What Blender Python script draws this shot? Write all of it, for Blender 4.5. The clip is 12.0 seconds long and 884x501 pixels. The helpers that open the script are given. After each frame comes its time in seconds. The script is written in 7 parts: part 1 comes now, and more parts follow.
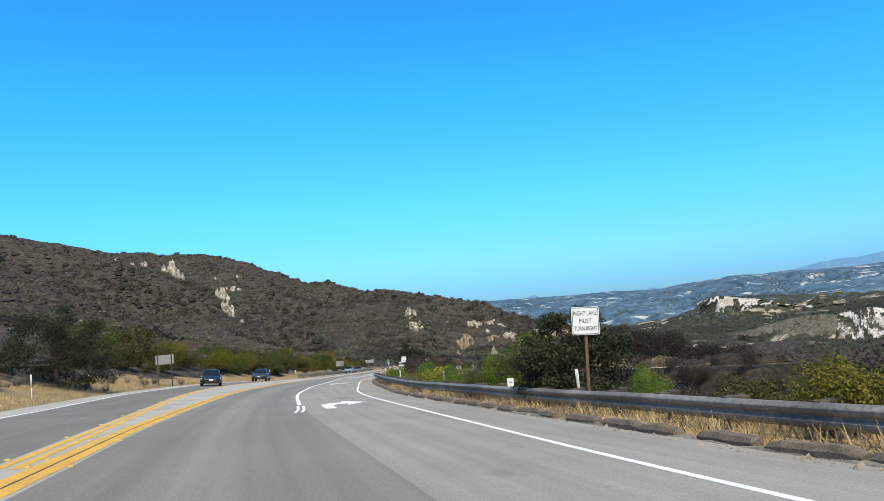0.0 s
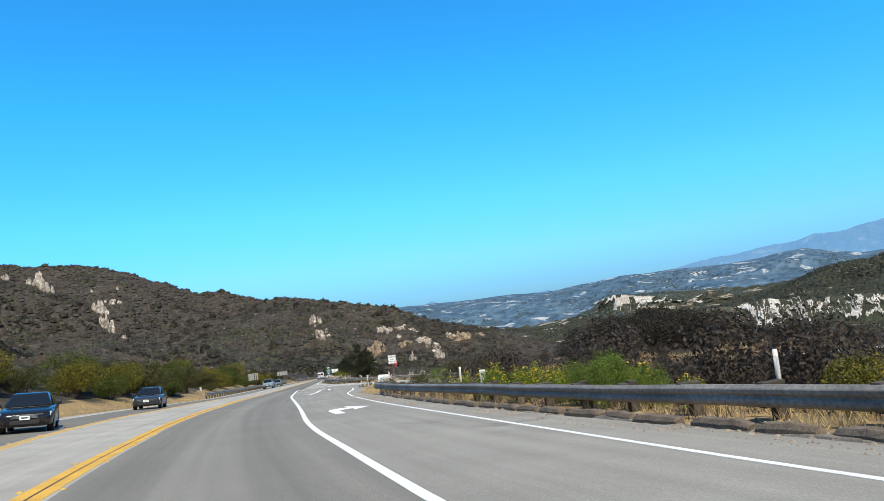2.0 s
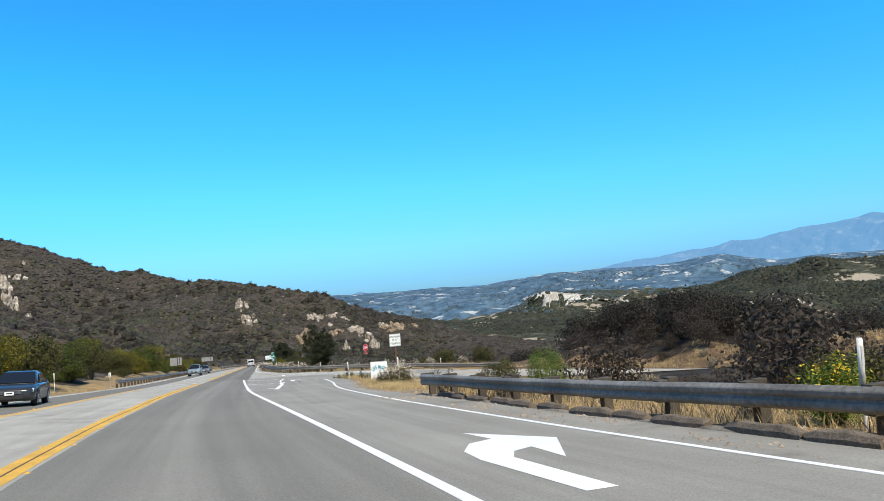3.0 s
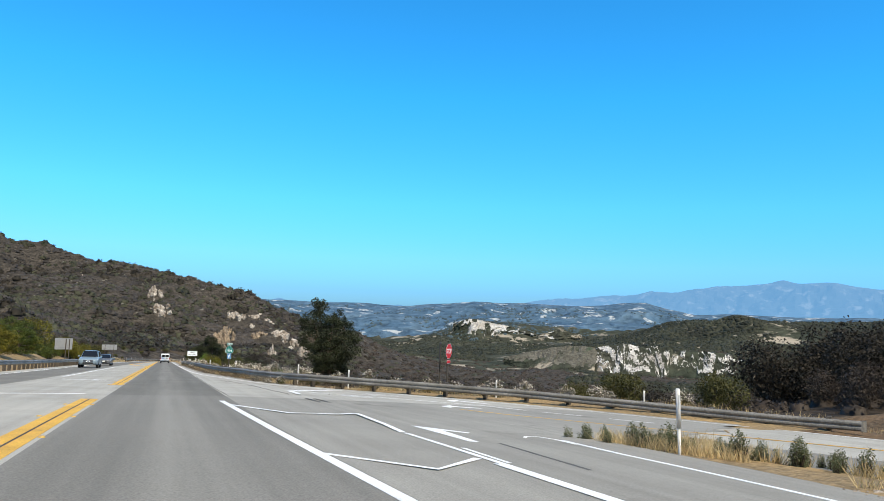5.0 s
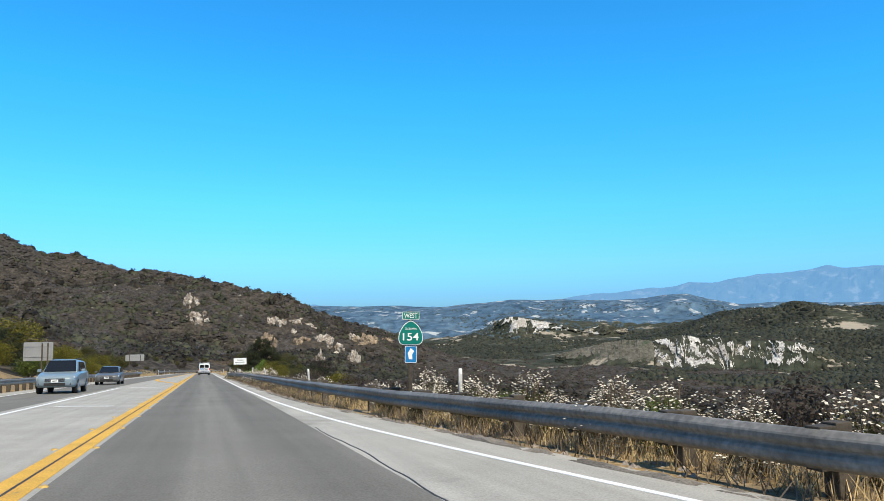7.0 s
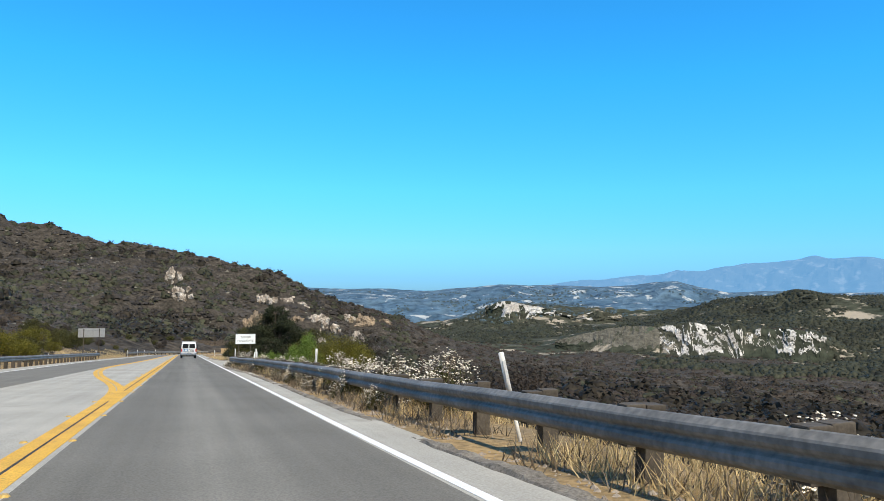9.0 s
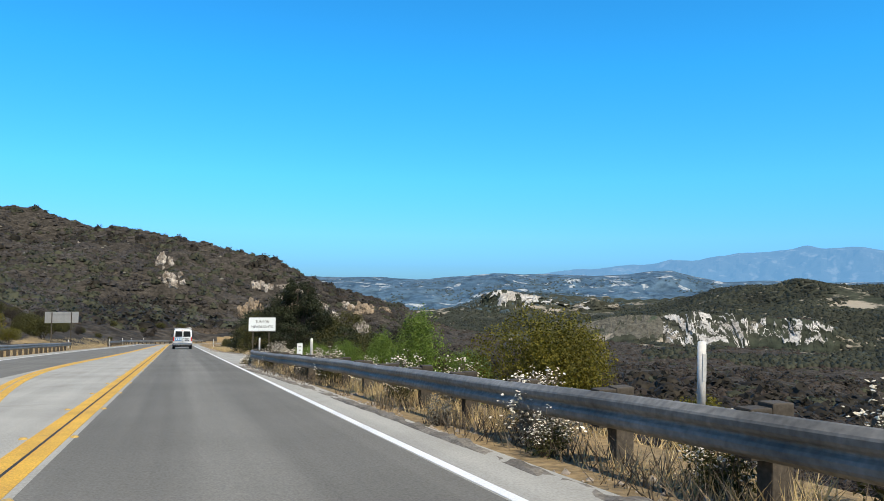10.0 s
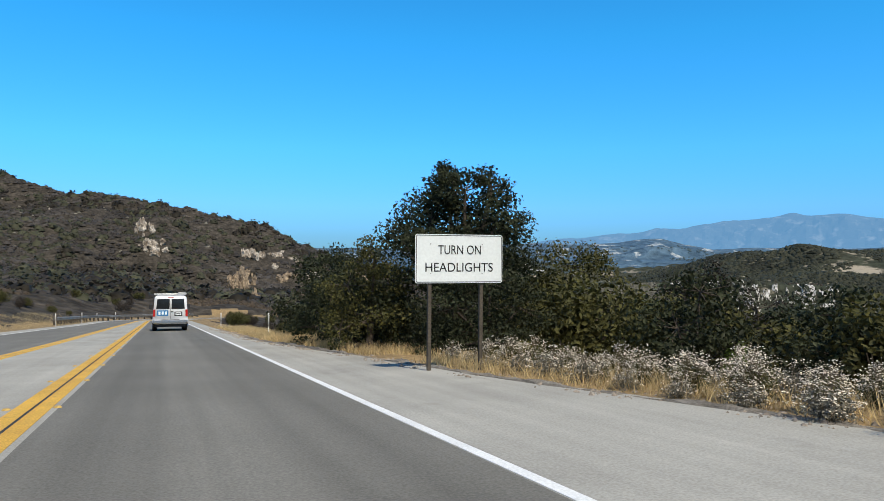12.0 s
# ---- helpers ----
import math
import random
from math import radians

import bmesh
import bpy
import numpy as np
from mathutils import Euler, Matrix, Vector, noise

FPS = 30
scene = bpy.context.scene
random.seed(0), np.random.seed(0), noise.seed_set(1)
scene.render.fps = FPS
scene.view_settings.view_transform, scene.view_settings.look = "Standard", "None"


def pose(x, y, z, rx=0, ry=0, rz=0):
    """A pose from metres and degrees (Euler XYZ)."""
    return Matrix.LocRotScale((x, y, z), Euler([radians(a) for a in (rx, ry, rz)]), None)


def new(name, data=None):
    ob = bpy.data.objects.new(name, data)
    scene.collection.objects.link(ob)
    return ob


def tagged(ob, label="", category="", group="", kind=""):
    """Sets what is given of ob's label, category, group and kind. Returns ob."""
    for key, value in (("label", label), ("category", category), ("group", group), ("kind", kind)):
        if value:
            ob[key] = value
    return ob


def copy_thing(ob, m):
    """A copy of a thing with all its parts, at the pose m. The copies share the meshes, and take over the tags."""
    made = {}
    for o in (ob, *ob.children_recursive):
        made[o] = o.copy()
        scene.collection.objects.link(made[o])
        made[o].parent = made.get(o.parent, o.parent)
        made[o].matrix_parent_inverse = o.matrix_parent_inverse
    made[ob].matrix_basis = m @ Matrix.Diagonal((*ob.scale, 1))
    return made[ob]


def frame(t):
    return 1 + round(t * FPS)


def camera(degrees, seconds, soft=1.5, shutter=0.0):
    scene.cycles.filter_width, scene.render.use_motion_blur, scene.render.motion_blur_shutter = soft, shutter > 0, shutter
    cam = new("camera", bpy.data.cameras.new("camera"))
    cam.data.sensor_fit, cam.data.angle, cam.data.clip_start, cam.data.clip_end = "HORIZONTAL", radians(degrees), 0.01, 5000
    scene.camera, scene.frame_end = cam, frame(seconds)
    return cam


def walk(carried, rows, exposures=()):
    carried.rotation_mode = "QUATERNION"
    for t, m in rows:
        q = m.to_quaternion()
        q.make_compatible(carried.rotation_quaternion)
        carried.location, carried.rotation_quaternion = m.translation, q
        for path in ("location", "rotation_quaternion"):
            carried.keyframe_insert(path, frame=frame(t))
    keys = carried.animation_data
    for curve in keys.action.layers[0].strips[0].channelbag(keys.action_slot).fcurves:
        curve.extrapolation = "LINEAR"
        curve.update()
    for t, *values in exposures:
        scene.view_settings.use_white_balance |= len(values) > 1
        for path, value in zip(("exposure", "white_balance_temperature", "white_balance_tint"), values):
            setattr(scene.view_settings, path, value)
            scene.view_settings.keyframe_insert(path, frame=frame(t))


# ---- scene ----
# ---- camera ----
cam = camera(64.35, 12.0, soft=0.85)
PATH = [
    (0.0, pose(16.506, -171.951, 14.710, 94.418, 4.682, -0.478)),
    (0.5, pose(13.907, -163.270, 14.063, 93.935, 4.405, -2.164)),
    (1.0, pose(11.532, -154.650, 13.405, 93.617, 5.291, -4.775)),
    (1.5, pose(9.315, -145.929, 12.758, 94.382, 6.151, -6.209)),
    (2.0, pose(7.517, -137.151, 12.144, 94.263, 6.750, -8.901)),
    (2.5, pose(5.961, -128.278, 11.510, 93.489, 6.521, -12.298)),
    (4.5, pose(1.944, -92.480, 8.610, 93.078, -1.073, -21.087)),
    (5.0, pose(1.720, -83.522, 7.820, 94.615, -2.187, -21.270)),
    (5.5, pose(1.675, -74.080, 7.048, 94.586, -2.488, -21.065)),
    (6.0, pose(1.716, -64.467, 6.308, 94.490, -0.642, -17.578)),
    (6.5, pose(1.613, -54.695, 5.487, 94.889, -0.311, -18.221)),
    (7.0, pose(1.706, -45.423, 4.744, 94.660, 0.166, -18.638)),
    (9.0, pose(1.573, -8.018, 1.769, 93.414, -0.786, -19.872)),
    (9.5, pose(1.611, 1.252, 1.061, 93.058, -0.780, -19.954)),
    (10.0, pose(1.388, 10.463, 0.331, 92.531, -0.962, -20.515)),
    (10.5, pose(1.354, 19.503, -0.406, 91.851, -0.481, -21.562)),
    (11.0, pose(1.457, 28.430, -1.217, 91.759, -0.736, -21.381)),
    (11.5, pose(1.491, 37.354, -1.893, 90.814, -0.674, -21.688)),
    (12.0, pose(1.419, 46.347, -2.597, 90.179, -0.425, -21.796)),
]
walk(cam, PATH, [(0.0, 0.05), (7.0, 0.05), (9.2, 0.06), (10.0, -0.06), (10.5, -0.15), (12.0, -0.25)])

# ---- world, sun ----
SUN_DIR = Vector((0.11, -0.58, 0.81)).normalized()      # towards the sun
world = bpy.data.worlds.new("sky_world")
scene.world = world
world.use_nodes = True
wn = world.node_tree.nodes
wl = world.node_tree.links
sky = wn.new("ShaderNodeTexSky")
sky.sky_type = "NISHITA"
sky.sun_disc = False
sky.sun_elevation = math.asin(SUN_DIR.z)
sky.sun_rotation = math.atan2(SUN_DIR.x, SUN_DIR.y)
sky.altitude = 300
sky.air_density = 1.0
sky.dust_density = 0.3
sky.ozone_density = 3.0
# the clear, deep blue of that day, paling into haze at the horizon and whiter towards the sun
way = wn.new("ShaderNodeTexCoord")
xyz = wn.new("ShaderNodeSeparateXYZ")
wl.new(way.outputs["Generated"], xyz.inputs[0])
rise = wn.new("ShaderNodeValToRGB")
rise.color_ramp.elements[0].color = (0.185, 0.44, 0.82, 1)
rise.color_ramp.elements[1].position = 0.5
rise.color_ramp.elements[1].color = (0.14, 0.90, 1.30, 1)
for pos, c in ((0.02, (0.19, 0.46, 0.86)), (0.064, (0.255, 0.62, 1.10)), (0.143, (0.235, 0.82, 1.28)), (0.29, (0.16, 0.96, 1.34))):
    e = rise.color_ramp.elements.new(pos)
    e.color = (*c, 1)
wl.new(xyz.outputs["Z"], rise.inputs["Fac"])
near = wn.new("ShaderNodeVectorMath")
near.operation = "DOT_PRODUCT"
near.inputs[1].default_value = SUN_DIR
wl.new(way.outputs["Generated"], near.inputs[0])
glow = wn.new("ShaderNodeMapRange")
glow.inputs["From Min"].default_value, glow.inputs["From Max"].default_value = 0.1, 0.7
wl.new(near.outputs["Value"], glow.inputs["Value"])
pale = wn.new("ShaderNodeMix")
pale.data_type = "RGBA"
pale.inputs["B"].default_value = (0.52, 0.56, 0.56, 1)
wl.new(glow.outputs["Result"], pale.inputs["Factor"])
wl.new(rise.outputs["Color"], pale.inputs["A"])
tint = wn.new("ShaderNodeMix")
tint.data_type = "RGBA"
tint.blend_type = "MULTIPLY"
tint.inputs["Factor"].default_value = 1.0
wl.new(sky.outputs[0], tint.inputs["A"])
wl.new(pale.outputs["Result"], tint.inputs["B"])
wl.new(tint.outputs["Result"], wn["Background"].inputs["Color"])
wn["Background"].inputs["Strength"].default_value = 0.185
sun = new("sun", bpy.data.lights.new("sun", "SUN"))
sun.data.energy = 5.0
sun.data.angle = radians(0.53)
sun.data.color = (1.0, 0.91, 0.76)
sun.rotation_euler = SUN_DIR.to_track_quat("Z", "Y").to_euler()


# ---- materials ----
def mat(name, base, rough=0.8, metal=0.0, vary=0.25, scale=3.0, fine=40.0, bump=0.3, dist=0.02, second=None,
        blend=0.5, spec=0.4, coat=0.0, per_object=0.0, patches=None, stretch=None, reach=0.05):
    """A surface with two scales of variation: broad patches and fine grain, and a bump from the grain."""
    m = bpy.data.materials.new(name)
    m.use_nodes = True
    nt = m.node_tree
    n, l = nt.nodes, nt.links
    b = n["Principled BSDF"]
    b.inputs["Roughness"].default_value = rough
    b.inputs["Metallic"].default_value = metal
    b.inputs["Specular IOR Level"].default_value = spec
    b.inputs["Coat Weight"].default_value = coat
    co = n.new("ShaderNodeTexCoord")
    big = n.new("ShaderNodeTexNoise")
    big.inputs["Scale"].default_value = scale
    big.inputs["Detail"].default_value = 5
    sm = n.new("ShaderNodeTexNoise")
    sm.inputs["Scale"].default_value = fine
    sm.inputs["Detail"].default_value = 4
    where = co.outputs["Object"]
    if stretch:
        mp = n.new("ShaderNodeMapping")
        mp.inputs["Scale"].default_value = stretch
        mp.inputs["Rotation"].default_value = (0, 0.35, 0.6)
        l.new(where, mp.inputs["Vector"])
        where = mp.outputs["Vector"]
    for x in (big, sm):
        l.new(where, x.inputs["Vector"])
    other = second or tuple(c * (1 - vary) for c in base)
    ramp = n.new("ShaderNodeValToRGB")
    ramp.color_ramp.elements[0].position = max(0.02, blend - 0.18)
    ramp.color_ramp.elements[1].position = min(0.98, blend + 0.18)
    ramp.color_ramp.elements[0].color = (*other, 1)
    ramp.color_ramp.elements[1].color = (*base, 1)
    l.new(big.outputs["Fac"], ramp.inputs["Fac"])
    grain = n.new("ShaderNodeMix")
    grain.data_type = "RGBA"
    grain.blend_type = "MULTIPLY"
    grain.inputs["Factor"].default_value = 1.0
    gr = n.new("ShaderNodeMapRange")
    gr.inputs["From Min"].default_value, gr.inputs["From Max"].default_value = 0.3, 0.7
    gr.inputs["To Min"].default_value, gr.inputs["To Max"].default_value = 1 - vary, 1 + vary
    l.new(sm.outputs["Fac"], gr.inputs["Value"])
    l.new(ramp.outputs["Color"], grain.inputs["A"])
    l.new(gr.outputs["Result"], grain.inputs["B"])
    out = grain.outputs["Result"]
    if per_object:
        info = n.new("ShaderNodeObjectInfo")
        mr = n.new("ShaderNodeMapRange")
        mr.inputs["To Min"].default_value, mr.inputs["To Max"].default_value = 1 - per_object, 1 + per_object
        l.new(info.outputs["Random"], mr.inputs["Value"])
        mul = n.new("ShaderNodeMix")
        mul.data_type = "RGBA"
        mul.blend_type = "MULTIPLY"
        mul.inputs["Factor"].default_value = 1.0
        l.new(out, mul.inputs["A"])
        l.new(mr.outputs["Result"], mul.inputs["B"])
        out = mul.outputs["Result"]
    if patches:
        colour, psize, limit = patches
        pn = n.new("ShaderNodeTexNoise")
        pn.inputs["Scale"].default_value = psize
        pn.inputs["Detail"].default_value = 7
        pn.inputs["Roughness"].default_value = 0.62
        l.new(where, pn.inputs["Vector"])
        pr = n.new("ShaderNodeMapRange")
        pr.inputs["From Min"].default_value, pr.inputs["From Max"].default_value = limit, limit + reach
        l.new(pn.outputs["Fac"], pr.inputs["Value"])
        pm = n.new("ShaderNodeMix")
        pm.data_type = "RGBA"
        l.new(pr.outputs["Result"], pm.inputs["Factor"])
        l.new(out, pm.inputs["A"])
        pm.inputs["B"].default_value = (*colour, 1)
        out = pm.outputs["Result"]
    l.new(out, b.inputs["Base Color"])
    if bump:
        bp = n.new("ShaderNodeBump")
        bp.inputs["Strength"].default_value = bump
        bp.inputs["Distance"].default_value = dist
        l.new(sm.outputs["Fac"], bp.inputs["Height"])
        l.new(bp.outputs["Normal"], b.inputs["Normal"])
    return m


def worn(m, tracks, streak):
    """Weather a pavement along its way: darker wheel tracks across the lane and long streaks."""
    n, l = m.node_tree.nodes, m.node_tree.links
    b = n["Principled BSDF"]
    src = b.inputs["Base Color"].links[0].from_socket
    at = n.new("ShaderNodeAttribute")
    at.attribute_name = "lane"
    sp = n.new("ShaderNodeSeparateXYZ")
    l.new(at.outputs["Vector"], sp.inputs[0])
    mp = n.new("ShaderNodeMapping")
    mp.inputs["Scale"].default_value = (3.0, 0.06, 1)
    l.new(at.outputs["Vector"], mp.inputs["Vector"])
    nz = n.new("ShaderNodeTexNoise")
    nz.inputs["Scale"].default_value = 1.0
    nz.inputs["Detail"].default_value = 5
    l.new(mp.outputs["Vector"], nz.inputs["Vector"])
    st = n.new("ShaderNodeMapRange")
    st.inputs["From Min"].default_value, st.inputs["From Max"].default_value = 0.3, 0.7
    st.inputs["To Min"].default_value, st.inputs["To Max"].default_value = 1 - streak, 1 + streak
    l.new(nz.outputs["Fac"], st.inputs["Value"])
    div = n.new("ShaderNodeMath")
    div.operation = "DIVIDE"
    div.inputs[1].default_value = 4.0
    l.new(sp.outputs["X"], div.inputs[0])
    rp = n.new("ShaderNodeValToRGB")
    rp.color_ramp.interpolation = "EASE"
    rp.color_ramp.elements[0].position, rp.color_ramp.elements[1].position = 0.0, 1.0
    for pos, v in ((0.0, 0.55), (0.16, 0.42), (0.30, 0.40), (0.44, 0.72), (0.56, 0.70), (0.68, 0.42), (0.80, 0.40), (0.97, 0.55)):
        e = rp.color_ramp.elements.new(pos)
        e.color = (v, v, v, 1)
    for e in (rp.color_ramp.elements[0], rp.color_ramp.elements[-1]):
        e.color = (0.55, 0.55, 0.55, 1)
    l.new(div.outputs[0], rp.inputs["Fac"])
    tk = n.new("ShaderNodeMapRange")
    tk.inputs["To Min"].default_value, tk.inputs["To Max"].default_value = 1 - tracks, 1 + tracks
    l.new(rp.outputs["Color"], tk.inputs["Value"])
    for f in (st.outputs["Result"], tk.outputs["Result"]):
        mul = n.new("ShaderNodeMix")
        mul.data_type = "RGBA"
        mul.blend_type = "MULTIPLY"
        mul.inputs["Factor"].default_value = 1.0
        l.new(src, mul.inputs["A"])
        l.new(f, mul.inputs["B"])
        src = mul.outputs["Result"]
    l.new(src, b.inputs["Base Color"])
    return m


def leaf_mat(name, a, b2, rough=0.65, translucent=0.25, patchy=0.4, patch_scale=1.3):
    """Foliage: colour differs from leaf to leaf (or clump to clump), a little light passes through."""
    m = bpy.data.materials.new(name)
    m.use_nodes = True
    n, l = m.node_tree.nodes, m.node_tree.links
    b = n["Principled BSDF"]
    b.inputs["Roughness"].default_value = rough
    b.inputs["Specular IOR Level"].default_value = 0.25
    geo = n.new("ShaderNodeNewGeometry")
    ramp = n.new("ShaderNodeValToRGB")
    ramp.color_ramp.elements[0].color = (*a, 1)
    ramp.color_ramp.elements[1].color = (*b2, 1)
    l.new(geo.outputs["Random Per Island"], ramp.inputs["Fac"])
    co = n.new("ShaderNodeTexCoord")
    nz = n.new("ShaderNodeTexNoise")
    nz.inputs["Scale"].default_value = patch_scale
    nz.inputs["Detail"].default_value = 4
    l.new(co.outputs["Object"], nz.inputs["Vector"])
    mr = n.new("ShaderNodeMapRange")
    mr.inputs["From Min"].default_value, mr.inputs["From Max"].default_value = 0.3, 0.7
    mr.inputs["To Min"].default_value, mr.inputs["To Max"].default_value = 1 - patchy, 1 + patchy
    l.new(nz.outputs["Fac"], mr.inputs["Value"])
    mul = n.new("ShaderNodeMix")
    mul.data_type = "RGBA"
    mul.blend_type = "MULTIPLY"
    mul.inputs["Factor"].default_value = 1.0
    l.new(ramp.outputs["Color"], mul.inputs["A"])
    l.new(mr.outputs["Result"], mul.inputs["B"])
    l.new(mul.outputs["Result"], b.inputs["Base Color"])
    if translucent:
        tr = n.new("ShaderNodeBsdfTranslucent")
        mix = n.new("ShaderNodeMixShader")
        mix.inputs["Fac"].default_value = translucent
        l.new(mul.outputs["Result"], tr.inputs["Color"])
        l.new(b.outputs[0], mix.inputs[1])
        l.new(tr.outputs[0], mix.inputs[2])
        l.new(mix.outputs[0], n["Material Output"].inputs["Surface"])
    return m


M_ASPHALT = worn(mat("asphalt_dark", (0.165, 0.158, 0.137), 0.95, spec=0.15, vary=0.20, scale=0.35, fine=45, bump=0.4, dist=0.008, second=(0.195, 0.187, 0.163)), 0.42, 0.10)
M_ASPHALT_PALE = worn(mat("asphalt_weathered", (0.425, 0.41, 0.36), 0.95, spec=0.15, vary=0.17, scale=0.5, fine=45, bump=0.3, dist=0.006, second=(0.345, 0.332, 0.292), patches=((0.262, 0.252, 0.220), 0.45, 0.60), reach=0.14), 0.06, 0.10)
M_ASPHALT_MID = worn(mat("asphalt_grey", (0.205, 0.197, 0.172), 0.95, spec=0.15, vary=0.20, scale=0.30, fine=45, bump=0.35, dist=0.007, second=(0.222, 0.213, 0.187)), 0.30, 0.10)
M_ASPHALT_WORN = worn(mat("asphalt_pale_grey", (0.305, 0.294, 0.258), 0.95, spec=0.15, vary=0.17, scale=0.4, fine=45, bump=0.3, dist=0.006, second=(0.258, 0.248, 0.218), patches=((0.175, 0.168, 0.147), 0.45, 0.60), reach=0.14), 0.06, 0.10)
M_YELLOW = mat("road_paint_yellow", (0.74, 0.43, 0.05), 0.75, vary=0.25, scale=1.4, fine=50, bump=0.2, dist=0.003, second=(0.58, 0.33, 0.045), patches=((0.24, 0.19, 0.11), 5.0, 0.63), reach=0.12)
M_WHITE_PAINT = mat("road_paint_white", (0.86, 0.86, 0.83), 0.7, vary=0.12, scale=1.2, fine=50, bump=0.2, dist=0.003, patches=((0.42, 0.40, 0.37), 5.0, 0.66), reach=0.12)
M_CHAPARRAL = mat("chaparral_ground", (0.084, 0.073, 0.060), 0.95, vary=0.5, scale=0.22, fine=0.7, bump=1.0, dist=1.0, second=(0.036, 0.032, 0.026), spec=0.1, patches=((0.15, 0.125, 0.09), 0.09, 0.66))
M_SCRUBFLOOR = mat("dark_scrub_floor", (0.056, 0.045, 0.035), 0.95, vary=0.5, scale=0.3, fine=1.4, bump=1.0, dist=0.5, second=(0.028, 0.024, 0.019), spec=0.1, patches=((0.16, 0.13, 0.09), 0.05, 0.68))
M_DRYGRASS = mat("dry_grass_soil", (0.36, 0.25, 0.12), 0.95, vary=0.35, scale=0.35, fine=9, bump=0.8, dist=0.06, second=(0.20, 0.155, 0.095), spec=0.1)
M_DIRT = mat("brown_cut_bank", (0.19, 0.125, 0.070), 0.95, vary=0.4, scale=0.5, fine=7, bump=1.0, dist=0.12, second=(0.10, 0.075, 0.050), spec=0.1, patches=((0.34, 0.24, 0.11), 0.8, 0.60))
M_CLIFF = mat("pale_cliff_rock", (0.58, 0.57, 0.545), 0.95, vary=0.3, scale=0.03, fine=0.22, bump=1.0, dist=3.0, second=(0.40, 0.37, 0.32), spec=0.1, patches=((0.16, 0.15, 0.12), 0.06, 0.66), stretch=(1.0, 1.0, 0.45))
M_CRAG = mat("grey_streaked_rock", (0.62, 0.60, 0.56), 0.95, vary=0.45, scale=0.05, fine=0.30, bump=1.0, dist=3.0, second=(0.34, 0.32, 0.29), spec=0.1, patches=((0.080, 0.075, 0.058), 0.16, 0.56), stretch=(1.0, 1.0, 0.85))
# blue of the haze is mixed into the far hills' base colour
M_FAR = mat("far_hills_haze_tint", (0.105, 0.172, 0.235), 0.95, vary=0.35, scale=0.012, fine=0.04, bump=1.0, dist=22, second=(0.058, 0.112, 0.175), spec=0.05, patches=((0.42, 0.46, 0.48), 0.018, 0.585), stretch=(1.0, 1.0, 0.6), reach=0.05)
M_VALLEY = mat("valley_scrub", (0.068, 0.068, 0.050), 0.95, vary=0.45, scale=0.010, fine=0.10, bump=1.0, dist=3, second=(0.036, 0.044, 0.031), spec=0.05, patches=((0.34, 0.30, 0.235), 0.022, 0.565), stretch=(0.7, 1.2, 1.0))
M_BARE = mat("bare_grey_slope", (0.15, 0.142, 0.118), 0.95, vary=0.3, scale=0.05, fine=0.3, bump=1.0, dist=2, second=(0.095, 0.090, 0.070), spec=0.05, patches=((0.07, 0.088, 0.06), 0.07, 0.60))
M_RAIL = mat("galvanised_rail", (0.25, 0.24, 0.215), 0.55, metal=0.0, spec=0.3, vary=0.3, scale=0.8, fine=14, bump=0.12, dist=0.004, second=(0.135, 0.127, 0.11))
M_POSTWOOD = mat("weathered_post_wood", (0.085, 0.072, 0.056), 0.9, vary=0.3, scale=2, fine=25, bump=0.5, dist=0.01, per_object=0.25)
M_WHITE = mat("white_enamel", (0.84, 0.89, 0.89), 0.45, vary=0.05, scale=2, fine=20, bump=0.03, dist=0.002)
M_BLACK = mat("black_print", (0.015, 0.015, 0.018), 0.5, vary=0.1, bump=0)
M_GREEN = mat("sign_green", (0.0, 0.19, 0.155), 0.4, vary=0.06, bump=0)
M_BLUE = mat("sign_blue", (0.01, 0.20, 0.50), 0.4, vary=0.06, bump=0)
M_RED = mat("sign_red", (0.55, 0.02, 0.03), 0.4, vary=0.06, bump=0)
M_STEEL = mat("sign_back_aluminium", (0.45, 0.46, 0.46), 0.5, metal=0.6, vary=0.15, scale=2, fine=20, bump=0.05)
M_RUST = mat("rusty_steel_post", (0.22, 0.12, 0.075), 0.8, metal=0.2, vary=0.35, scale=3, fine=30, bump=0.3)
M_TANROCK = mat("tan_rock_cut", (0.40, 0.31, 0.21), 0.95, vary=0.4, scale=0.25, fine=1.2, bump=0.8, dist=0.6, second=(0.20, 0.16, 0.12), spec=0.1)
M_ROCK = mat("sandstone", (0.66, 0.60, 0.52), 0.95, vary=0.4, scale=0.25, fine=1.2, bump=0.8, dist=0.6, second=(0.20, 0.16, 0.12), spec=0.1)
M_BARK = mat("oak_bark", (0.10, 0.08, 0.06), 0.95, vary=0.35, scale=3, fine=20, bump=0.8, dist=0.02)
M_RUBBER = mat("tyre_rubber", (0.022, 0.022, 0.022), 0.85, vary=0.2, bump=0.1)
M_GLASS = mat("dark_tinted_glass", (0.012, 0.014, 0.016), 0.06, vary=0.05, bump=0, spec=0.6)
M_CHROME = mat("bright_metal", (0.62, 0.62, 0.63), 0.25, metal=1.0, vary=0.06, bump=0)
M_BLACKPLASTIC = mat("black_plastic", (0.025, 0.025, 0.027), 0.6, vary=0.1, bump=0.05)
L_OAK = leaf_mat("oak_leaves", (0.020, 0.026, 0.012), (0.050, 0.058, 0.026))
L_GREEN = leaf_mat("green_shrub_leaves", (0.09, 0.15, 0.022), (0.20, 0.28, 0.045))
L_OLIVE = leaf_mat("olive_shrub_leaves", (0.045, 0.047, 0.016), (0.112, 0.106, 0.030))
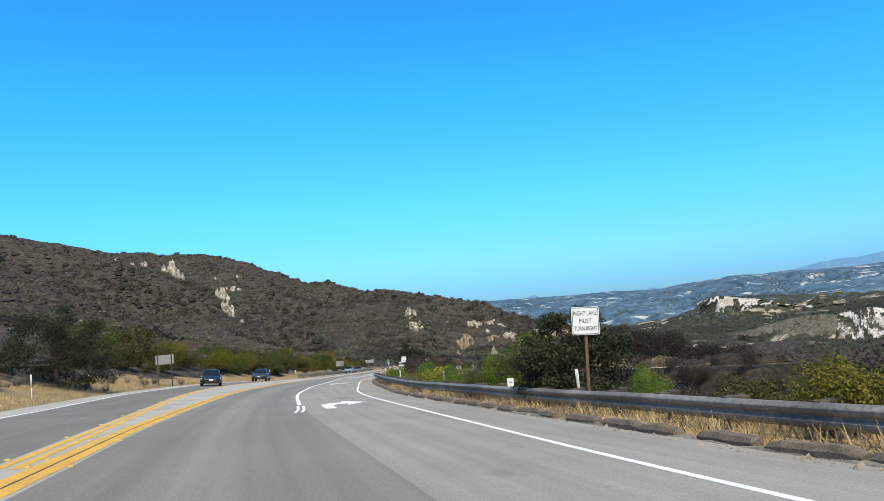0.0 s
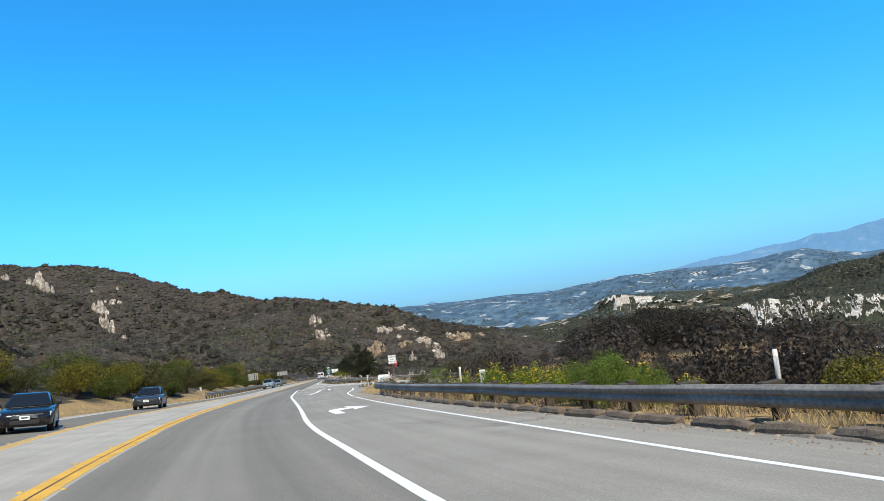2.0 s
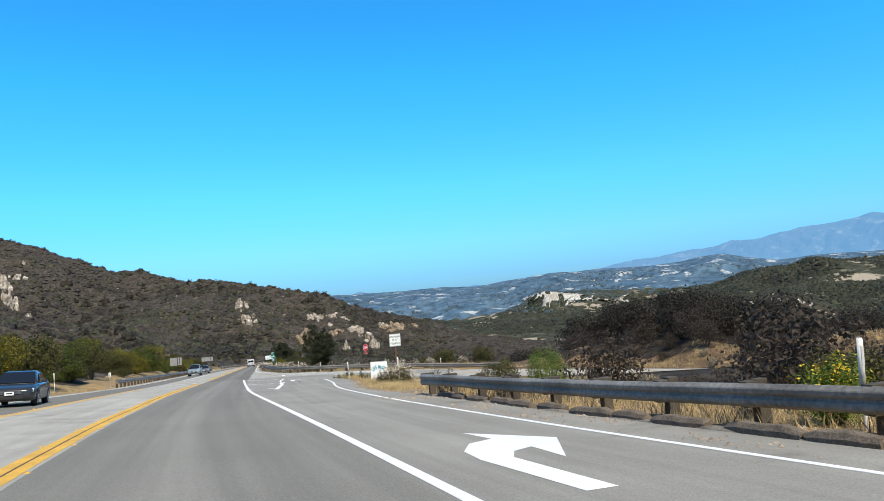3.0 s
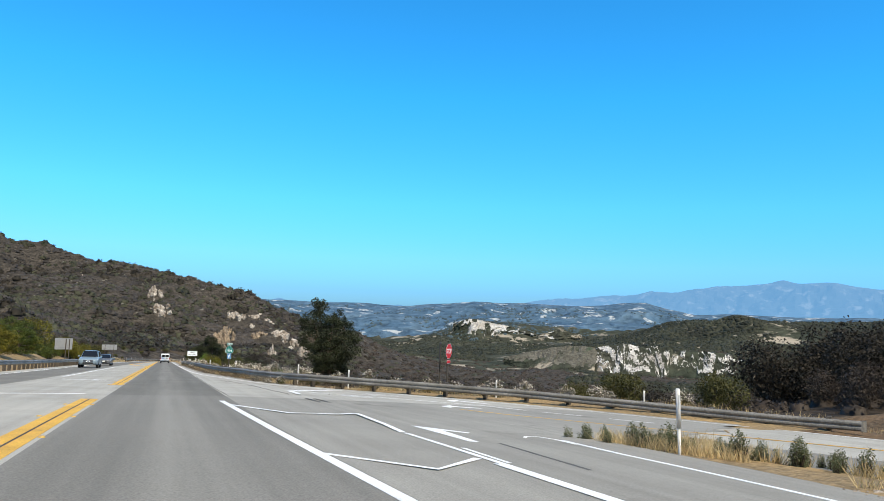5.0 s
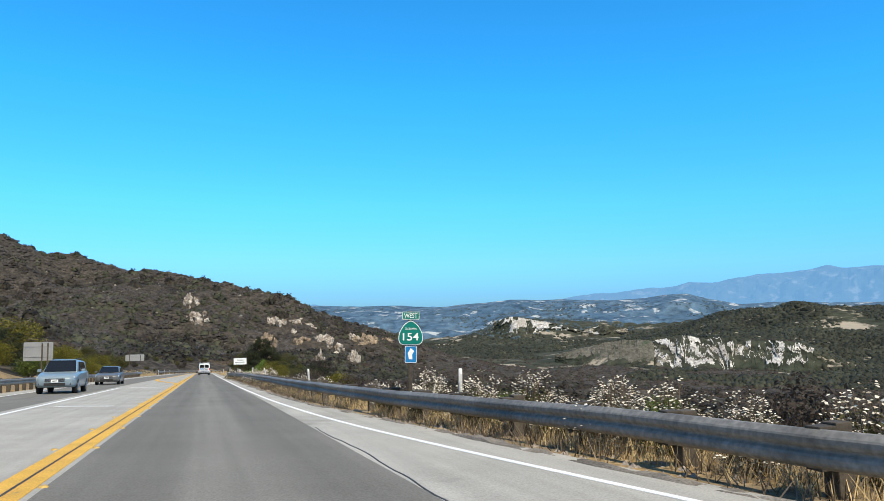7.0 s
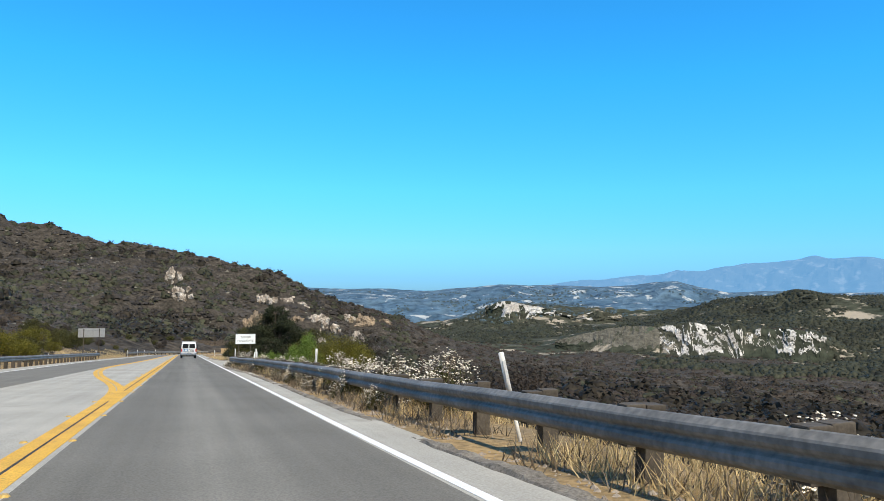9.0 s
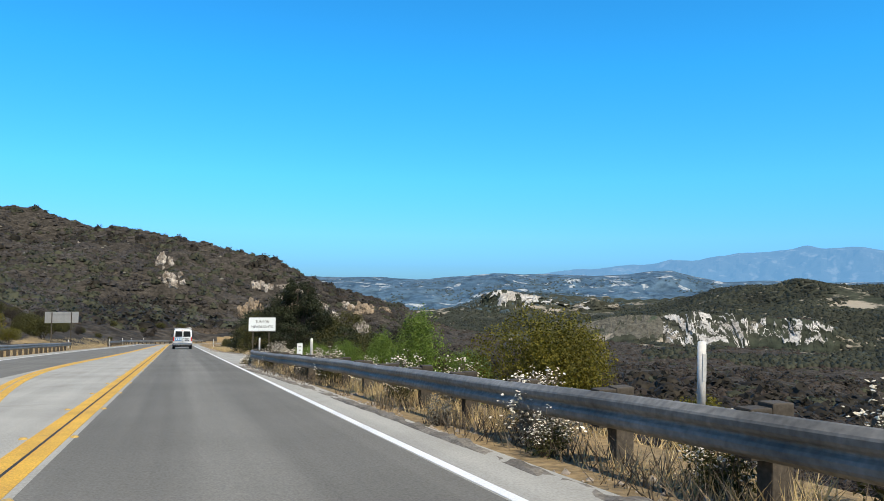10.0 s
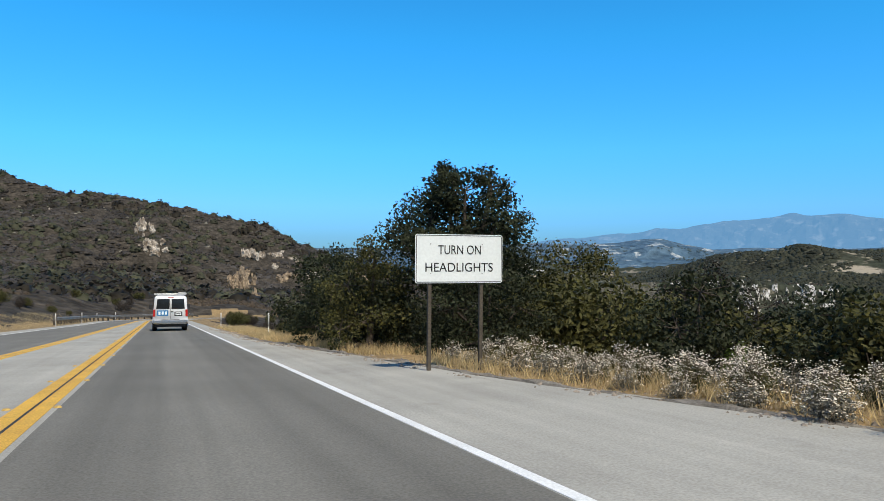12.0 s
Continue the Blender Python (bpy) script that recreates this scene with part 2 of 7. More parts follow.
L_YELLOWISH = leaf_mat("yellow_green_leaves", (0.075, 0.078, 0.012), (0.21, 0.18, 0.022))
L_SCRUBOAK = leaf_mat("scrub_oak_leaves", (0.026, 0.023, 0.016), (0.056, 0.047, 0.034), translucent=0.35, patchy=0.25)
L_HILL = leaf_mat("hill_olive_leaves", (0.062, 0.065, 0.042), (0.100, 0.102, 0.062), translucent=0.4, patchy=0.45, patch_scale=0.04)
L_RUST = leaf_mat("warm_brown_leaves", (0.090, 0.070, 0.050), (0.140, 0.110, 0.078), translucent=0.4, patchy=0.45, patch_scale=0.05)
# distant woods: the haze in front of them is tinted into the leaves
L_FARWOOD = leaf_mat("far_woods_haze_tint", (0.040, 0.066, 0.078), (0.062, 0.092, 0.104), translucent=0.0, patchy=0.4, patch_scale=0.01)
L_VALLEYTREE = leaf_mat("valley_tree_leaves", (0.032, 0.036, 0.024), (0.060, 0.064, 0.040), patchy=0.4, patch_scale=0.02)
L_BANK = leaf_mat("bank_green_leaves", (0.040, 0.060, 0.011), (0.105, 0.130, 0.022))
L_BROWN = leaf_mat("brown_chaparral_leaves", (0.056, 0.044, 0.034), (0.094, 0.075, 0.058), translucent=0.4, patchy=0.22)
L_HILLBROWN = leaf_mat("hillside_brown_leaves", (0.074, 0.066, 0.060), (0.118, 0.106, 0.096), translucent=0.4, patchy=0.5, patch_scale=0.028)
L_GREY = leaf_mat("grey_sage_leaves", (0.13, 0.125, 0.10), (0.24, 0.225, 0.18), translucent=0.12)
L_WEEDGREEN = leaf_mat("grey_green_weed_leaves", (0.105, 0.115, 0.055), (0.19, 0.20, 0.10))
L_STRAW = leaf_mat("dry_straw", (0.46, 0.34, 0.16), (0.70, 0.55, 0.30), translucent=0.3)
L_WEED = leaf_mat("dead_weed_stalks", (0.10, 0.078, 0.055), (0.24, 0.19, 0.13), translucent=0.15)
L_BLOOM = leaf_mat("white_buckwheat_bloom", (0.80, 0.72, 0.57), (0.93, 0.88, 0.76), translucent=0.2)
L_YBLOOM = leaf_mat("yellow_broom_bloom", (0.65, 0.46, 0.02), (0.85, 0.64, 0.05), translucent=0.25)


# ---- building helpers ----
def part(name, bm, material, parent, label=""):
    me = bpy.data.meshes.new(name)
    bm.to_mesh(me)
    bm.free()
    return finish(name, me, material, parent, label)


def finish(name, me, material, parent=None, label=""):
    for m in material if isinstance(material, (list, tuple)) else [material]:
        me.materials.append(m)
    ob = new(name, me)
    if parent is not None:
        ob.parent = parent
    if label:
        ob["label"] = label
    return ob


def thing(name, m, label, category, group="", kind=""):
    ob = new(name)
    ob.empty_display_size = 0.2
    ob.matrix_basis = m
    return tagged(ob, label, category, group, kind)


def box(bm, x0, x1, y0, y1, z0, z1, bevel=0.0, m=None):
    r = bmesh.ops.create_cube(bm, size=1.0)
    vs = r["verts"]
    bmesh.ops.scale(bm, verts=vs, vec=(x1 - x0, y1 - y0, z1 - z0))
    bmesh.ops.translate(bm, verts=vs, vec=((x0 + x1) / 2, (y0 + y1) / 2, (z0 + z1) / 2))
    if bevel:
        es = list({e for v in vs for e in v.link_edges})
        g = bmesh.ops.bevel(bm, geom=es, offset=bevel, segments=2, affect="EDGES", profile=0.6)
        vs = list({v for f in g["faces"] for v in f.verts} | {v for v in vs if v.is_valid})
    if m is not None:
        bmesh.ops.transform(bm, matrix=m, verts=vs)
    return bm


def boxed(*a, **k):
    return box(bmesh.new(), *a, **k)


def rod(bm, a, b, r0, r1=None, seg=8):
    a, b = Vector(a), Vector(b)
    d = b - a
    m = Matrix.Translation((a + b) / 2) @ d.to_track_quat("Z", "Y").to_matrix().to_4x4()
    bmesh.ops.create_cone(bm, cap_ends=True, segments=seg, radius1=r0, radius2=r0 if r1 is None else r1, depth=d.length, matrix=m)
    return bm


def prism(outline, depth, y=0.0):
    """A flat plate: outline in x, z; its face looks to -y at y, with thickness behind."""
    bm = bmesh.new()
    f = bm.faces.new([bm.verts.new((x, y, z)) for x, z in outline])
    f.normal_update()
    if f.normal.y > 0:
        f.normal_flip()
    r = bmesh.ops.extrude_face_region(bm, geom=[f])
    bmesh.ops.translate(bm, verts=[v for v in r["geom"] if isinstance(v, bmesh.types.BMVert)], vec=(0, depth, 0))
    bmesh.ops.recalc_face_normals(bm, faces=bm.faces)
    return bm


def rounded(w, h, r, seg=5):
    pts = []
    for cx, cz, a0 in ((w / 2 - r, h / 2 - r, 0), (-w / 2 + r, h / 2 - r, 90), (-w / 2 + r, -h / 2 + r, 180), (w / 2 - r, -h / 2 + r, 270)):
        for i in range(seg + 1):
            a = radians(a0 + 90 * i / seg)
            pts.append((cx + r * math.cos(a), cz + r * math.sin(a)))
    return pts


def lettering(text, height, width=None, spacing=1.0, bold=0.018):
    """A bmesh of the words, centred, standing in the x z plane and facing -y."""
    cu = bpy.data.curves.new("lettering", "FONT")
    cu.body = text
    cu.align_x, cu.align_y = "CENTER", "CENTER"
    cu.extrude = 0.002
    cu.offset = bold
    cu.space_character = spacing
    ob = bpy.data.objects.new("lettering", cu)
    scene.collection.objects.link(ob)
    bpy.context.view_layer.update()
    me = bpy.data.meshes.new_from_object(ob.evaluated_get(bpy.context.evaluated_depsgraph_get()))
    bpy.data.objects.remove(ob)
    bm = bmesh.new()
    bm.from_mesh(me)
    xs = [v.co.x for v in bm.verts]
    ys = [v.co.y for v in bm.verts]
    k = height / (max(ys) - min(ys))
    kx = width / (max(xs) - min(xs)) if width else k
    for v in bm.verts:
        v.co = Vector(((v.co.x - (max(xs) + min(xs)) / 2) * kx, -v.co.z, (v.co.y - (max(ys) + min(ys)) / 2) * k))
    return bm


def moved(bm, m):
    bmesh.ops.transform(bm, matrix=m, verts=bm.verts)
    return bm


def raw_mesh(name, verts, faces):
    """verts (n, 3), faces (k, 3 or 4) as arrays, put into a mesh quickly."""
    verts, faces = np.asarray(verts, np.float32), np.asarray(faces, np.int32)
    me = bpy.data.meshes.new(name)
    me.vertices.add(len(verts))
    me.vertices.foreach_set("co", verts.ravel())
    k = faces.shape[1]
    me.loops.add(faces.size)
    me.loops.foreach_set("vertex_index", faces.ravel())
    me.polygons.add(len(faces))
    me.polygons.foreach_set("loop_start", np.arange(0, faces.size, k, dtype=np.int32))
    me.polygons.foreach_set("loop_total", np.full(len(faces), k, np.int32))
    me.update(calc_edges=True)
    me.polygons.foreach_set("use_smooth", np.zeros(len(faces), bool))
    return me




def vnoise(x, y, seed=0):
    """Smooth value noise over the plan."""
    xi, yi = np.floor(x).astype(np.int64), np.floor(y).astype(np.int64)
    fx, fy = x - xi, y - yi
    fx, fy = fx * fx * (3 - 2 * fx), fy * fy * (3 - 2 * fy)

    def h(i, j):
        v = (i * 374761393 + j * 668265263 + seed * 974711) & 0xFFFFFFFF
        v = ((v ^ (v >> 13)) * 1274126177) & 0xFFFFFFFF
        return ((v ^ (v >> 16)) & 0xFFFF) / 65535.0

    a, b, c, d = h(xi, yi), h(xi + 1, yi), h(xi, yi + 1), h(xi + 1, yi + 1)
    return (a * (1 - fx) + b * fx) * (1 - fy) + (c * (1 - fx) + d * fx) * fy - 0.5


def fractal(x, y, scale, octaves=4, seed=0):
    out, amp = 0, 1.0
    for o in range(octaves):
        out = out + amp * vnoise(x / scale, y / scale, seed + o)
        scale, amp = scale / 2.03, amp * 0.5
    return out


def sstep(a, b, x):
    s = np.clip((x - a) / (b - a), 0, 1)
    return s * s * (3 - 2 * s)

# ---- the road's plan: x of each line as a function of y, the way on being +y ----
def curve(*pairs):
    py, px = np.array(pairs, float)[:, 0], np.array(pairs, float)[:, 1]

    def f(y):
        y = np.asarray(y, float)
        s = 1.5
        return sum(np.interp(y + d * s, py, px) for d in (-2, -1, 0, 1, 2)) / 5 + bend(y)
    return f


def bend(y):
    return np.maximum(0, np.asarray(y, float) - 140) ** 2 / 90.0


line_yellow_right = curve((-230, 33), (-172, 13.9), (-163, 11.5), (-156.5, 9.7), (-148, 7.7), (-142, 6.4), (-132, 4.3), (-124, 3.0), (-111, 1.4), (-100, 0.6), (-85, 0.05), (-70, 0), (200, 0))
line_yellow_left = curve((-230, 32.7), (-165, 11.6), (-161, 10.4), (-157, 9.2), (-151, 7.4), (-139, 3.9), (-130, 1.5), (-124, 0.1), (-112, -2.2), (-100, -3.3), (-60, -3.5), (10, -3.4), (30, -3.2), (42, -3.15), (50, -3.0), (60, -2.6), (77, -2.2), (105, -1.8), (140, -1.2), (200, -0.5))
line_edge_left = curve((-230, 27), (-165, 7.6), (-151, 3.7), (-139, 0.2), (-130, -2.4), (-120, -4.3), (-108, -6.4), (-95, -7.2), (-60, -7.2), (-30, -6.9), (20, -7.2), (60, -7.2), (80, -6.7), (100, -5.9), (120, -5.0), (200, -4.2))
line_lane = curve((-152, 12.6), (-148.5, 11.8), (-143, 10.6), (-140, 9.95), (-133, 8.6), (-127, 7.8), (-118, 6.6), (-108, 5.9), (-98, 5.1), (-85, 4.0), (-71, 3.5), (-60, 3.2), (200, 3.2))
line_edge_right = curve((-230, 37.5), (-172, 20.6), (-165, 18.7), (-158, 17.1), (-151, 15.5), (-146, 14.35), (-140, 13.0), (-133, 11.8), (-125, 10.95), (-116, 9.95), (-108, 9.1), (-97, 8.2), (-86, 7.95), (-80, 8.4), (-76, 8.75), (-71, 8.45), (-60, 12), (-51.5, 9.2), (-49, 7.9), (-47, 6.95), (-45, 6.3), (-43, 5.85), (-40, 5.4), (-36, 4.85), (-30, 4.3), (-20, 3.95), (0, 3.8), (200, 3.75))
rail_right = curve((-230, 40.7), (-175, 24.3), (-166, 21.8), (-158, 20.0), (-150, 18.0), (-140, 15.75), (-134, 14.45), (-128, 13.5), (-120, 12.2), (-110, 11.0), (-104, 10.3), (-99, 9.65), (-96, 9.2))
# right edge of the pavement; between -74 and -47 it opens into the side road
pave_right = curve((-230, 39.4), (-175, 23.1), (-160, 19.2), (-150, 16.75), (-140, 14.4), (-125, 12.25), (-115, 10.9), (-105, 10.0), (-99, 9.6), (-95, 9.2), (-88, 8.6), (-83.5, 9.3), (-77, 9.8), (-68.6, 9.9), (-67.6, 22.2), (-61, 18.2), (-55, 14.6), (-51, 10.4), (-47, 7.8), (-42, 6.3), (-36, 5.8), (-28, 5.2), (-20, 4.65), (-5, 4.55), (20, 4.6), (43, 4.75), (46, 6.2), (48, 7.8), (51, 8.0), (55, 6.8), (60, 6.4), (66, 5.8), (75, 4.9), (95, 4.8), (200, 4.8))


side_in = curve((-220, 122), (-125, 52), (-100, 35.5), (-93, 30), (-84, 23), (-80, 18.9), (-78, 17), (-75.7, 15.2), (-71, 14.3), (-69.5, 12.5), (-68.3, 10), (-64, 8))
side_out = curve((-220, 133), (-125, 61), (-100, 42.5), (-90, 36), (-79, 29.2), (-74, 25.8), (-70, 23.4), (-64, 19.5))


def pave_left(y):
    return line_edge_left(y) - 1.3


CAM_Y = np.array([-230, -172, -163, -154.6, -146, -137, -128, -110, -92, -70, 400.0])
CAM_X = np.array([36, 16.3, 13.7, 11.35, 9.14, 7.35, 5.8, 3.4, 1.8, 1.6, 1.6])
GRADE, CROSS, SIDE_FALL = -0.0805, -0.014, 0.035


def road_z(x, y):
    """Height of the carriageway: a steady fall along y, banked in the curve, with the side road dropping away."""
    x, y = np.asarray(x, float), np.asarray(y, float)
    xc = np.interp(y, CAM_Y, CAM_X)
    w = 1 - sstep(-100, -40, y)
    bank = np.where(x < xc, 0.014 + 0.056 * w, 0.014 + 0.026 * w)
    z = GRADE * y + CROSS * xc - bank * np.clip(x - xc, -14, 40)
    side = sstep(-98, -80, y) * (1 - sstep(-46, -36, y))
    return z - side * SIDE_FALL * np.maximum(0, x - 5.0)


# ---- terrain ----
RIDGE = np.array([(-760, -300, 150), (-640, 100, 140), (-520, 350, 125), (-406, 520, 120), (-373, 540, 111), (-320, 560, 97), (-299, 580, 98), (-222, 600, 90), (-193, 605, 82), (-140, 615, 57), (-126, 620, 50), (-104, 625, 52), (-63, 590, 39), (-25, 555, 36), (4, 523, 27), (58, 495, 16), (84, 500, 3), (110, 506, -5), (147, 519, -15), (200, 540, -28), (300, 580, -50)], float)
FAR_AZ = np.array([-180, -40, 0, 7.6, 13, 19.6, 22.4, 25.7, 29.4, 32.1, 35.3, 37, 38.6, 40, 42.2, 54, 60, 90, 180.0])
FAR_EL = np.array([0.8, 0.6, 0.3, 0.15, 0.2, 0.12, 0.42, 0.74, 0.72, 0.65, 0.78, 1.08, 1.18, 0.7, 0.28, 0.4, 0.5, 0.8, 0.8])


def seg_dist(px, py, line):
    """Distance to a polyline in plan, and its height round the nearest place, blended between its stretches."""
    best, zed, total = np.full(px.shape, 1e9), np.zeros(px.shape), np.zeros(px.shape)
    for a, b in zip(line[:-1], line[1:]):
        d = b[:2] - a[:2]
        s = np.clip(((px - a[0]) * d[0] + (py - a[1]) * d[1]) / (d @ d), 0, 1)
        q = np.hypot(px - a[0] - s * d[0], py - a[1] - s * d[1])
        w = np.hypot(d[0], d[1]) / (q + 1.0) ** 4
        zed, total, best = zed + w * (a[2] + s * (b[2] - a[2])), total + w, np.minimum(best, q)
    return best, zed / total


def ring(az, r, z, a0, a1, soft, r0, width_in, width_out, top):
    """Raise z to a ridge at distance r0 between two bearings."""
    w = sstep(a0 - soft, a0 + soft, az) * (1 - sstep(a1 - soft, a1 + soft, az))
    rise = np.where(r < r0, sstep(r0 - width_in, r0, r), 1 - 0.6 * sstep(r0, r0 + width_out, r))
    return z + np.maximum(0, top - z) * w * rise


def terrain_z(x, y):
    x, y = np.asarray(x, float), np.asarray(y, float)
    yc = np.clip(y, -230, 175)
    xl, xr = pave_left(yc), pave_right(yc)
    over = np.hypot(np.maximum(0, y - 175), np.maximum(0, -230 - y)) * 0.4
    zl, zr = road_z(xl, yc), road_z(xr, yc)
    # right of the road: a verge, then a long fall to the valley
    d = np.maximum(0, x - xr) + over
    fall = 0.05 * np.minimum(d, 2.0) + 0.26 * np.clip(d - 2.0, 0, 25) + 0.10 * np.clip(d - 27, 0, 250) + 0.035 * np.clip(d - 277, 0, 500)
    right = np.maximum(zr - fall, -56 + 0.004 * d) + fractal(x, y, 60, 4, 3) * np.clip((d - 6) / 60, 0, 1) * 9
    right = right + 6.6 * np.exp(-((x - 49) ** 2 + (y + 53) ** 2) / 330.0) + 2.5 * np.exp(-((x - 45) ** 2 / 200 + (y + 110) ** 2 / 900))
    # left: rise from the road's bank up to the ridge
    dr, zr2 = seg_dist(x, y, RIDGE)
    dl = np.maximum(0, xl - x) + 0.55 * np.maximum(0, y - 150)
    foot = np.where(y > 150, zl - 0.13 * np.minimum(y - 150, 220), zl)
    s = dl / (dl + dr + 1e-6)
    left = foot + (zr2 - foot) * (0.3 * s + 0.7 * s * s) + (np.clip(dl, 0, 3) * 0.06 + np.clip(dl - 3, 0, 20) * 0.30) * (1 - s)
    left = left + fractal(x, y, 70, 5, 9) * 21 * np.clip(dl / 90, 0, 1) * np.clip(dr / 60, 0.15, 1) + fractal(x, y, 14, 3, 21) * 2.2 * np.clip(dl / 15, 0, 1)
    # which side of the ridge's foot line
    lim = np.where(y > 150, 5 + (y - 150) * 0.62, xr)
    blend = np.where(y > 150, sstep(-90, 60, x - lim), (x > xr).astype(float))
    nat = left * (1 - blend) + right * blend
    # the flat island before the side road, and the cut bank beyond it
    ysr = np.clip(y, -125, -67)
    si, so = side_in(ysr), side_out(ysr)
    u = np.clip((x - xr) / np.maximum(1.0, si - xr), 0, 1)
    isle = road_z(xr, yc) * (1 - u) + road_z(si, ysr) * u - 0.02 - 0.03 * np.sin(np.pi * u) + 0.06 * np.sin(np.pi * u) * fractal(x, y, 2.2, 3, 41)
    wi = sstep(-106, -95, y) * (1 - sstep(-68.5, -66, y)) * (x > xr) * (1 - sstep(0.0, 3.0, x - si))
    nat = nat * (1 - wi) + isle * wi
    beyond = x - np.where(y < -74, so, np.interp(yc, [-74, -70, -61, -55, -51], [26.5, 23.8, 19.2, 15.6, 12.5]))
    cut = road_z(x - np.maximum(0, beyond), yc) - 0.1 + 1.0 * sstep(0.8, 5.5, beyond) + 1.15 * fractal(x, y, 5, 5, 44) * sstep(1, 4, beyond) - 0.06 * np.maximum(0, beyond - 8)
    wc = sstep(-104, -92, y) * (1 - sstep(-68, -60, y)) * sstep(0.0, 1.5, beyond) * (1 - sstep(14, 30, beyond))
    nat = nat * (1 - wc) + np.maximum(nat, cut) * wc
    # beyond the ridge the land falls again
    az, r = np.degrees(np.arctan2(x - 2, y)), np.hypot(x - 2, y)
    nat = np.where(r > 700, np.minimum(nat, 140), nat)
    rough = fractal(x, y, 420, 6, 5)
    ribs = (0.25 - np.abs(fractal(x + 60 * fractal(x, y, 300, 2, 61), y * 0.7, 210, 4, 62))) * sstep(560, 1000, r)
    far = sstep(520, 900, r) * sstep(-6, 8, az + 12 * (rough))
    base = -56 + rough * 26 * sstep(600, 1200, r) + ribs * 34 + 0.012 * np.maximum(0, r - 1500)
    nat = nat * (1 - far) + base * far
    nat = ring(az, r, nat, 30, 50, 2.5, 760, 40, 260, 2 + 760 * np.tan(np.radians(np.interp(az, [28, 30, 32, 34, 36.3, 40, 43.2, 47.4, 50], [-3.8, -3.55, -3.05, -2.6, -2.4, -2.05, -2.2, -2.35, -3.0]))) + rough * 5)
    nat = ring(az, r, nat, 38, 70, 5, 1150, 330, 500, 2 + 1150 * np.tan(np.radians(np.interp(az, [36, 38.4, 41.8, 44.4, 47.2, 48.4, 50.7, 53.7, 60], [-1.6, -1.1, -0.3, 0.08, 0.4, 0.26, 0.22, 0.16, 0.1]))) + rough * 8 + fractal(x, y, 90, 4, 73) * 17)
    nat = ring(az, r, nat, 23.0, 31.5, 2.6, 1400, 120, 400, 2 + 1400 * np.tan(np.radians(np.interp(az, [22.9, 24.4, 25.3, 26.8, 29.2, 31, 32.9], [-1.4, -0.85, -0.7, -1.0, -1.35, -1.85, -2.2]))) + rough * 5)
    nat = ring(az, r, nat, 24, 43, 3.0, 1680, 330, 220, 2 + 1680 * np.tan(np.radians(np.interp(az, [24, 27, 29.7, 34.1, 37.4, 40.4, 43], [-0.5, -0.5, -0.4, -0.55, -0.6, -0.32, -0.2]))) - 26 * np.abs(fractal(x + 0.4 * y, y, 240, 5, 79)) + fractal(x, y, 90, 4, 78) * 12)
    # folded hills, one behind another, out to the valley's far side
    skyline = np.interp(az, FAR_AZ, FAR_EL)
    fold = np.abs(fractal(x + 0.5 * y, y, 330, 5, 71))
    nat = ring(az, r, nat, -60, 178, 10, 1850, 330, 330, 2 + 1850 * np.tan(np.radians(skyline - 0.62)) - 70 * fold + fractal(x, y, 120, 4, 74) * 18)
    nat = ring(az, r, nat, -60, 178, 10, 2250, 330, 260, 2 + 2250 * np.tan(np.radians(skyline - 0.22)) - 62 * np.abs(fractal(x - 0.6 * y, y, 380, 5, 75)) + fractal(x, y, 120, 4, 76) * 16)
    nat = ring(az, r, nat, -60, 178, 10, 2600, 400, 900, 2 + 2600 * np.tan(np.radians(skyline)) + fractal(x, y, 200, 5, 33) * 13)
    # the bed of the side road
    ysr = np.clip(y, -112, -66)
    gap2 = np.maximum(np.maximum(side_in(ysr) - x, x - side_out(ysr)), np.maximum(y + 66, -112 - y))
    k2 = sstep(0.0, 5.0, gap2)
    nat = (road_z(np.clip(x, side_in(ysr), side_out(ysr)), ysr) - 0.03 - 0.12 * sstep(0.0, 1.6, -gap2)) * (1 - k2) + nat * k2
    # the bed under the pavement
    gap = np.maximum(np.maximum(xl - x, x - xr), np.maximum(y - 178, -232 - y))
    bed = road_z(np.clip(x, xl, xr), yc) - 0.03 - 0.12 * sstep(0.0, 1.4, -gap)
    k = sstep(0.0, 3.0, gap)
    return bed * (1 - k) + nat * k


def graded(lo, fine_lo, fine_hi, hi, step, growth):
    mid = list(np.arange(fine_lo, fine_hi + 1e-6, step))
    up, dn = [mid[-1]], [mid[0]]
    while up[-1] < hi:
        up.append(up[-1] + step + growth * (up[-1] - fine_hi))
    while dn[-1] > lo:
        dn.append(dn[-1] - step - growth * (fine_lo - dn[-1]))
    return np.array(dn[:0:-1] + mid + up[1:])


GX = graded(-2600, -22, 34, 4300, 0.8, 0.0145)
GY = graded(-1500, -190, 110, 4300, 1.0, 0.0145)
gx, gy = np.meshgrid(GX, GY)
ground_grid = terrain_z(gx, gy)
nx, ny = len(GX), len(GY)


def ground_z(x, y):
    """Height of the built ground, between its grid points."""
    i_ = np.clip(np.searchsorted(GX, x) - 1, 0, len(GX) - 2)
    j_ = np.clip(np.searchsorted(GY, y) - 1, 0, len(GY) - 2)
    u, v = (x - GX[i_]) / (GX[i_ + 1] - GX[i_]), (y - GY[j_]) / (GY[j_ + 1] - GY[j_])
    return (ground_grid[j_, i_] * (1 - u) + ground_grid[j_, i_ + 1] * u) * (1 - v) + (ground_grid[j_ + 1, i_] * (1 - u) + ground_grid[j_ + 1, i_ + 1] * u) * v


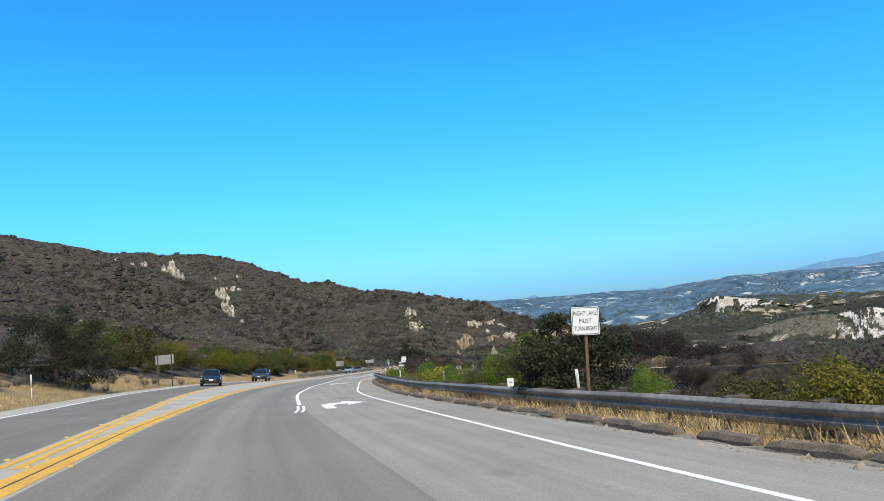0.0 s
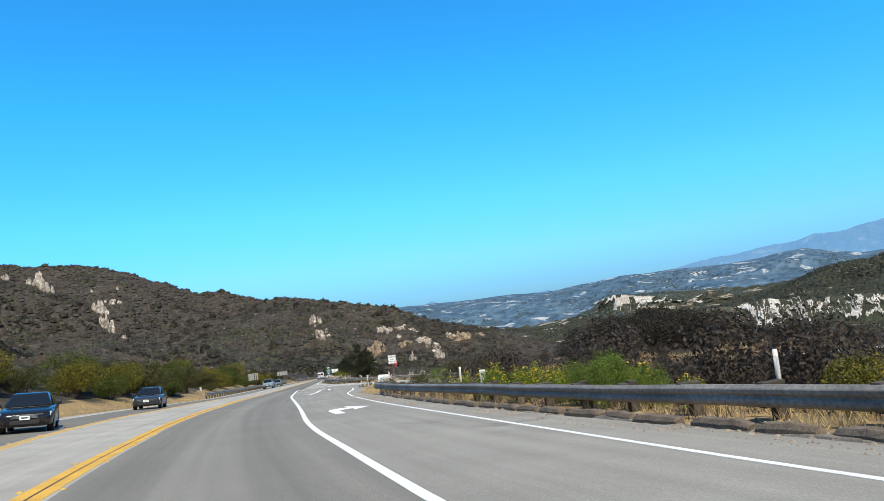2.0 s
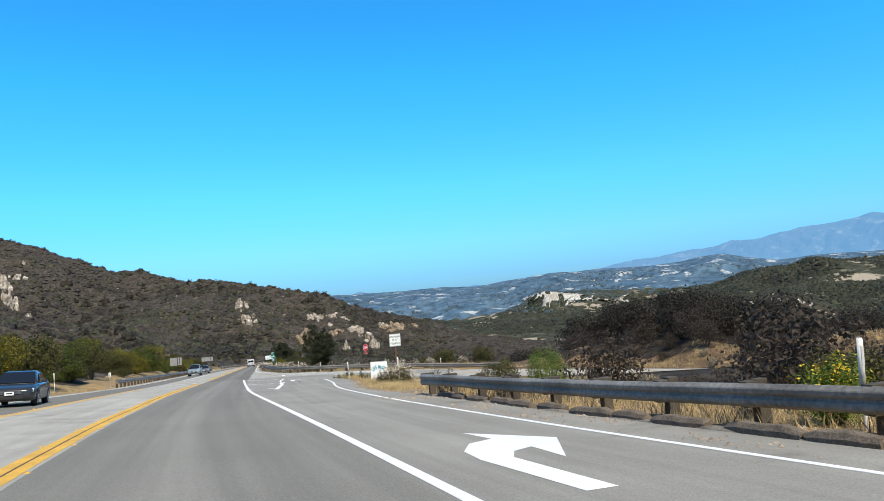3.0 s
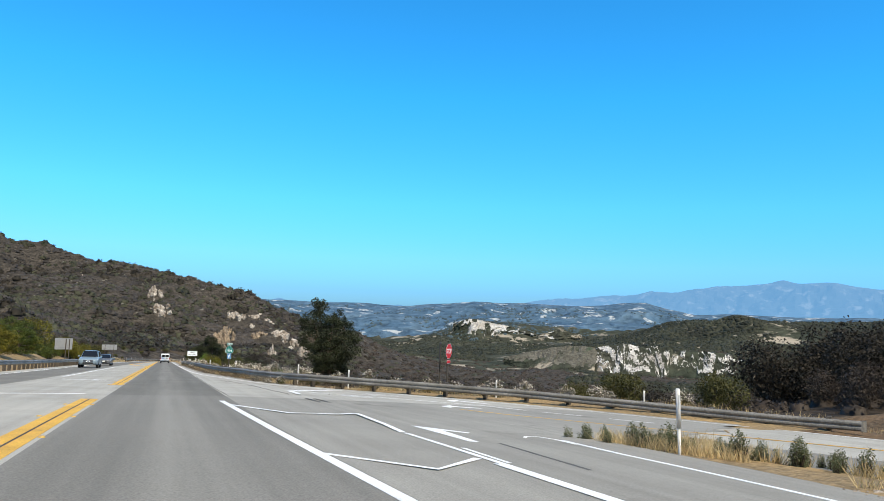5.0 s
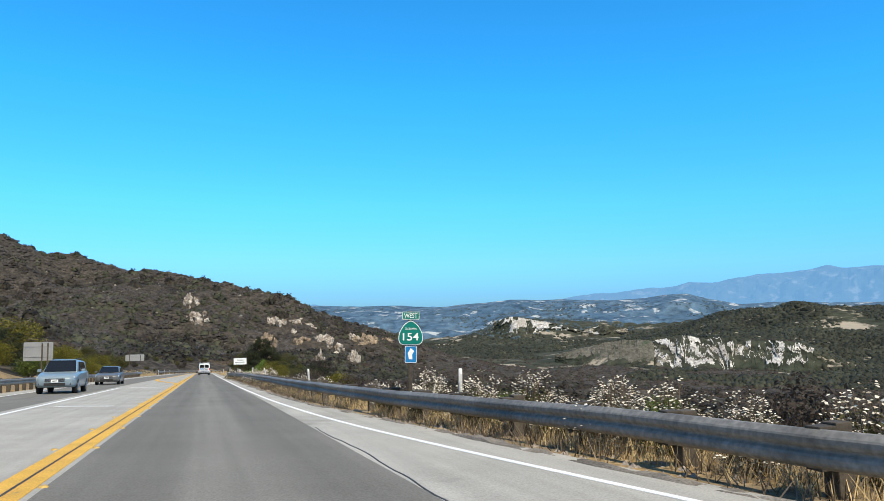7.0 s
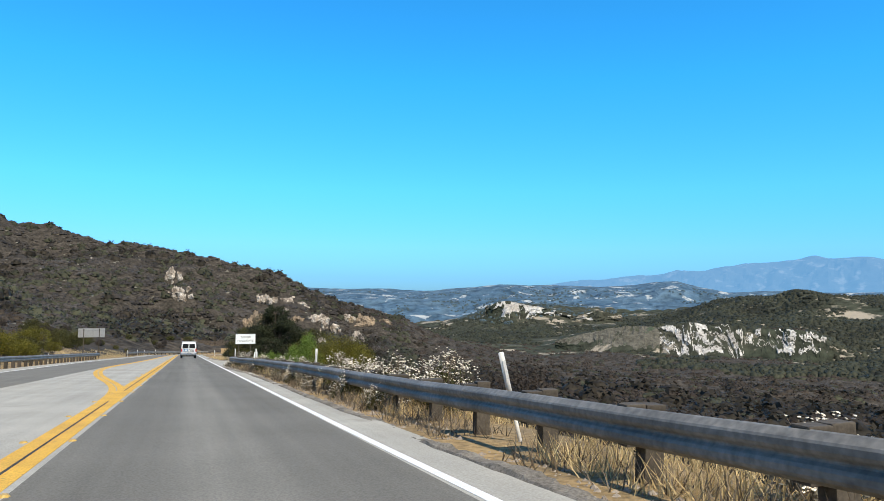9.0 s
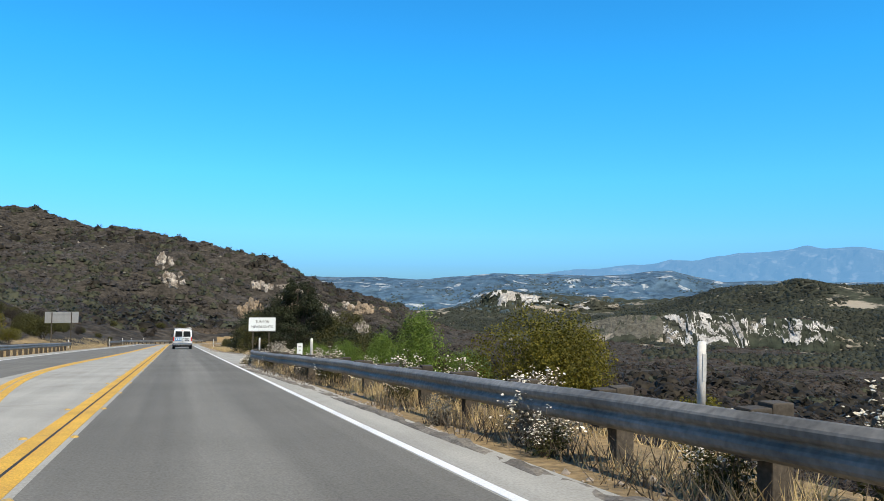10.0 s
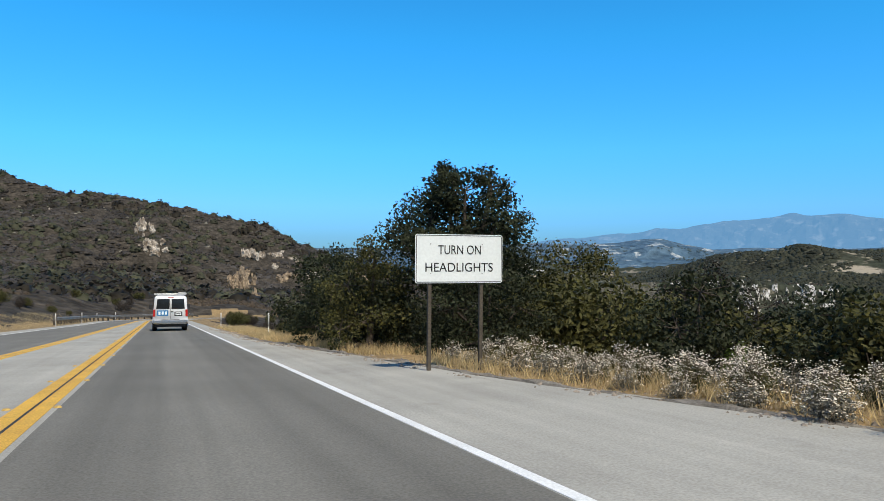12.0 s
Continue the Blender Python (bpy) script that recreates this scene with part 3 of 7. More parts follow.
idx = np.arange(nx * ny).reshape(ny, nx)
quads = np.stack([idx[:-1, :-1], idx[:-1, 1:], idx[1:, 1:], idx[1:, :-1]], -1).reshape(-1, 4)
ground_me = raw_mesh("ground", np.stack([gx, gy, ground_grid], -1).reshape(-1, 3), quads)
cxm, cym = (gx[:-1, :-1] + gx[1:, 1:]) / 2, (gy[:-1, :-1] + gy[1:, 1:]) / 2
yq = np.clip(cym, -230, 175)
off = np.maximum(pave_left(yq) - cxm, cxm - pave_right(yq)) + np.maximum(0, cym - 175)
fr = np.hypot(cxm - 2, cym)
faz = np.degrees(np.arctan2(cxm - 2, cym))
which = np.zeros(cxm.shape, np.int32)
which[(cxm > pave_right(yq)) & (cym < 160)] = 5
which[off < 5.5 - 3.0 * sstep(95, 115, cym) + 3 * fractal(cxm, cym, 9, 3, 2)] = 1
which[(fr > 640) & (faz > 9 + 8 * fractal(cxm, cym, 80, 3, 4)) & (cxm > 150)] = 2
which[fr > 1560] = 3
cut_off = cxm - side_out(np.clip(cym, -125, -70))
which[(cut_off > -2) & (cut_off < 6.5 + 4 * fractal(cxm, cym, 5, 3, 61)) & (cym > -91) & (cym < -62) & (fractal(cxm, cym, 4, 3, 62) > -0.22)] = 4
ground_me.polygons.foreach_set("material_index", which.ravel())
ground_me.polygons.foreach_set("use_smooth", np.ones(which.size, bool))
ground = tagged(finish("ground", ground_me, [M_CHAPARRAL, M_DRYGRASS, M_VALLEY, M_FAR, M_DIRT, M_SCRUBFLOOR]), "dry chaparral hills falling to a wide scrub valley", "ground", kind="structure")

# far mountain range, beyond the valley; its blue haze is added as emission
M_HAZE = bpy.data.materials.new("mountains_haze_glow")
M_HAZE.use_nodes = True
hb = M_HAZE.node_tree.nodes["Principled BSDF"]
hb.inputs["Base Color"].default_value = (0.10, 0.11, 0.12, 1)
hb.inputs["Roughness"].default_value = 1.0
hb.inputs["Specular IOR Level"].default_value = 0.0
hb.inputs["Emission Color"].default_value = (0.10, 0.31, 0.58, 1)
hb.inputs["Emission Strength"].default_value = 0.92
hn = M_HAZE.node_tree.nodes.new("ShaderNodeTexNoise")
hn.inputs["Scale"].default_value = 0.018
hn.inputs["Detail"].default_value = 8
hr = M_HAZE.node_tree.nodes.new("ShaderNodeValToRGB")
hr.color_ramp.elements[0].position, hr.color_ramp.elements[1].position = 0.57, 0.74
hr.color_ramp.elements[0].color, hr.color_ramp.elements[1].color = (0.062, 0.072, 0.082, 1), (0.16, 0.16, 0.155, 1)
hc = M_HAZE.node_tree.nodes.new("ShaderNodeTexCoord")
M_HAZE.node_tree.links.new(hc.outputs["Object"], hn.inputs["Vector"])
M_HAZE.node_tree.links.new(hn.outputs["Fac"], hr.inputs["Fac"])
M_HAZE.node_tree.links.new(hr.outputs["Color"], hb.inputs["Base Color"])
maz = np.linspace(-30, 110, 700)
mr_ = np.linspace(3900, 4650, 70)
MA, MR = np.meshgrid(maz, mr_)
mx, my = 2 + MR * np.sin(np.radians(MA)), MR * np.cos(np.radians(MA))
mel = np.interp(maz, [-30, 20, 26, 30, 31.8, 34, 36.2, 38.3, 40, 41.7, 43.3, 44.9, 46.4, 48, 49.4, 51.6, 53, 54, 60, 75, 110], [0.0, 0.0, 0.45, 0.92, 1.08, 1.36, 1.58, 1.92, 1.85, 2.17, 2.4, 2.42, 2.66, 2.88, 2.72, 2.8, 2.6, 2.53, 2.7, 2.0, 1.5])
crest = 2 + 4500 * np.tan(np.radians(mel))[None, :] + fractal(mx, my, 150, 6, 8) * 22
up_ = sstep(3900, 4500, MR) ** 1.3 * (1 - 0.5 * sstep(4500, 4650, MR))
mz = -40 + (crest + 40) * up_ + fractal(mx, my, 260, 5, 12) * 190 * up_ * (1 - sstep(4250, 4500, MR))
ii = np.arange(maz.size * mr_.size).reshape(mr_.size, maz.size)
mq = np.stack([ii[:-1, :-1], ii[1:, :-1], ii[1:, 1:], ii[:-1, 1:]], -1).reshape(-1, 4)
tagged(finish("backdrop", raw_mesh("backdrop", np.stack([mx, my, mz], -1).reshape(-1, 3), mq), M_HAZE), "mountain range beyond the valley, glowing blue for haze", "mountains", kind="structure")


# eroded cliffs across the valley
def cliff(label, az0, az1, r0, tops, bottoms, seed, gaps, rock, slope=1.5, ribs_=22, jag=4.0, lean=0.0, blotch=(3.1, 6.5, 1.6)):
    na, nr = 300, 60
    az = np.linspace(az0, az1, na)
    top = 2 + r0 * np.tan(np.radians(np.interp(az, *tops)))
    bot = 2 + r0 * np.tan(np.radians(np.interp(az, *bottoms)))
    brim = jag * fractal(az * 6.0, az * 0, 4.0, 5, seed + 31)
    u = np.linspace(0, 1, nr)[:, None]
    A = np.repeat(az[None, :], nr, 0)
    lean_ = A * r0 * 0.01745 + u * (top - bot) * (0.55 * np.sin(A * 1.7 + seed) + lean) + 9 * fractal(A * 4.0, u * 2.0, 1.0, 3, seed + 1)
    gully = 1 - np.abs(fractal(lean_, u * 30.0, 24.0, 4, seed)) * 2.4
    fine_ = fractal(A * r0 * 0.0061, u * 11.0, 2.0, 4, seed + 3)
    rf = r0 - 8 - (top - bot) * slope
    foot = np.minimum(bot, terrain_z(2 + rf * np.sin(np.radians(az)), rf * np.cos(np.radians(az))) - 1.5)
    Z = top + (foot - top) * u + fine_ * 0.6 + brim * (1 - u) ** 3
    Rr = r0 - 8 - u * (top - bot) * slope - (gully - 0.5) * ribs_ * (0.35 + 0.65 * np.sin(np.pi * np.clip(u + 0.15, 0, 1))) + fine_ * 1.5
    bot = bot + jag * 2.2 * fractal(az * 6.0, az * 0, 3.0, 4, seed + 21)
    X, Y = 2 + Rr * np.sin(np.radians(A)), Rr * np.cos(np.radians(A))
    i_ = np.arange(na * nr).reshape(nr, na)
    q = np.stack([i_[:-1, :-1], i_[1:, :-1], i_[1:, 1:], i_[:-1, 1:]], -1).reshape(-1, 4)
    mask = (fractal(lean_[1:, 1:] / (r0 * 0.01745) * blotch[0], np.repeat(u[1:], na - 1, 1) * blotch[1], blotch[2], 5, seed + 9) + 0.35 * (gully[1:, 1:] - 0.5)).ravel()
    me = raw_mesh("cliff", np.stack([X, Y, Z], -1).reshape(-1, 3), q)
    me.polygons.foreach_set("material_index", ((mask < gaps) | (Z[1:, 1:] < bot[1:] + 5 * fractal(A[1:, 1:] * 9.0, Z[1:, 1:] * 0.3, 4.0, 3, seed + 41)).ravel()).astype(np.int32))
    return tagged(finish("cliff", me, [rock, M_VALLEY]), label, "cliff", kind="structure")


cliff("white eroded cliff face across the valley", 23.5, 30.6, 1385, ([23.5, 24.4, 25.3, 26.8, 29.2, 30.6], [-1.1, -0.76, -0.62, -0.9, -1.28, -1.68]), ([23.5, 24.9, 26.8, 29.2, 30.6], [-1.36, -1.85, -1.97, -1.86, -1.82]), 5, -0.06, M_CLIFF, 2.0, 14, 2.5, 0.7, (3.4, 2.4, 1.5))
cliff("small white scars beside the eroded cliff", 30.7, 34.4, 1380, ([30.7, 31.6, 32.6, 33.4, 34.4], [-1.75, -1.5, -1.25, -1.4, -1.6]), ([30.7, 32.5, 34.4], [-1.95, -1.85, -1.75]), 8, 0.16, M_CLIFF, 2.0, 9, 2.0, 0.9)
cliff("pale streaked cliff face above the scrub slope", 36.3, 49.1, 735, ([36.3, 37.2, 38.2, 40, 43.2, 43.8, 47.4, 49.1], [-3.3, -2.65, -2.3, -2.08, -2.2, -2.4, -2.4, -2.9]), ([36.3, 38.7, 41.4, 44.5, 47.5, 49.1], [-3.9, -4.2, -4.25, -4.05, -3.95, -3.9]), 15, 0.06, M_CRAG, 1.9, 6, 2.5, -0.8, (6.5, 3.2, 1.3))
cliff("bare grey-tan hillside beside the cliff", 29.3, 37.4, 738, ([29.3, 31.5, 33.9, 36.3, 37.4], [-3.67, -3.1, -2.6, -2.38, -2.5]), ([29.3, 31.5, 33.9, 36.3, 37.4], [-3.8, -3.8, -3.85, -3.95, -3.95]), 25, -0.42, M_BARE, 2.6, 4, 1.5, 0.5)


# ---- road surface ----
def sheet(name, ys, columns, mats, label, lift=0.0, category="road", before=None):
    """A strip of pavement: columns are functions x(y); one material for each strip between two columns."""
    X = np.stack([c(ys) for c in columns], 1)
    Y = np.repeat(ys[:, None], X.shape[1], 1)
    Z = road_z(X, Y) + lift
    n_, m_ = X.shape
    i = np.arange(n_ * m_).reshape(n_, m_)
    q = np.stack([i[:-1, :-1], i[:-1, 1:], i[1:, 1:], i[1:, :-1]], -1).reshape(-1, 4)
    me = raw_mesh(name, np.stack([X, Y, Z], -1).reshape(-1, 3), q)
    lane = me.attributes.new("lane", "FLOAT_VECTOR", "POINT")
    lane.data.foreach_set("vector", np.stack([X - line_yellow_right(Y), Y, Y * 0], -1).astype(np.float32).ravel())
    limit, mats_before = before or (-1e9, mats)
    kinds = list(dict.fromkeys(mats + mats_before))
    rows_ = [[kinds.index(k) for k in (mats_before if y < limit else mats)] for y in ys[:-1]]
    me.polygons.foreach_set("material_index", np.array(rows_, np.int32).ravel())
    me.polygons.foreach_set("use_smooth", np.ones(len(q), bool))
    return tagged(finish(name, me, kinds), label, category, kind="structure")


def between(a, b, k):
    return lambda y: a(y) * (1 - k) + b(y) * k


def plus(a, d):
    return lambda y: a(y) + d


YS = np.concatenate([np.arange(-230, -90, 1.0), np.arange(-90, -40, 0.4), np.arange(-40, 176, 1.0)])
seam = curve((-230, 34), (-172, 18.0), (-152, 12.7), (-143, 10.7), (-133, 8.7), (-118, 6.7), (-98, 5.2), (-85, 4.05), (-70, 3.6), (-45, 3.6), (-20, 3.72), (200, 3.72))
road = sheet("road", YS, [pave_left, line_edge_left, plus(line_yellow_left, -0.25), plus(line_yellow_right, 0.28), between(line_yellow_right, seam, 0.5), seam, between(seam, pave_right, 0.34), between(seam, pave_right, 0.67), pave_right],
             [M_ASPHALT_PALE, M_ASPHALT, M_ASPHALT_PALE, M_ASPHALT, M_ASPHALT, M_ASPHALT_PALE, M_ASPHALT_PALE, M_ASPHALT_PALE],
             "two-lane asphalt highway with a darker driving lane, descending",
             before=(-60.5, [M_ASPHALT_PALE, M_ASPHALT, M_ASPHALT_PALE, M_ASPHALT_MID, M_ASPHALT_MID, M_ASPHALT_WORN, M_ASPHALT_WORN, M_ASPHALT_WORN]))
sheet("island_apron", np.arange(-76.5, -66.8, 0.25), [plus(pave_right, -0.1), plus(side_in, 0.1)], [M_ASPHALT_MID], "dark asphalt apron round the island's tip", -0.018)
tagged(sheet("side_road", np.arange(-101, -65.5, 0.5), [side_in, between(side_in, side_out, 0.5), side_out], [M_ASPHALT_PALE, M_ASPHALT_PALE], "pale asphalt side road dropping away from the highway", -0.012))


# ---- paint: thick strips a few millimetres above the asphalt ----
def stripe(name, f, y0, y1, width, material, label, parent, step=1.0, lift=0.004):
    ys = np.arange(y0, y1 + 1e-6, step)
    xs = f(ys)
    dx = np.gradient(xs, ys)
    nxm, nym = 1 / np.hypot(1, dx), -dx / np.hypot(1, dx)
    vs = []
    for s_, up in ((-0.5, -0.004), (-0.5, lift), (0.5, lift), (0.5, -0.004)):
        X, Y = xs + nxm * width * s_, ys + nym * width * s_
        vs.append(np.stack([X, Y, road_z(X, Y) + up], -1))
    V = np.stack(vs, 1)
    n_ = len(ys)
    i = np.arange(n_ * 4).reshape(n_, 4)
    q = np.concatenate([np.stack([i[:-1, k], i[:-1, k + 1], i[1:, k + 1], i[1:, k]], -1) for k in range(3)])
    return finish(name, raw_mesh(name, V.reshape(-1, 3), q), material, parent, label)


def patch(name, pts, material, parent, label="", lift=0.003):
    """A painted figure on the road, from its outline in plan."""
    bm = bmesh.new()
    f = bm.faces.new([bm.verts.new((x, y, float(road_z(x, y)) + lift)) for x, y in pts])
    f.normal_update()
    if f.normal.z < 0:
        f.normal_flip()
    r = bmesh.ops.extrude_face_region(bm, geom=[f])
    bmesh.ops.translate(bm, verts=[v for v in r["geom"] if isinstance(v, bmesh.types.BMVert)], vec=(0, 0, 0.0015))
    bmesh.ops.recalc_face_normals(bm, faces=bm.faces)
    bmesh.ops.triangulate(bm, faces=bm.faces)
    return part(name, bm, material, parent, label)


marks = thing("road_markings", Matrix(), "yellow double centre lines and white edge lines on asphalt", "road markings", kind="structure")
for d in (-0.112, 0.112):
    stripe("yellow_line", plus(line_yellow_right, d), -228, -62.8, 0.19, M_YELLOW, "yellow centre line", marks)
    stripe("yellow_line", plus(line_yellow_right, d), -52.5, 170, 0.19, M_YELLOW, "yellow centre line", marks)
    stripe("yellow_line", plus(line_yellow_left, d), -163, -66, 0.13, M_YELLOW, "yellow median line", marks)
gore = curve((4, 0.0), (9, 0.0), (12, -0.06), (14.5, -0.22), (17.9, -0.6), (23, -1.5), (29.7, -2.4), (36, -2.95), (42, -3.15), (50, -3.0), (60, -2.6), (77, -2.2), (105, -1.8), (140, -1.2), (200, -0.5))
for d in (-0.112, 0.112):
    stripe("yellow_line", plus(gore, d), 9.2, 170, 0.19, M_YELLOW, "yellow median line", marks, 0.6, 0.0055)
stripe("edge_line", line_edge_left, -228, 170, 0.11, M_WHITE_PAINT, "white edge line", marks)
stripe("edge_line", line_edge_right, -228, -71.6, 0.11, M_WHITE_PAINT, "white edge line", marks)
stripe("edge_line", line_edge_right, -51.4, 170, 0.11, M_WHITE_PAINT, "white edge line", marks)
for d in (-0.09, 0.09):
    stripe("lane_line", plus(line_lane, d), -151.5, -147, 0.09, M_WHITE_PAINT, "white turn-lane line", marks)
stripe("lane_line", line_lane, -147, -63.0, 0.15, M_WHITE_PAINT, "white turn-lane line", marks)
stripe("turn_pocket_line", curve((-60, -3.4), (30, -3.2)), -40, 3, 0.14, M_WHITE_PAINT, "white turn pocket line", marks)



# ---- guardrails ----
def height(x, y):
    return float(terrain_z(np.array([float(x)]), np.array([float(y)]))[0])


def resample(pts, step):
    pts = np.array(pts, float)
    s = np.concatenate([[0], np.cumsum(np.hypot(*np.diff(pts, axis=0).T))])
    t = np.arange(0, s[-1], step)
    return np.stack([np.interp(t, s, pts[:, 0]), np.interp(t, s, pts[:, 1])], 1)


POST_ME = None


def beam_mesh(path, zs, side, drop_end=0):
    """A W-profile beam swept along path; side: +1 where the road lies on the left of the way."""
    prof = [(-0.008, 0.166), (0.010, 0.160), (0.068, 0.116), (0.078, 0.098), (0.078, 0.058), (0.066, 0.034), (0.040, 0.012), (0.036, 0.0),
            (0.040, -0.012), (0.066, -0.034), (0.078, -0.058), (0.078, -0.098), (0.066, -0.122), (0.016, -0.154), (0.0, -0.160)]
    loop = [(d, z) for d, z in prof] + [(d - 0.006, z) for d, z in prof[::-1]]
    tan = np.gradient(path, axis=0)
    tan /= np.hypot(tan[:, 0], tan[:, 1])[:, None]
    out = np.stack([-tan[:, 1], tan[:, 0]], 1) * side
    V = np.stack([np.stack([path[:, 0] + out[:, 0] * d, path[:, 1] + out[:, 1] * d, zs + z], 1) for d, z in loop], 1)
    n_, m_ = V.shape[:2]
    i = np.arange(n_ * m_).reshape(n_, m_)
    j = np.roll(i, -1, axis=1)
    q = np.stack([i[:-1], j[:-1], j[1:], i[1:]], -1).reshape(-1, 4)
    return raw_mesh("beam", V.reshape(-1, 3), q), tan, out


def post_mesh():
    bm = bmesh.new()
    box(bm, -0.10, 0.10, -0.075, 0.075, -0.9, 0.195, 0.012)
    me = bpy.data.meshes.new("post")
    bm.to_mesh(me)
    bm.free()
    me.materials.append(M_POSTWOOD)
    bm = boxed(-0.10, 0.10, -0.075, 0.075, -0.18, 0.185, 0.012)
    mb = bpy.data.meshes.new("spacer_block")
    bm.to_mesh(mb)
    bm.free()
    mb.materials.append(M_POSTWOOD)
    bm = bmesh.new()
    rod(bm, (0, 0, 0), (0.012, 0, 0), 0.022, seg=8)
    mc = bpy.data.meshes.new("bolt")
    bm.to_mesh(mc)
    bm.free()
    mc.materials.append(M_STEEL)
    return me, mb, mc


def guardrail(pts, side, label, dip=0.0, rise=0.565, start_turn=False, end_turn=False):
    global POST_ME
    POST_ME = POST_ME or post_mesh()
    path = resample(pts, 0.9525)
    wob = np.array([0.007 * math.sin(i * 0.37) + 0.005 * math.sin(i * 1.1) for i in range(len(path))])
    zs = road_z(path[:, 0], path[:, 1]) + (rise(path[:, 1]) if callable(rise) else rise) + wob
    me, tan, out = beam_mesh(path, zs, side)
    rail = thing("guardrail", Matrix(), label, "guardrail", "roadside guardrails")
    finish("beam", me, M_RAIL, rail, "galvanised corrugated steel beam")
    for i in range(1, len(path), 2):
        a = math.atan2(out[i][1], out[i][0])
        x, y = path[i]
        jit = 0.02 * math.sin(i * 2.3)
        m = pose(x - out[i][0] * 0.10, y - out[i][1] * 0.10, zs[i], 0, 0, math.degrees(a))
        blk = new("spacer_block", POST_ME[1])
        blk.parent, blk.matrix_basis = rail, m
        m = pose(x - out[i][0] * 0.30, y - out[i][1] * 0.30, zs[i] + jit, 2 * math.sin(i), 1.5 * math.sin(i * 1.7), math.degrees(a))
        po = new("post", POST_ME[0])
        po.parent, po.matrix_basis = rail, m
        if i % 4 == 1:
            bo = new("bolt", POST_ME[2])
            bo.parent, bo.matrix_basis = rail, pose(x, y, zs[i], 0, 0, math.degrees(a))
    # flared end piece
    for flag, k, way in ((start_turn, 0, -1), (end_turn, len(path) - 1, 1)):
        if flag:
            bm = bmesh.new()
            x, y = path[k]
            for s in range(7):
                a0, a1 = s * 26, (s + 1) * 26
                def at(deg, r=0.13):
                    c, s_ = math.cos(radians(deg)), math.sin(radians(deg))
                    return Vector((x + tan[k][0] * way * r * s_ - out[k][0] * r * (1 - c) + out[k][0] * 0.04, y + tan[k][1] * way * r * s_ - out[k][1] * r * (1 - c) + out[k][1] * 0.04, 0))
                p, q = at(a0), at(a1)
                v = [bm.verts.new((p.x, p.y, zs[k] - 0.17)), bm.verts.new((q.x, q.y, zs[k] - 0.17)), bm.verts.new((q.x, q.y, zs[k] + 0.17)), bm.verts.new((p.x, p.y, zs[k] + 0.17))]
                bm.faces.new(v)
            bmesh.ops.remove_doubles(bm, verts=bm.verts, dist=0.001)
            bmesh.ops.solidify(bm, geom=bm.faces[:], thickness=0.006)
            part("end_shoe", bm, M_RAIL, rail, "curled steel end piece")
    return rail


ys_ = np.arange(-228, -96.5, 1.0)
guardrail(np.stack([rail_right(ys_), ys_], 1), 1, "weathered steel guardrail on wooden posts along the turn lane", end_turn=True, rise=lambda y: np.interp(y, [-165, -150, -140, -128, -115, -104, -97], [0.30, 0.32, 0.32, 0.38, 0.43, 0.43, 0.48]))
guardrail([(22.7, -67.1), (21.5, -65.2), (18.6, -60.2), (15.8, -56.3), (12.8, -53.2), (10.3, -50.4), (8.45, -48.0), (7.75, -45.9), (6.98, -43.3), (6.55, -41.2), (6.35, -37.1), (6.12, -34.5), (5.65, -29), (5.2, -20), (5.18, -5), (5.18, 20), (5.1, 27), (4.8, 33), (4.5, 38.5), (4.46, 42), (4.85, 45.6)], 1,
          "weathered steel guardrail curving round the junction down the highway", end_turn=True, rise=lambda y: np.interp(y, [-67, -65.2, -62.6, -60.2, -58, -56, -48, -42, -34, -25, -10, 5, 16, 28, 37, 45], [0.29, 0.26, 0.28, 0.33, 0.38, 0.41, 0.44, 0.41, 0.40, 0.44, 0.48, 0.49, 0.52, 0.50, 0.49, 0.49]), start_turn=True)
guardrail([(-8.6, -46), (-8.4, -30), (-8.4, 0), (-8.6, 40), (-8.6, 70), (-8.3, 88)], -1, "weathered steel guardrail beside the uphill lane", start_turn=True, end_turn=True)
ys_ = np.arange(118, 176, 1.5)
guardrail(np.stack([pave_left(ys_) - 0.9, ys_], 1), -1, "pale steel guardrail round the far bend", start_turn=True)


# low broken asphalt dike along the pavement's edge, under the rails
def dike(line, y0, y1, seed, label, high=0.03):
    ys = np.arange(y0, y1, 0.13)
    lump = fractal(ys, ys * 0 + seed, 1.3, 5, seed)
    tall = np.clip(high * (0.6 + 2.6 * lump), -0.02, 0.06)
    xs = line(ys) + 0.10 * fractal(ys, ys * 0 + seed, 2.7, 3, seed + 4)
    rows_ = []
    for dx, k, dz in ((-0.15, 0.0, -0.03), (-0.10, 0.7, 0.0), (-0.02, 1.0, 0.0), (0.06, 0.85, 0.0), (0.13, 0.1, -0.05), (0.18, 0.0, -0.2)):
        j = 0.045 * fractal(ys * 4, ys * 0 + dx * 31, 1.0, 3, seed + 8)
        X = xs + dx + j
        rows_.append(np.stack([X, ys, road_z(X, ys) + tall * k + dz + j * k], -1))
    V = np.stack(rows_, 1)
    n_, m_ = V.shape[:2]
    i = np.arange(n_ * m_).reshape(n_, m_)
    q = np.stack([i[:-1, :-1], i[:-1, 1:], i[1:, 1:], i[1:, :-1]], -1).reshape(-1, 4)
    return tagged(finish("asphalt_dike", raw_mesh("asphalt_dike", V.reshape(-1, 3), q), M_DIKE), label, "kerb", kind="structure")


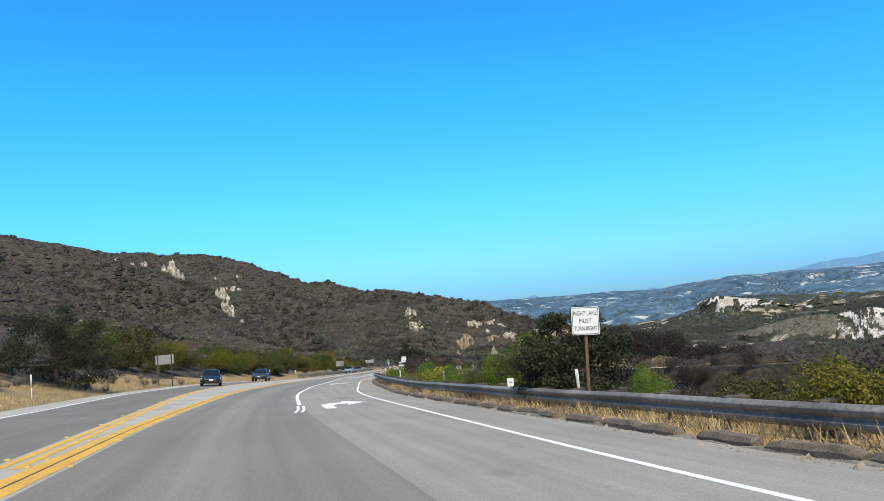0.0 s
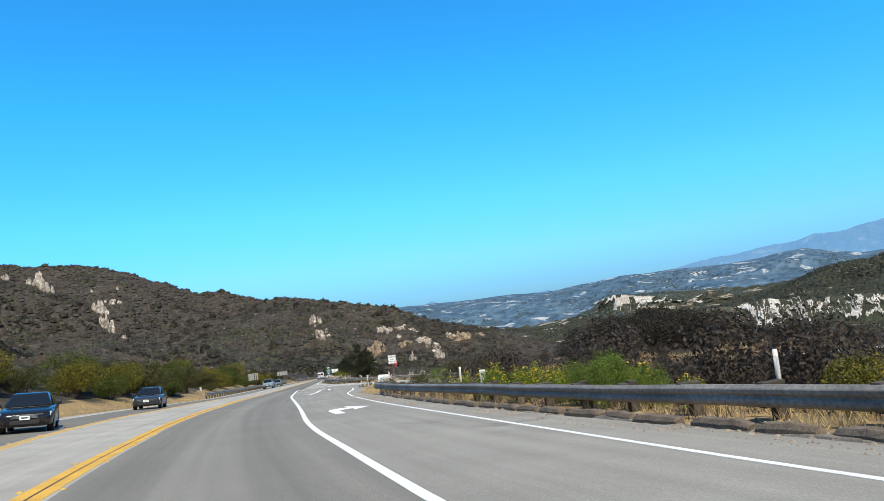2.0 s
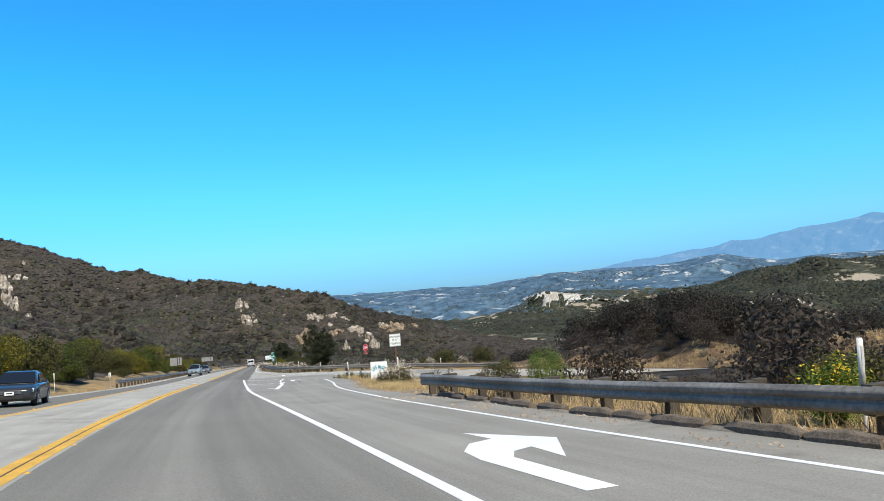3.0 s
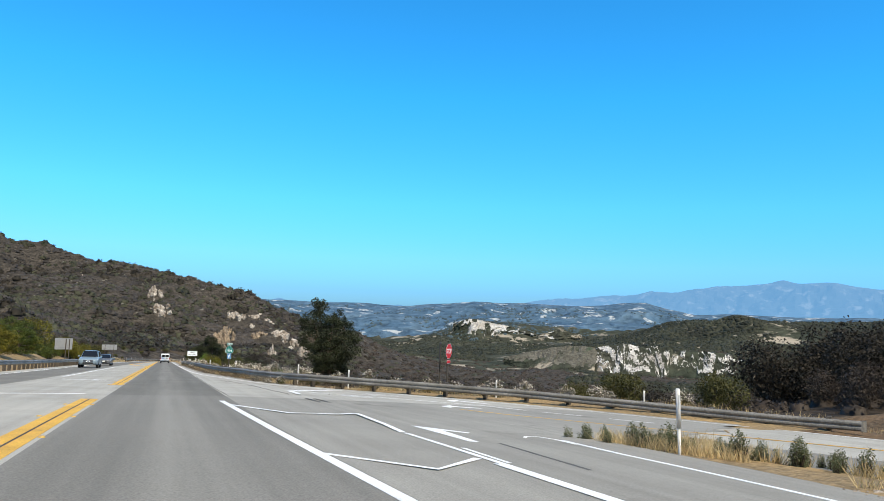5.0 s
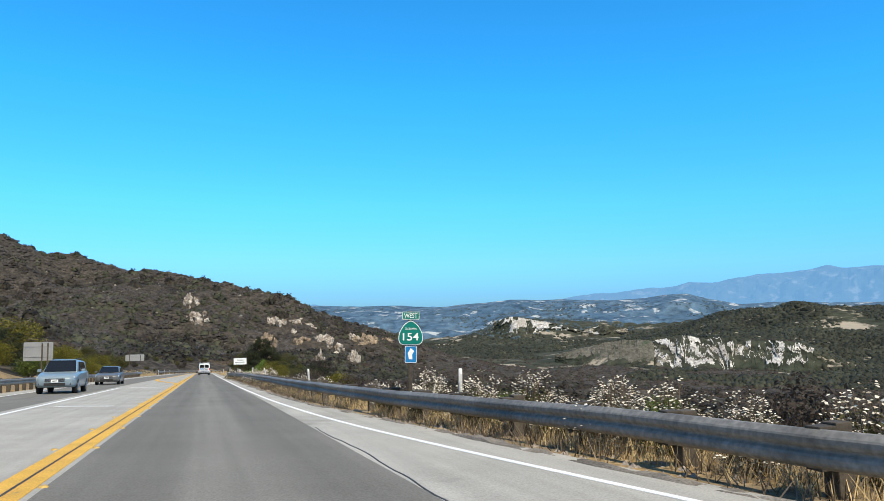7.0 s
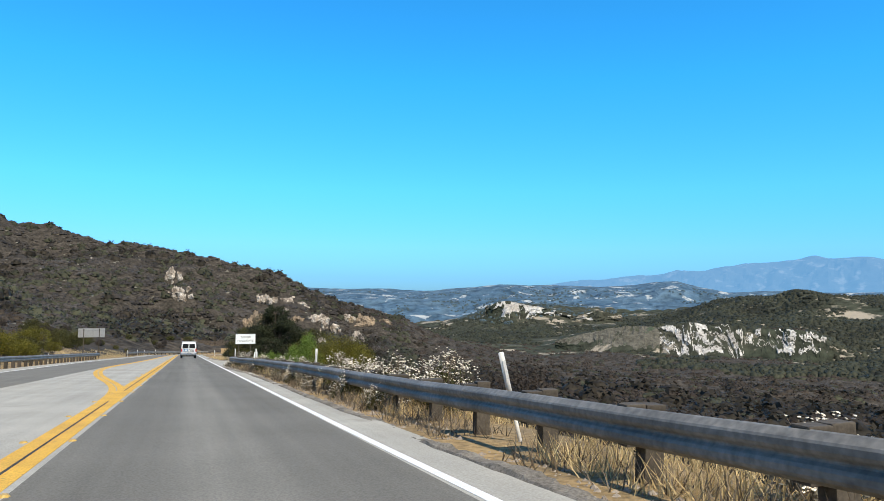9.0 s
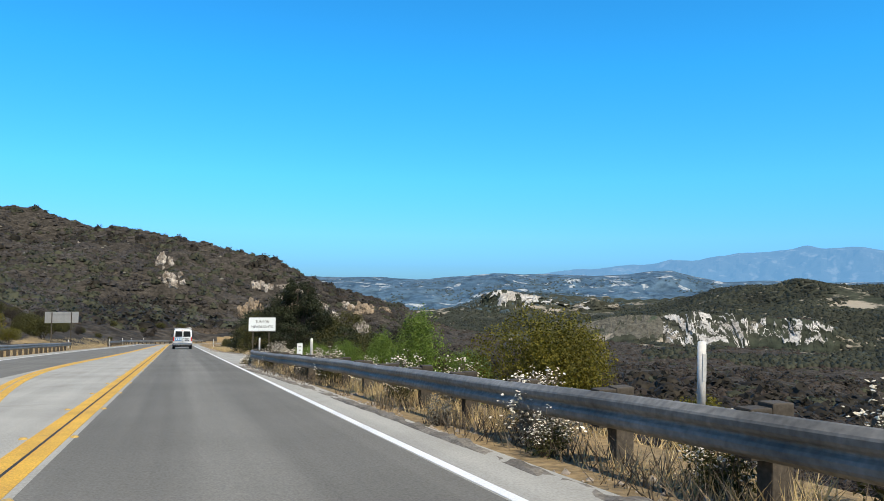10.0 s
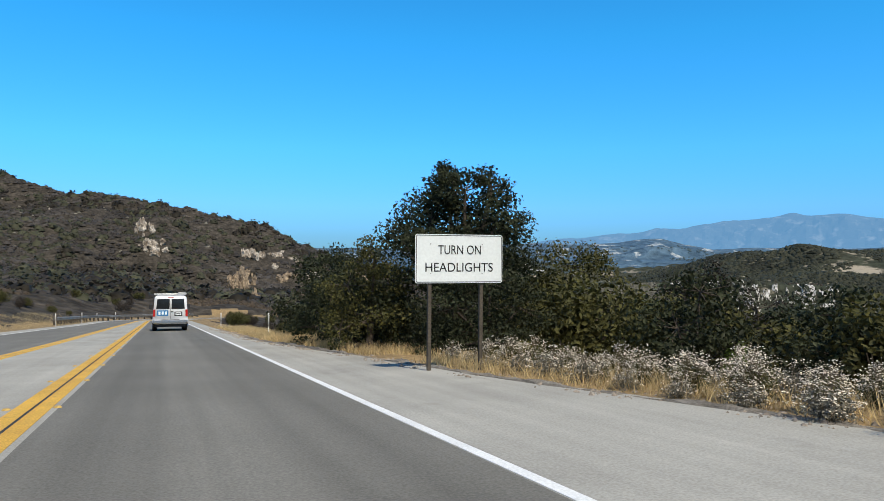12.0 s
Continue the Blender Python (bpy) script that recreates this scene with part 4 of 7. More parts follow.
M_DIKE = mat("old_dike_asphalt", (0.26, 0.235, 0.195), 0.95, vary=0.35, scale=2.5, fine=30, bump=0.8, dist=0.02, second=(0.14, 0.125, 0.105), spec=0.15)
first_dike = dike(plus(pave_right, 0.08), -180, -97, 3, "dark crumbling asphalt dike broken into long blocks under the guardrail")


def dike_block(length, seed):
    """A broken length of old dike: rounded on top, ragged at its ends."""
    rng = np.random.default_rng(seed)
    bm = bmesh.new()
    rings = []
    for k in range(6):
        u = k / 5 - 0.5
        end = 0.75 if k in (0, 5) else 1.0
        w, h = 0.125 * end * (0.9 + 0.2 * rng.random()), 0.125 * end * (0.85 + 0.3 * rng.random())
        rings.append([bm.verts.new((a * w, u * length + 0.02 * rng.normal(), b * h)) for a, b in ((-1, -0.6), (-0.95, 0.45), (-0.55, 0.95), (0.5, 1.0), (0.95, 0.4), (1, -0.6))])
    for p, q in zip(rings[:-1], rings[1:]):
        for i in range(6):
            j = (i + 1) % 6
            bm.faces.new((p[i], q[i], q[j], p[j]))
    bm.faces.new(rings[0])
    bm.faces.new(rings[-1][::-1])
    bmesh.ops.recalc_face_normals(bm, faces=bm.faces)
    me = bpy.data.meshes.new("block")
    bm.to_mesh(me)
    bm.free()
    me.materials.append(M_BLOCK)
    return me


M_BLOCK = mat("weathered_dike_block", (0.19, 0.155, 0.12), 0.95, vary=0.35, scale=3.0, fine=35, bump=0.8, dist=0.015, second=(0.115, 0.095, 0.075), spec=0.15)
block_me = [dike_block(l, 70 + i) for i, l in enumerate((1.15, 0.95, 1.3, 0.6))]
y, k = -179.0, 0
while y < -98:
    X = float(pave_right(y)) + 0.12 + 0.03 * math.sin(k * 2.7)
    slope = float(pave_right(y + 0.5) - pave_right(y - 0.5))
    blk = new("block", block_me[(k * 5 + k // 3) % 4])
    blk.parent = first_dike
    blk.matrix_basis = pose(X, y, float(road_z(X, y)) + 0.01, math.degrees(math.atan(float(road_z(X, y + 0.5) - road_z(X, y - 0.5)))), 4 * math.sin(k * 1.9), -math.degrees(math.atan(slope)) + 3 * math.sin(k * 3.1))
    y += (1.36, 1.2, 1.5, 1.0)[(k * 5 + k // 3) % 4] + 0.12 * math.sin(k * 4.3)
    k += 1

dike(curve((-49, 8.25), (-46.6, 7.58), (-44.5, 7.02), (-43.3, 6.56), (-41.6, 6.14), (-37.1, 5.75), (-34, 5.65), (-29, 5.2), (-20, 4.65), (2, 4.5), (20, 4.5), (28, 4.4), (34, 4.15), (39, 3.95), (46, 3.95)), -48.6, 41, 7, "dark crumbling asphalt dike under the guardrail")
dike(curve((44, 5.0), (46, 6.4), (48, 7.7), (51, 7.9), (55, 6.8), (60, 6.4), (66, 5.8), (75, 4.9), (95, 4.8)), 46, 78, 9, "low crumbling pavement edge by the dry grass", 0.03)


# ---- plan of the roadside pieces: metres in plan and height ----
SIGN_RL1 = (19.8, -155.8, 14.08, 0.62, 0.64, 2.4)
SIGN_RL2 = (11.8, -81.0, 8.18, 0.62, 0.68, 0.0)
BACK_SIGNS = [(-9.0, -106.0, 11.75, 12, 1.6, 0.85, (-0.6, 0.6)), (-9.7, 13.0, 1.65, 4, 1.9, 1.35, (0.25, 0.62)), (-9.9, 93.0, -4.05, 6, 3.1, 1.15, (-0.9, 0.9))]
# x, y, height of the top, turn, lean
MARKERS = [(19.66, -155.55, 12.98, 0, -2), (16.59, -141.46, 11.89, 0, 0), (13.92, -127.49, 10.88, 0, 0), (11.76, -112.12, 9.8, 0, 2), (10.05, -73.6, 6.58, 0, -3), (11.2, -84.5, 7.57, 0, 0),
           (8.31, -46.23, 4.56, 0, 0), (10.2, -49.5, 4.58, 0, 0), (15.7, -54.7, 4.66, 0, 0), (19.6, -60.1, 4.82, 0, 0), (6.40, -32.6, 3.58, 0, 0), (5.6, -18.0, 2.42, 0, -3),
           (5.63, 0.2, 1.05, 0, -14), (5.63, 15.4, -0.15, 0, 1), (5.2, 31.8, -1.45, 0, 0), (4.75, 41.9, -2.24, 0, 0), (6.4, 81.9, -5.65, 0, 0), (5.6, 101.0, -7.2, 0, 0),
           (-9.6, 58.0, -3.75, 180, 0), (-9.5, 60.6, -3.95, 180, 0), (-9.7, 97.0, -6.7, 180, 0), (-7.2, 117.0, -8.25, 180, 2), (-6.9, 136.0, -9.75, 180, 0), (-6.3, 148.0, -10.75, 180, -2), (-4.6, 158.0, -11.55, 180, 0), (1.9, 171.0, -12.6, 180, 0), (-4.7, -135.0, 12.85, 180, 0), (-10.0, -62.0, 6.9, 180, 0)]
BOX_MARKERS = [(18.55, -150.6, 12.35, 0), (12.07, -114.7, 9.86, 0), (5.62, 36.55, -2.02, 0), (-9.4, -45.5, 5.3, 180)]

OUTCROPS = [(-231.0, 504.0, 15.4, 16.4, 0), (-239.5, 500.1, 6.8, 7.6, 0), (-277.3, 549.4, 8.5, 7.0, 0), (-267.6, 497.0, 3.9, 4.8, 0), (-304.5, 545.4, 4.2, 2.9, 0), (-184.6, 495.0, 13.6, 16.3, 0), (-180.8, 520.3, 13.0, 6.8, 0), (-174.6, 477.4, 14.9, 12.6, 0), (-157.4, 457.8, 4.8, 3.6, 0), (-7.7, 458.7, 12.1, 8.4, 0), (-1.9, 403.6, 13.0, 6.7, 0), (-61.7, 533.3, 3.7, 2.9, 0), (-183.6, 547.8, 3.7, 2.9, 0), (-203.2, 538.0, 3.6, 2.9, 0), (49.6, 443.8, 15.6, 8.8, 0), (64.7, 455.1, 14.2, 3.6, 0), (71.5, 450.5, 9.4, 2.7, 0), (58.2, 432.0, 5.4, 2.6, 0), (36.9, 389.4, 16.2, 13.2, 1), (41.0, 407.0, 7.6, 4.9, 1), (78.4, 405.6, 19.9, 8.3, 0), (59.5, 403.1, 12.7, 4.9, 1), (115.3, 459.4, 19.6, 7.5, 1), (104.7, 462.4, 11.7, 3.7, 0), (65.7, 268.8, 6.2, 7.7, 0), (49.8, 260.6, 4.2, 6.8, 0), (27.8, 263.9, 3.5, 3.4, 1), (133.2, 471.7, 10.1, 2.9, 1)]
ARROWS = [(13.05, -150.0, 13.5), (7.45, -113.5, 6.5)]
PAINT_STROKES = [([(3.3, -64.5), (4.4, -67.4), (5.6, -67.4), (6.0, -67.0)], 0.14), ([(6.1, -66.95), (5.9, -69.9), (5.72, -71.6)], 0.13), ([(5.74, -71.75), (5.75, -73.7), (5.74, -75.6)], 0.11), ([(5.92, -73.8), (5.88, -75.4)], 0.08), ([(5.70, -75.5), (5.69, -78.3), (5.45, -81.4), (5.25, -84.6)], 0.20), ([(3.58, -74.4), (4.68, -76.0), (5.62, -75.0)], 0.12), ([(8.05, -71.75), (8.2, -71.5), (8.5, -71.45), (8.62, -71.9), (8.56, -72.7)], 0.08),
                 ([(3.7, -82.7), (4.15, -82.95)], 0.22), ([(4.86, -83.2), (5.3, -83.3)], 0.22), ([(6.36, -54.7), (8.62, -56.4), (10.28, -57.7), (12.6, -59.9), (13.4, -61.8)], 0.14), ([(6.5, -54.85), (6.4, -57.5)], 0.24), ([(6.62, -54.5), (8.66, -52.05), (9.5, -51.1)], 0.34),
                 ([(9.92, -53.69), (11.06, -55.01)], 0.09), ([(9.8, -54.24), (11.02, -55.81)], 0.09), ([(9.78, -54.66), (10.9, -55.39)], 0.09), ([(8.27, -56.67), (8.66, -57.33)], 0.09), ([(8.53, -56.5), (9.15, -57.58)], 0.11), ([(8.12, -57.0), (9.0, -58.1)], 0.10), ([(9.25, -55.3), (9.95, -55.85)], 0.10), ([(13.7, -62.4), (14.5, -63.6)], 0.12), ([(15.0, -64.4), (15.8, -65.6)], 0.12),
                 ([(-2.9, -61.1), (-0.4, -60.1)], 0.3), ([(-2.7, -19.9), (-1.0, -20.9)], 0.3), ([(-2.7, 4.2), (-1.0, 3.2)], 0.3)]
PAINT_BARS = [[(-2.8, -44.7), (-1.4, -45.5), (-1.4, -45.0), (-0.7, -45.8), (-1.4, -46.3), (-1.4, -45.8), (-2.8, -45.0)],
              [(6.42, -70.0), (6.72, -70.35), (7.2, -71.15), (7.12, -71.28), (6.76, -70.85), (6.62, -72.85), (6.46, -72.8), (6.44, -70.95)],
              [(12.4, -57.0), (13.1, -56.2), (13.0, -56.9), (13.7, -58.5), (13.5, -58.7), (12.8, -57.3), (12.3, -57.9)], [(10.3, -61.6), (11.0, -60.8), (10.95, -61.3), (11.8, -61.8), (11.6, -62.0), (10.8, -61.7), (10.4, -62.3)]]



# ---- roadside signs ----
def sign_posts(root, xs, z0, z1, material=M_RUST, r=0.035, square=True, y=0.03):
    for x in xs:
        if square:
            part("post", boxed(x - r, x + r, y, y + 2 * r, z0, z1, 0.006), material, root)
        else:
            part("post", rod(bmesh.new(), (x, y + r, z0), (x, y + r, z1), r, seg=10), material, root)


def frame_line(w, h, r, t):
    """A thin border, as a ring."""
    bm = bmesh.new()
    a, b = rounded(w, h, r), rounded(w - 2 * t, h - 2 * t, max(0.005, r - t))
    va = [bm.verts.new((x, -0.004, z)) for x, z in a]
    vb = [bm.verts.new((x, -0.004, z)) for x, z in b]
    for i in range(len(a)):
        j = (i + 1) % len(a)
        bm.faces.new((va[i], va[j], vb[j], vb[i]))
    bmesh.ops.recalc_face_normals(bm, faces=bm.faces)
    for f in bm.faces:
        f.normal_update()
        if f.normal.y > 0:
            f.normal_flip()
    return bm


def text_sign(x, y, z, yaw, w, h, lines, label, posts, ground_z, material=M_WHITE, ink=M_BLACK, tall=0.1, category="road sign", tilt=0, group="", post_mat=M_RUST):
    """A flat sign; z is its centre's height, lines are (text, height of the letters, width, offset)."""
    root = thing("road_sign", pose(x, y, ground_z, 0, tilt, yaw), label, category, group)
    zc = z - ground_z
    plate = part("panel", moved(prism(rounded(w, h, 0.04), 0.004), pose(0, 0, zc)), material, root)
    part("border", moved(frame_line(w - 0.03, h - 0.03, 0.035, 0.012), pose(0, 0, zc)), ink, plate)
    for text, th, tw, dz in lines:
        part("lettering", moved(lettering(text, th, tw, bold=0.0), pose(0, -0.004, zc + dz)), ink, plate)
    sign_posts(root, posts, -0.4, zc + h * 0.42, post_mat)
    for px in posts:
        for dz in (-h * 0.3, h * 0.3):
            part("bolt", moved(rod(bmesh.new(), (px, -0.006, zc + dz), (px, 0.0, zc + dz), 0.012), pose(0, 0, 0)), M_STEEL, plate)
    return root


# two lane-control signs on the turn lane
for (x, y, z, w, h, tilt) in (SIGN_RL1, SIGN_RL2):
    text_sign(x, y, z, -8, w, h, [("RIGHT LANE", h * 0.155, w * 0.84, h * 0.27), ("MUST", h * 0.155, w * 0.44, 0), ("TURN RIGHT", h * 0.155, w * 0.84, -h * 0.27)],
              "white rectangular lane sign with black lettering on a rusty post", [0.0], height(x, y), tilt=tilt, group="lane signs")
# headlights sign
text_sign(6.68, 58.6, -2.71, -3, 1.76, 0.92, [("TURN ON", 0.17, 0.86, 0.17), ("HEADLIGHTS", 0.17, 1.36, -0.16)],
          "wide white sign with black lettering on two dark posts", [-0.58, 0.46], height(6.7, 58.6), post_mat=M_POSTWOOD)


def back_sign(x, y, z, yaw, w, h, gz, posts):
    root = thing("road_sign", pose(x, y, gz, 0, 0, yaw), "bare aluminium back of a road sign on posts", "road sign", "signs seen from behind")
    zc = z - gz
    panel = part("panel", moved(prism(rounded(w, h, 0.05), 0.006), pose(0, 0, zc)), M_STEEL, root)
    for dz in (-0.28, 0.28):
        part("stiffener", boxed(-w * 0.46, w * 0.46, -0.04, 0.0, zc + dz * h - 0.02, zc + dz * h + 0.02), M_STEEL, panel)
    for px in posts:
        part("post", boxed(px - 0.05, px + 0.05, -0.11, -0.04, -0.4, zc + h * 0.45, 0.008), M_POSTWOOD, root)
    return root


for x, y, z, yaw, w, h, posts in BACK_SIGNS:
    back_sign(x, y, z, yaw, w, h, height(x, y), posts)


# route marker: WEST plate, route shield, small blue plate
def route_marker(x, y, zc):
    gz = height(x, y)
    root = thing("route_marker", pose(x, y, gz, 0, 0, -8), "green route shield with west plate on a wooden post", "road sign")
    z = zc - gz
    half = [(0.0, -0.27), (0.16, -0.27), (0.23, -0.255), (0.275, -0.215), (0.295, -0.15), (0.295, -0.07), (0.275, 0.02), (0.235, 0.11), (0.185, 0.185), (0.13, 0.24), (0.07, 0.285), (0.0, 0.31)]
    half = [(a * 0.88, b * 0.88) for a, b in half]
    out = half + [(-a, b) for a, b in half[-2:0:-1]]
    border = part("shield_border", moved(prism([(x_ * 1.06, z_ * 1.06) for x_, z_ in out], 0.004, 0.002), pose(0, 0, z)), M_WHITE, root)
    sh = part("shield", moved(prism(out, 0.004, -0.004), pose(0, 0, z)), M_GREEN, root)
    part("route_number", moved(lettering("154", 0.17, 0.36, bold=0.012), pose(0, -0.008, z - 0.07)), M_WHITE, sh)
    part("lettering", moved(lettering("CALIFORNIA", 0.045, 0.26, bold=0.0), pose(0, -0.008, z + 0.11)), M_WHITE, sh)
    wp = part("west_plate", moved(prism(rounded(0.40, 0.18, 0.02), 0.004), pose(0, 0, z + 0.40)), M_GREEN, root)
    part("border", moved(frame_line(0.39, 0.17, 0.02, 0.010), pose(0, 0, z + 0.40)), M_WHITE, wp)
    part("lettering", moved(lettering("WEST", 0.10, 0.30, bold=0.006), pose(0, -0.004, z + 0.40)), M_WHITE, wp)
    bp = part("blue_plate", moved(prism(rounded(0.27, 0.38, 0.02), 0.004), pose(0, 0, z - 0.46)), M_BLUE, root)
    part("border", moved(frame_line(0.26, 0.37, 0.02, 0.010), pose(0, 0, z - 0.46)), M_WHITE, bp)
    part("emblem", moved(prism([(-0.07, 0.02), (0.0, 0.13), (0.08, 0.06), (0.03, -0.02), (0.04, -0.12), (-0.04, -0.12)], 0.002, -0.004), pose(0, 0, z - 0.45)), M_WHITE, bp)
    part("post", boxed(-0.055, 0.045, 0.02, 0.11, -0.4, z + 0.5, 0.01), M_POSTWOOD, root)


route_marker(6.1, -30.2, 4.17)


# stop sign, facing the side road, with a bare pole beside it
def stop_sign(x, y, ztop):
    gz = height(x, y)
    root = thing("stop_sign", pose(x, y, gz, 0, 0, 45), "red octagonal stop sign on a steel post at the side road", "stop sign")
    z = ztop - gz - 0.36
    oct_ = [(0.38 * math.cos(radians(22.5 + 45 * i)), 0.38 * math.sin(radians(22.5 + 45 * i))) for i in range(8)]
    rim = part("rim", moved(prism(oct_, 0.004, 0.0), pose(0, 0, z)), M_WHITE, root)
    face = part("panel", moved(prism([(a * 0.95, b * 0.95) for a, b in oct_], 0.003, -0.004), pose(0, 0, z)), M_RED, root)
    part("lettering", moved(lettering("STOP", 0.23, 0.55), pose(0, -0.006, z)), M_WHITE, face)
    lower = part("lower_plate", moved(prism(rounded(0.42, 0.16, 0.02), 0.004, 0.0), pose(0, 0, z - 0.50)), M_RED, root)
    part("border", moved(frame_line(0.41, 0.15, 0.02, 0.012), pose(0, 0, z - 0.50)), M_WHITE, lower)
    sign_posts(root, [0.0], -0.4, z + 0.35, M_POSTWOOD, 0.03)


stop_sign(14.33, -52.26, 6.11)
pole = thing("sign_pole", pose(14.05, -51.85, height(14.05, -51.85)), "dark narrow sign seen edge-on atop a steel pole", "sign pole")
tall_ = 6.13 - height(14.05, -51.85)
part("post", rod(bmesh.new(), (0, 0, -0.4), (0, 0, tall_ - 0.05), 0.035), M_POSTWOOD, pole)
# shade on the panel's back is put into its black colour
part("panel", moved(prism(rounded(0.40, 0.85, 0.03), 0.012), Matrix.Translation((0, 0, tall_ - 0.43)) @ pose(0, 0, 0, 0, 0, 57)), M_BLACKPLASTIC, pole, "sign panel coloured black for its shaded back")


# hand-painted board
def live_music_board(x, y, zt):
    gz = height(x, y)
    root = thing("sandwich_board", pose(x, y, gz, 0, 0, -22), "white hand-painted folding board with blue lettering in dry grass", "sandwich board")
    h = zt - gz
    outl = [(-0.48, -0.05), (-0.47, h), (0.47, h - 0.02), (0.50, -0.05), (0.30, -0.05), (0.24, 0.16), (0.12, 0.24), (-0.10, 0.24), (-0.24, 0.14), (-0.30, -0.05)]
    front = part("front_panel", moved(prism(outl, 0.014), pose(0, 0, 0, -9)), M_WHITE, root)
    turquoise = mat("turquoise_paint", (0.01, 0.30, 0.42), 0.6, bump=0)
    wide = {"I": 0.045, " ": 0.07, "M": 0.125}
    run = sum(wide.get(ch, 0.092) for ch in "LIVE MUSIC")
    at = -run / 2
    for ch in "LIVE MUSIC":      # the words bow upwards over the cut-out
        w_ = wide.get(ch, 0.092)
        a_ = (at + w_ / 2) / 0.50
        at += w_
        if ch != " ":
            part("letter", moved(lettering(ch, 0.225, w_ * 0.88, bold=0.03), pose(0, -0.005, 0, -9) @ pose(0.50 * math.sin(a_) * 1.04, 0, h * 0.72 - 0.50 * (1 - math.cos(a_)), 0, 0, 0) @ Matrix.Rotation(a_, 4, "Y")), turquoise, front)
    part("back_panel", moved(prism(outl, 0.014), pose(0, 0.46, 0, 12)), M_WHITE, root)
    part("hinge", rod(bmesh.new(), (-0.4, 0.21, h - 0.02), (0.4, 0.21, h - 0.02), 0.012), M_STEEL, root)


live_music_board(11.05, -79.2, 6.93)


# ---- white marker posts behind the rails ----
def marker_post(h=1.15):
    root = thing("marker_post", Matrix(), "slim white plastic marker post, scuffed, with a grey reflector strip", "marker post", "white roadside marker posts")
    bm = bmesh.new()
    rod(bm, (0, 0, -0.3), (0, 0, h * 0.42), 0.026, 0.026, 14)
    rod(bm, (0, 0, h * 0.42), (0, 0, h - 0.012), 0.036, 0.036, 14)
    rod(bm, (0, 0, h - 0.012), (0, 0, h), 0.036, 0.028, 14)
    blade = part("tube", bm, M_MARKER, root)
    for p in blade.data.polygons:
        p.use_smooth = abs(p.normal.z) < 0.5
    part("reflector", boxed(-0.020, 0.020, -0.038, -0.030, h - 0.34, h - 0.10, 0.002), M_REFLECT, root, "grey reflector strip")
    return root


M_MARKER = mat("scuffed_white_plastic", (0.74, 0.73, 0.69), 0.6, vary=0.12, scale=3, fine=25, bump=0.05, dist=0.003, second=(0.60, 0.575, 0.52))
M_REFLECT = mat("reflector_sheet", (0.62, 0.62, 0.60), 0.4, vary=0.1, bump=0)


def box_marker():
    root = thing("mile_marker", Matrix(), "white mile marker panel with dark print on a short post", "mile marker", "mile markers")
    part("panel", moved(prism(rounded(0.20, 0.42, 0.015), 0.012), pose(0, -0.02, 0.92)), M_WHITE, root)
    part("print", boxed(-0.05, 0.05, -0.022, -0.02, 0.99, 1.03), M_STEEL, root)
    part("print", boxed(-0.03, 0.03, -0.022, -0.02, 0.85, 0.90), M_STEEL, root)
    part("post", boxed(-0.03, 0.03, -0.008, 0.03, -0.3, 1.05, 0.005), M_STEEL, root)
    return root


proto = None
for x, y, top, yaw, lean in MARKERS:
    if proto is None:
        proto = ob = marker_post()
        ob.matrix_basis = pose(x, y, top - 1.15, 0, lean, yaw)
    else:
        copy_thing(proto, pose(x, y, top - 1.15, 0, lean, yaw))
proto = None
for x, y, top, yaw in BOX_MARKERS:
    m = pose(x, y, top - 1.13, 0, 0, yaw)
    if proto is None:
        proto = box_marker()
        proto.matrix_basis = m
    else:
        copy_thing(proto, m)



# ---- vehicles ----
def car_paint(name, colour, rough=0.3):
    return mat(name, colour, rough, vary=0.04, scale=2, fine=60, bump=0.0, coat=0.25)


def loft(sections, close=True):
    """Skin over rings of equal point count, ends capped."""
    bm = bmesh.new()
    rings = [[bm.verts.new(p) for p in s] for s in sections]
    n = len(rings[0])
    for a, b in zip(rings[:-1], rings[1:]):
        for i in range(n):
            j = (i + 1) % n
            bm.faces.new((a[i], a[j], b[j], b[i]))
    bm.faces.new(rings[0][::-1])
    bm.faces.new(rings[-1])
    bmesh.ops.recalc_face_normals(bm, faces=bm.faces)
    for f in bm.faces:
        f.smooth = True
    return bm


def ring_at(y, half, z0, z1, round_=0.12, lean=0.0, n=5):
    """A rounded-rectangle section across the car at y; lean narrows its top."""
    pts = []
    r = min(round_, half * 0.9, (z1 - z0) * 0.49)
    for sx, sz, a0 in ((1, -1, 270), (1, 1, 0), (-1, 1, 90), (-1, -1, 180)):
        for i in range(n):
            a = radians(a0 + 90 * i / (n - 1))
            x = sx * (half - r) + r * math.cos(a)
            z = (z0 + r if sz < 0 else z1 - r) + r * math.sin(a)
            pts.append((x * (1 - lean * (z - z0) / max(0.01, z1 - z0)), y, z))
    return pts


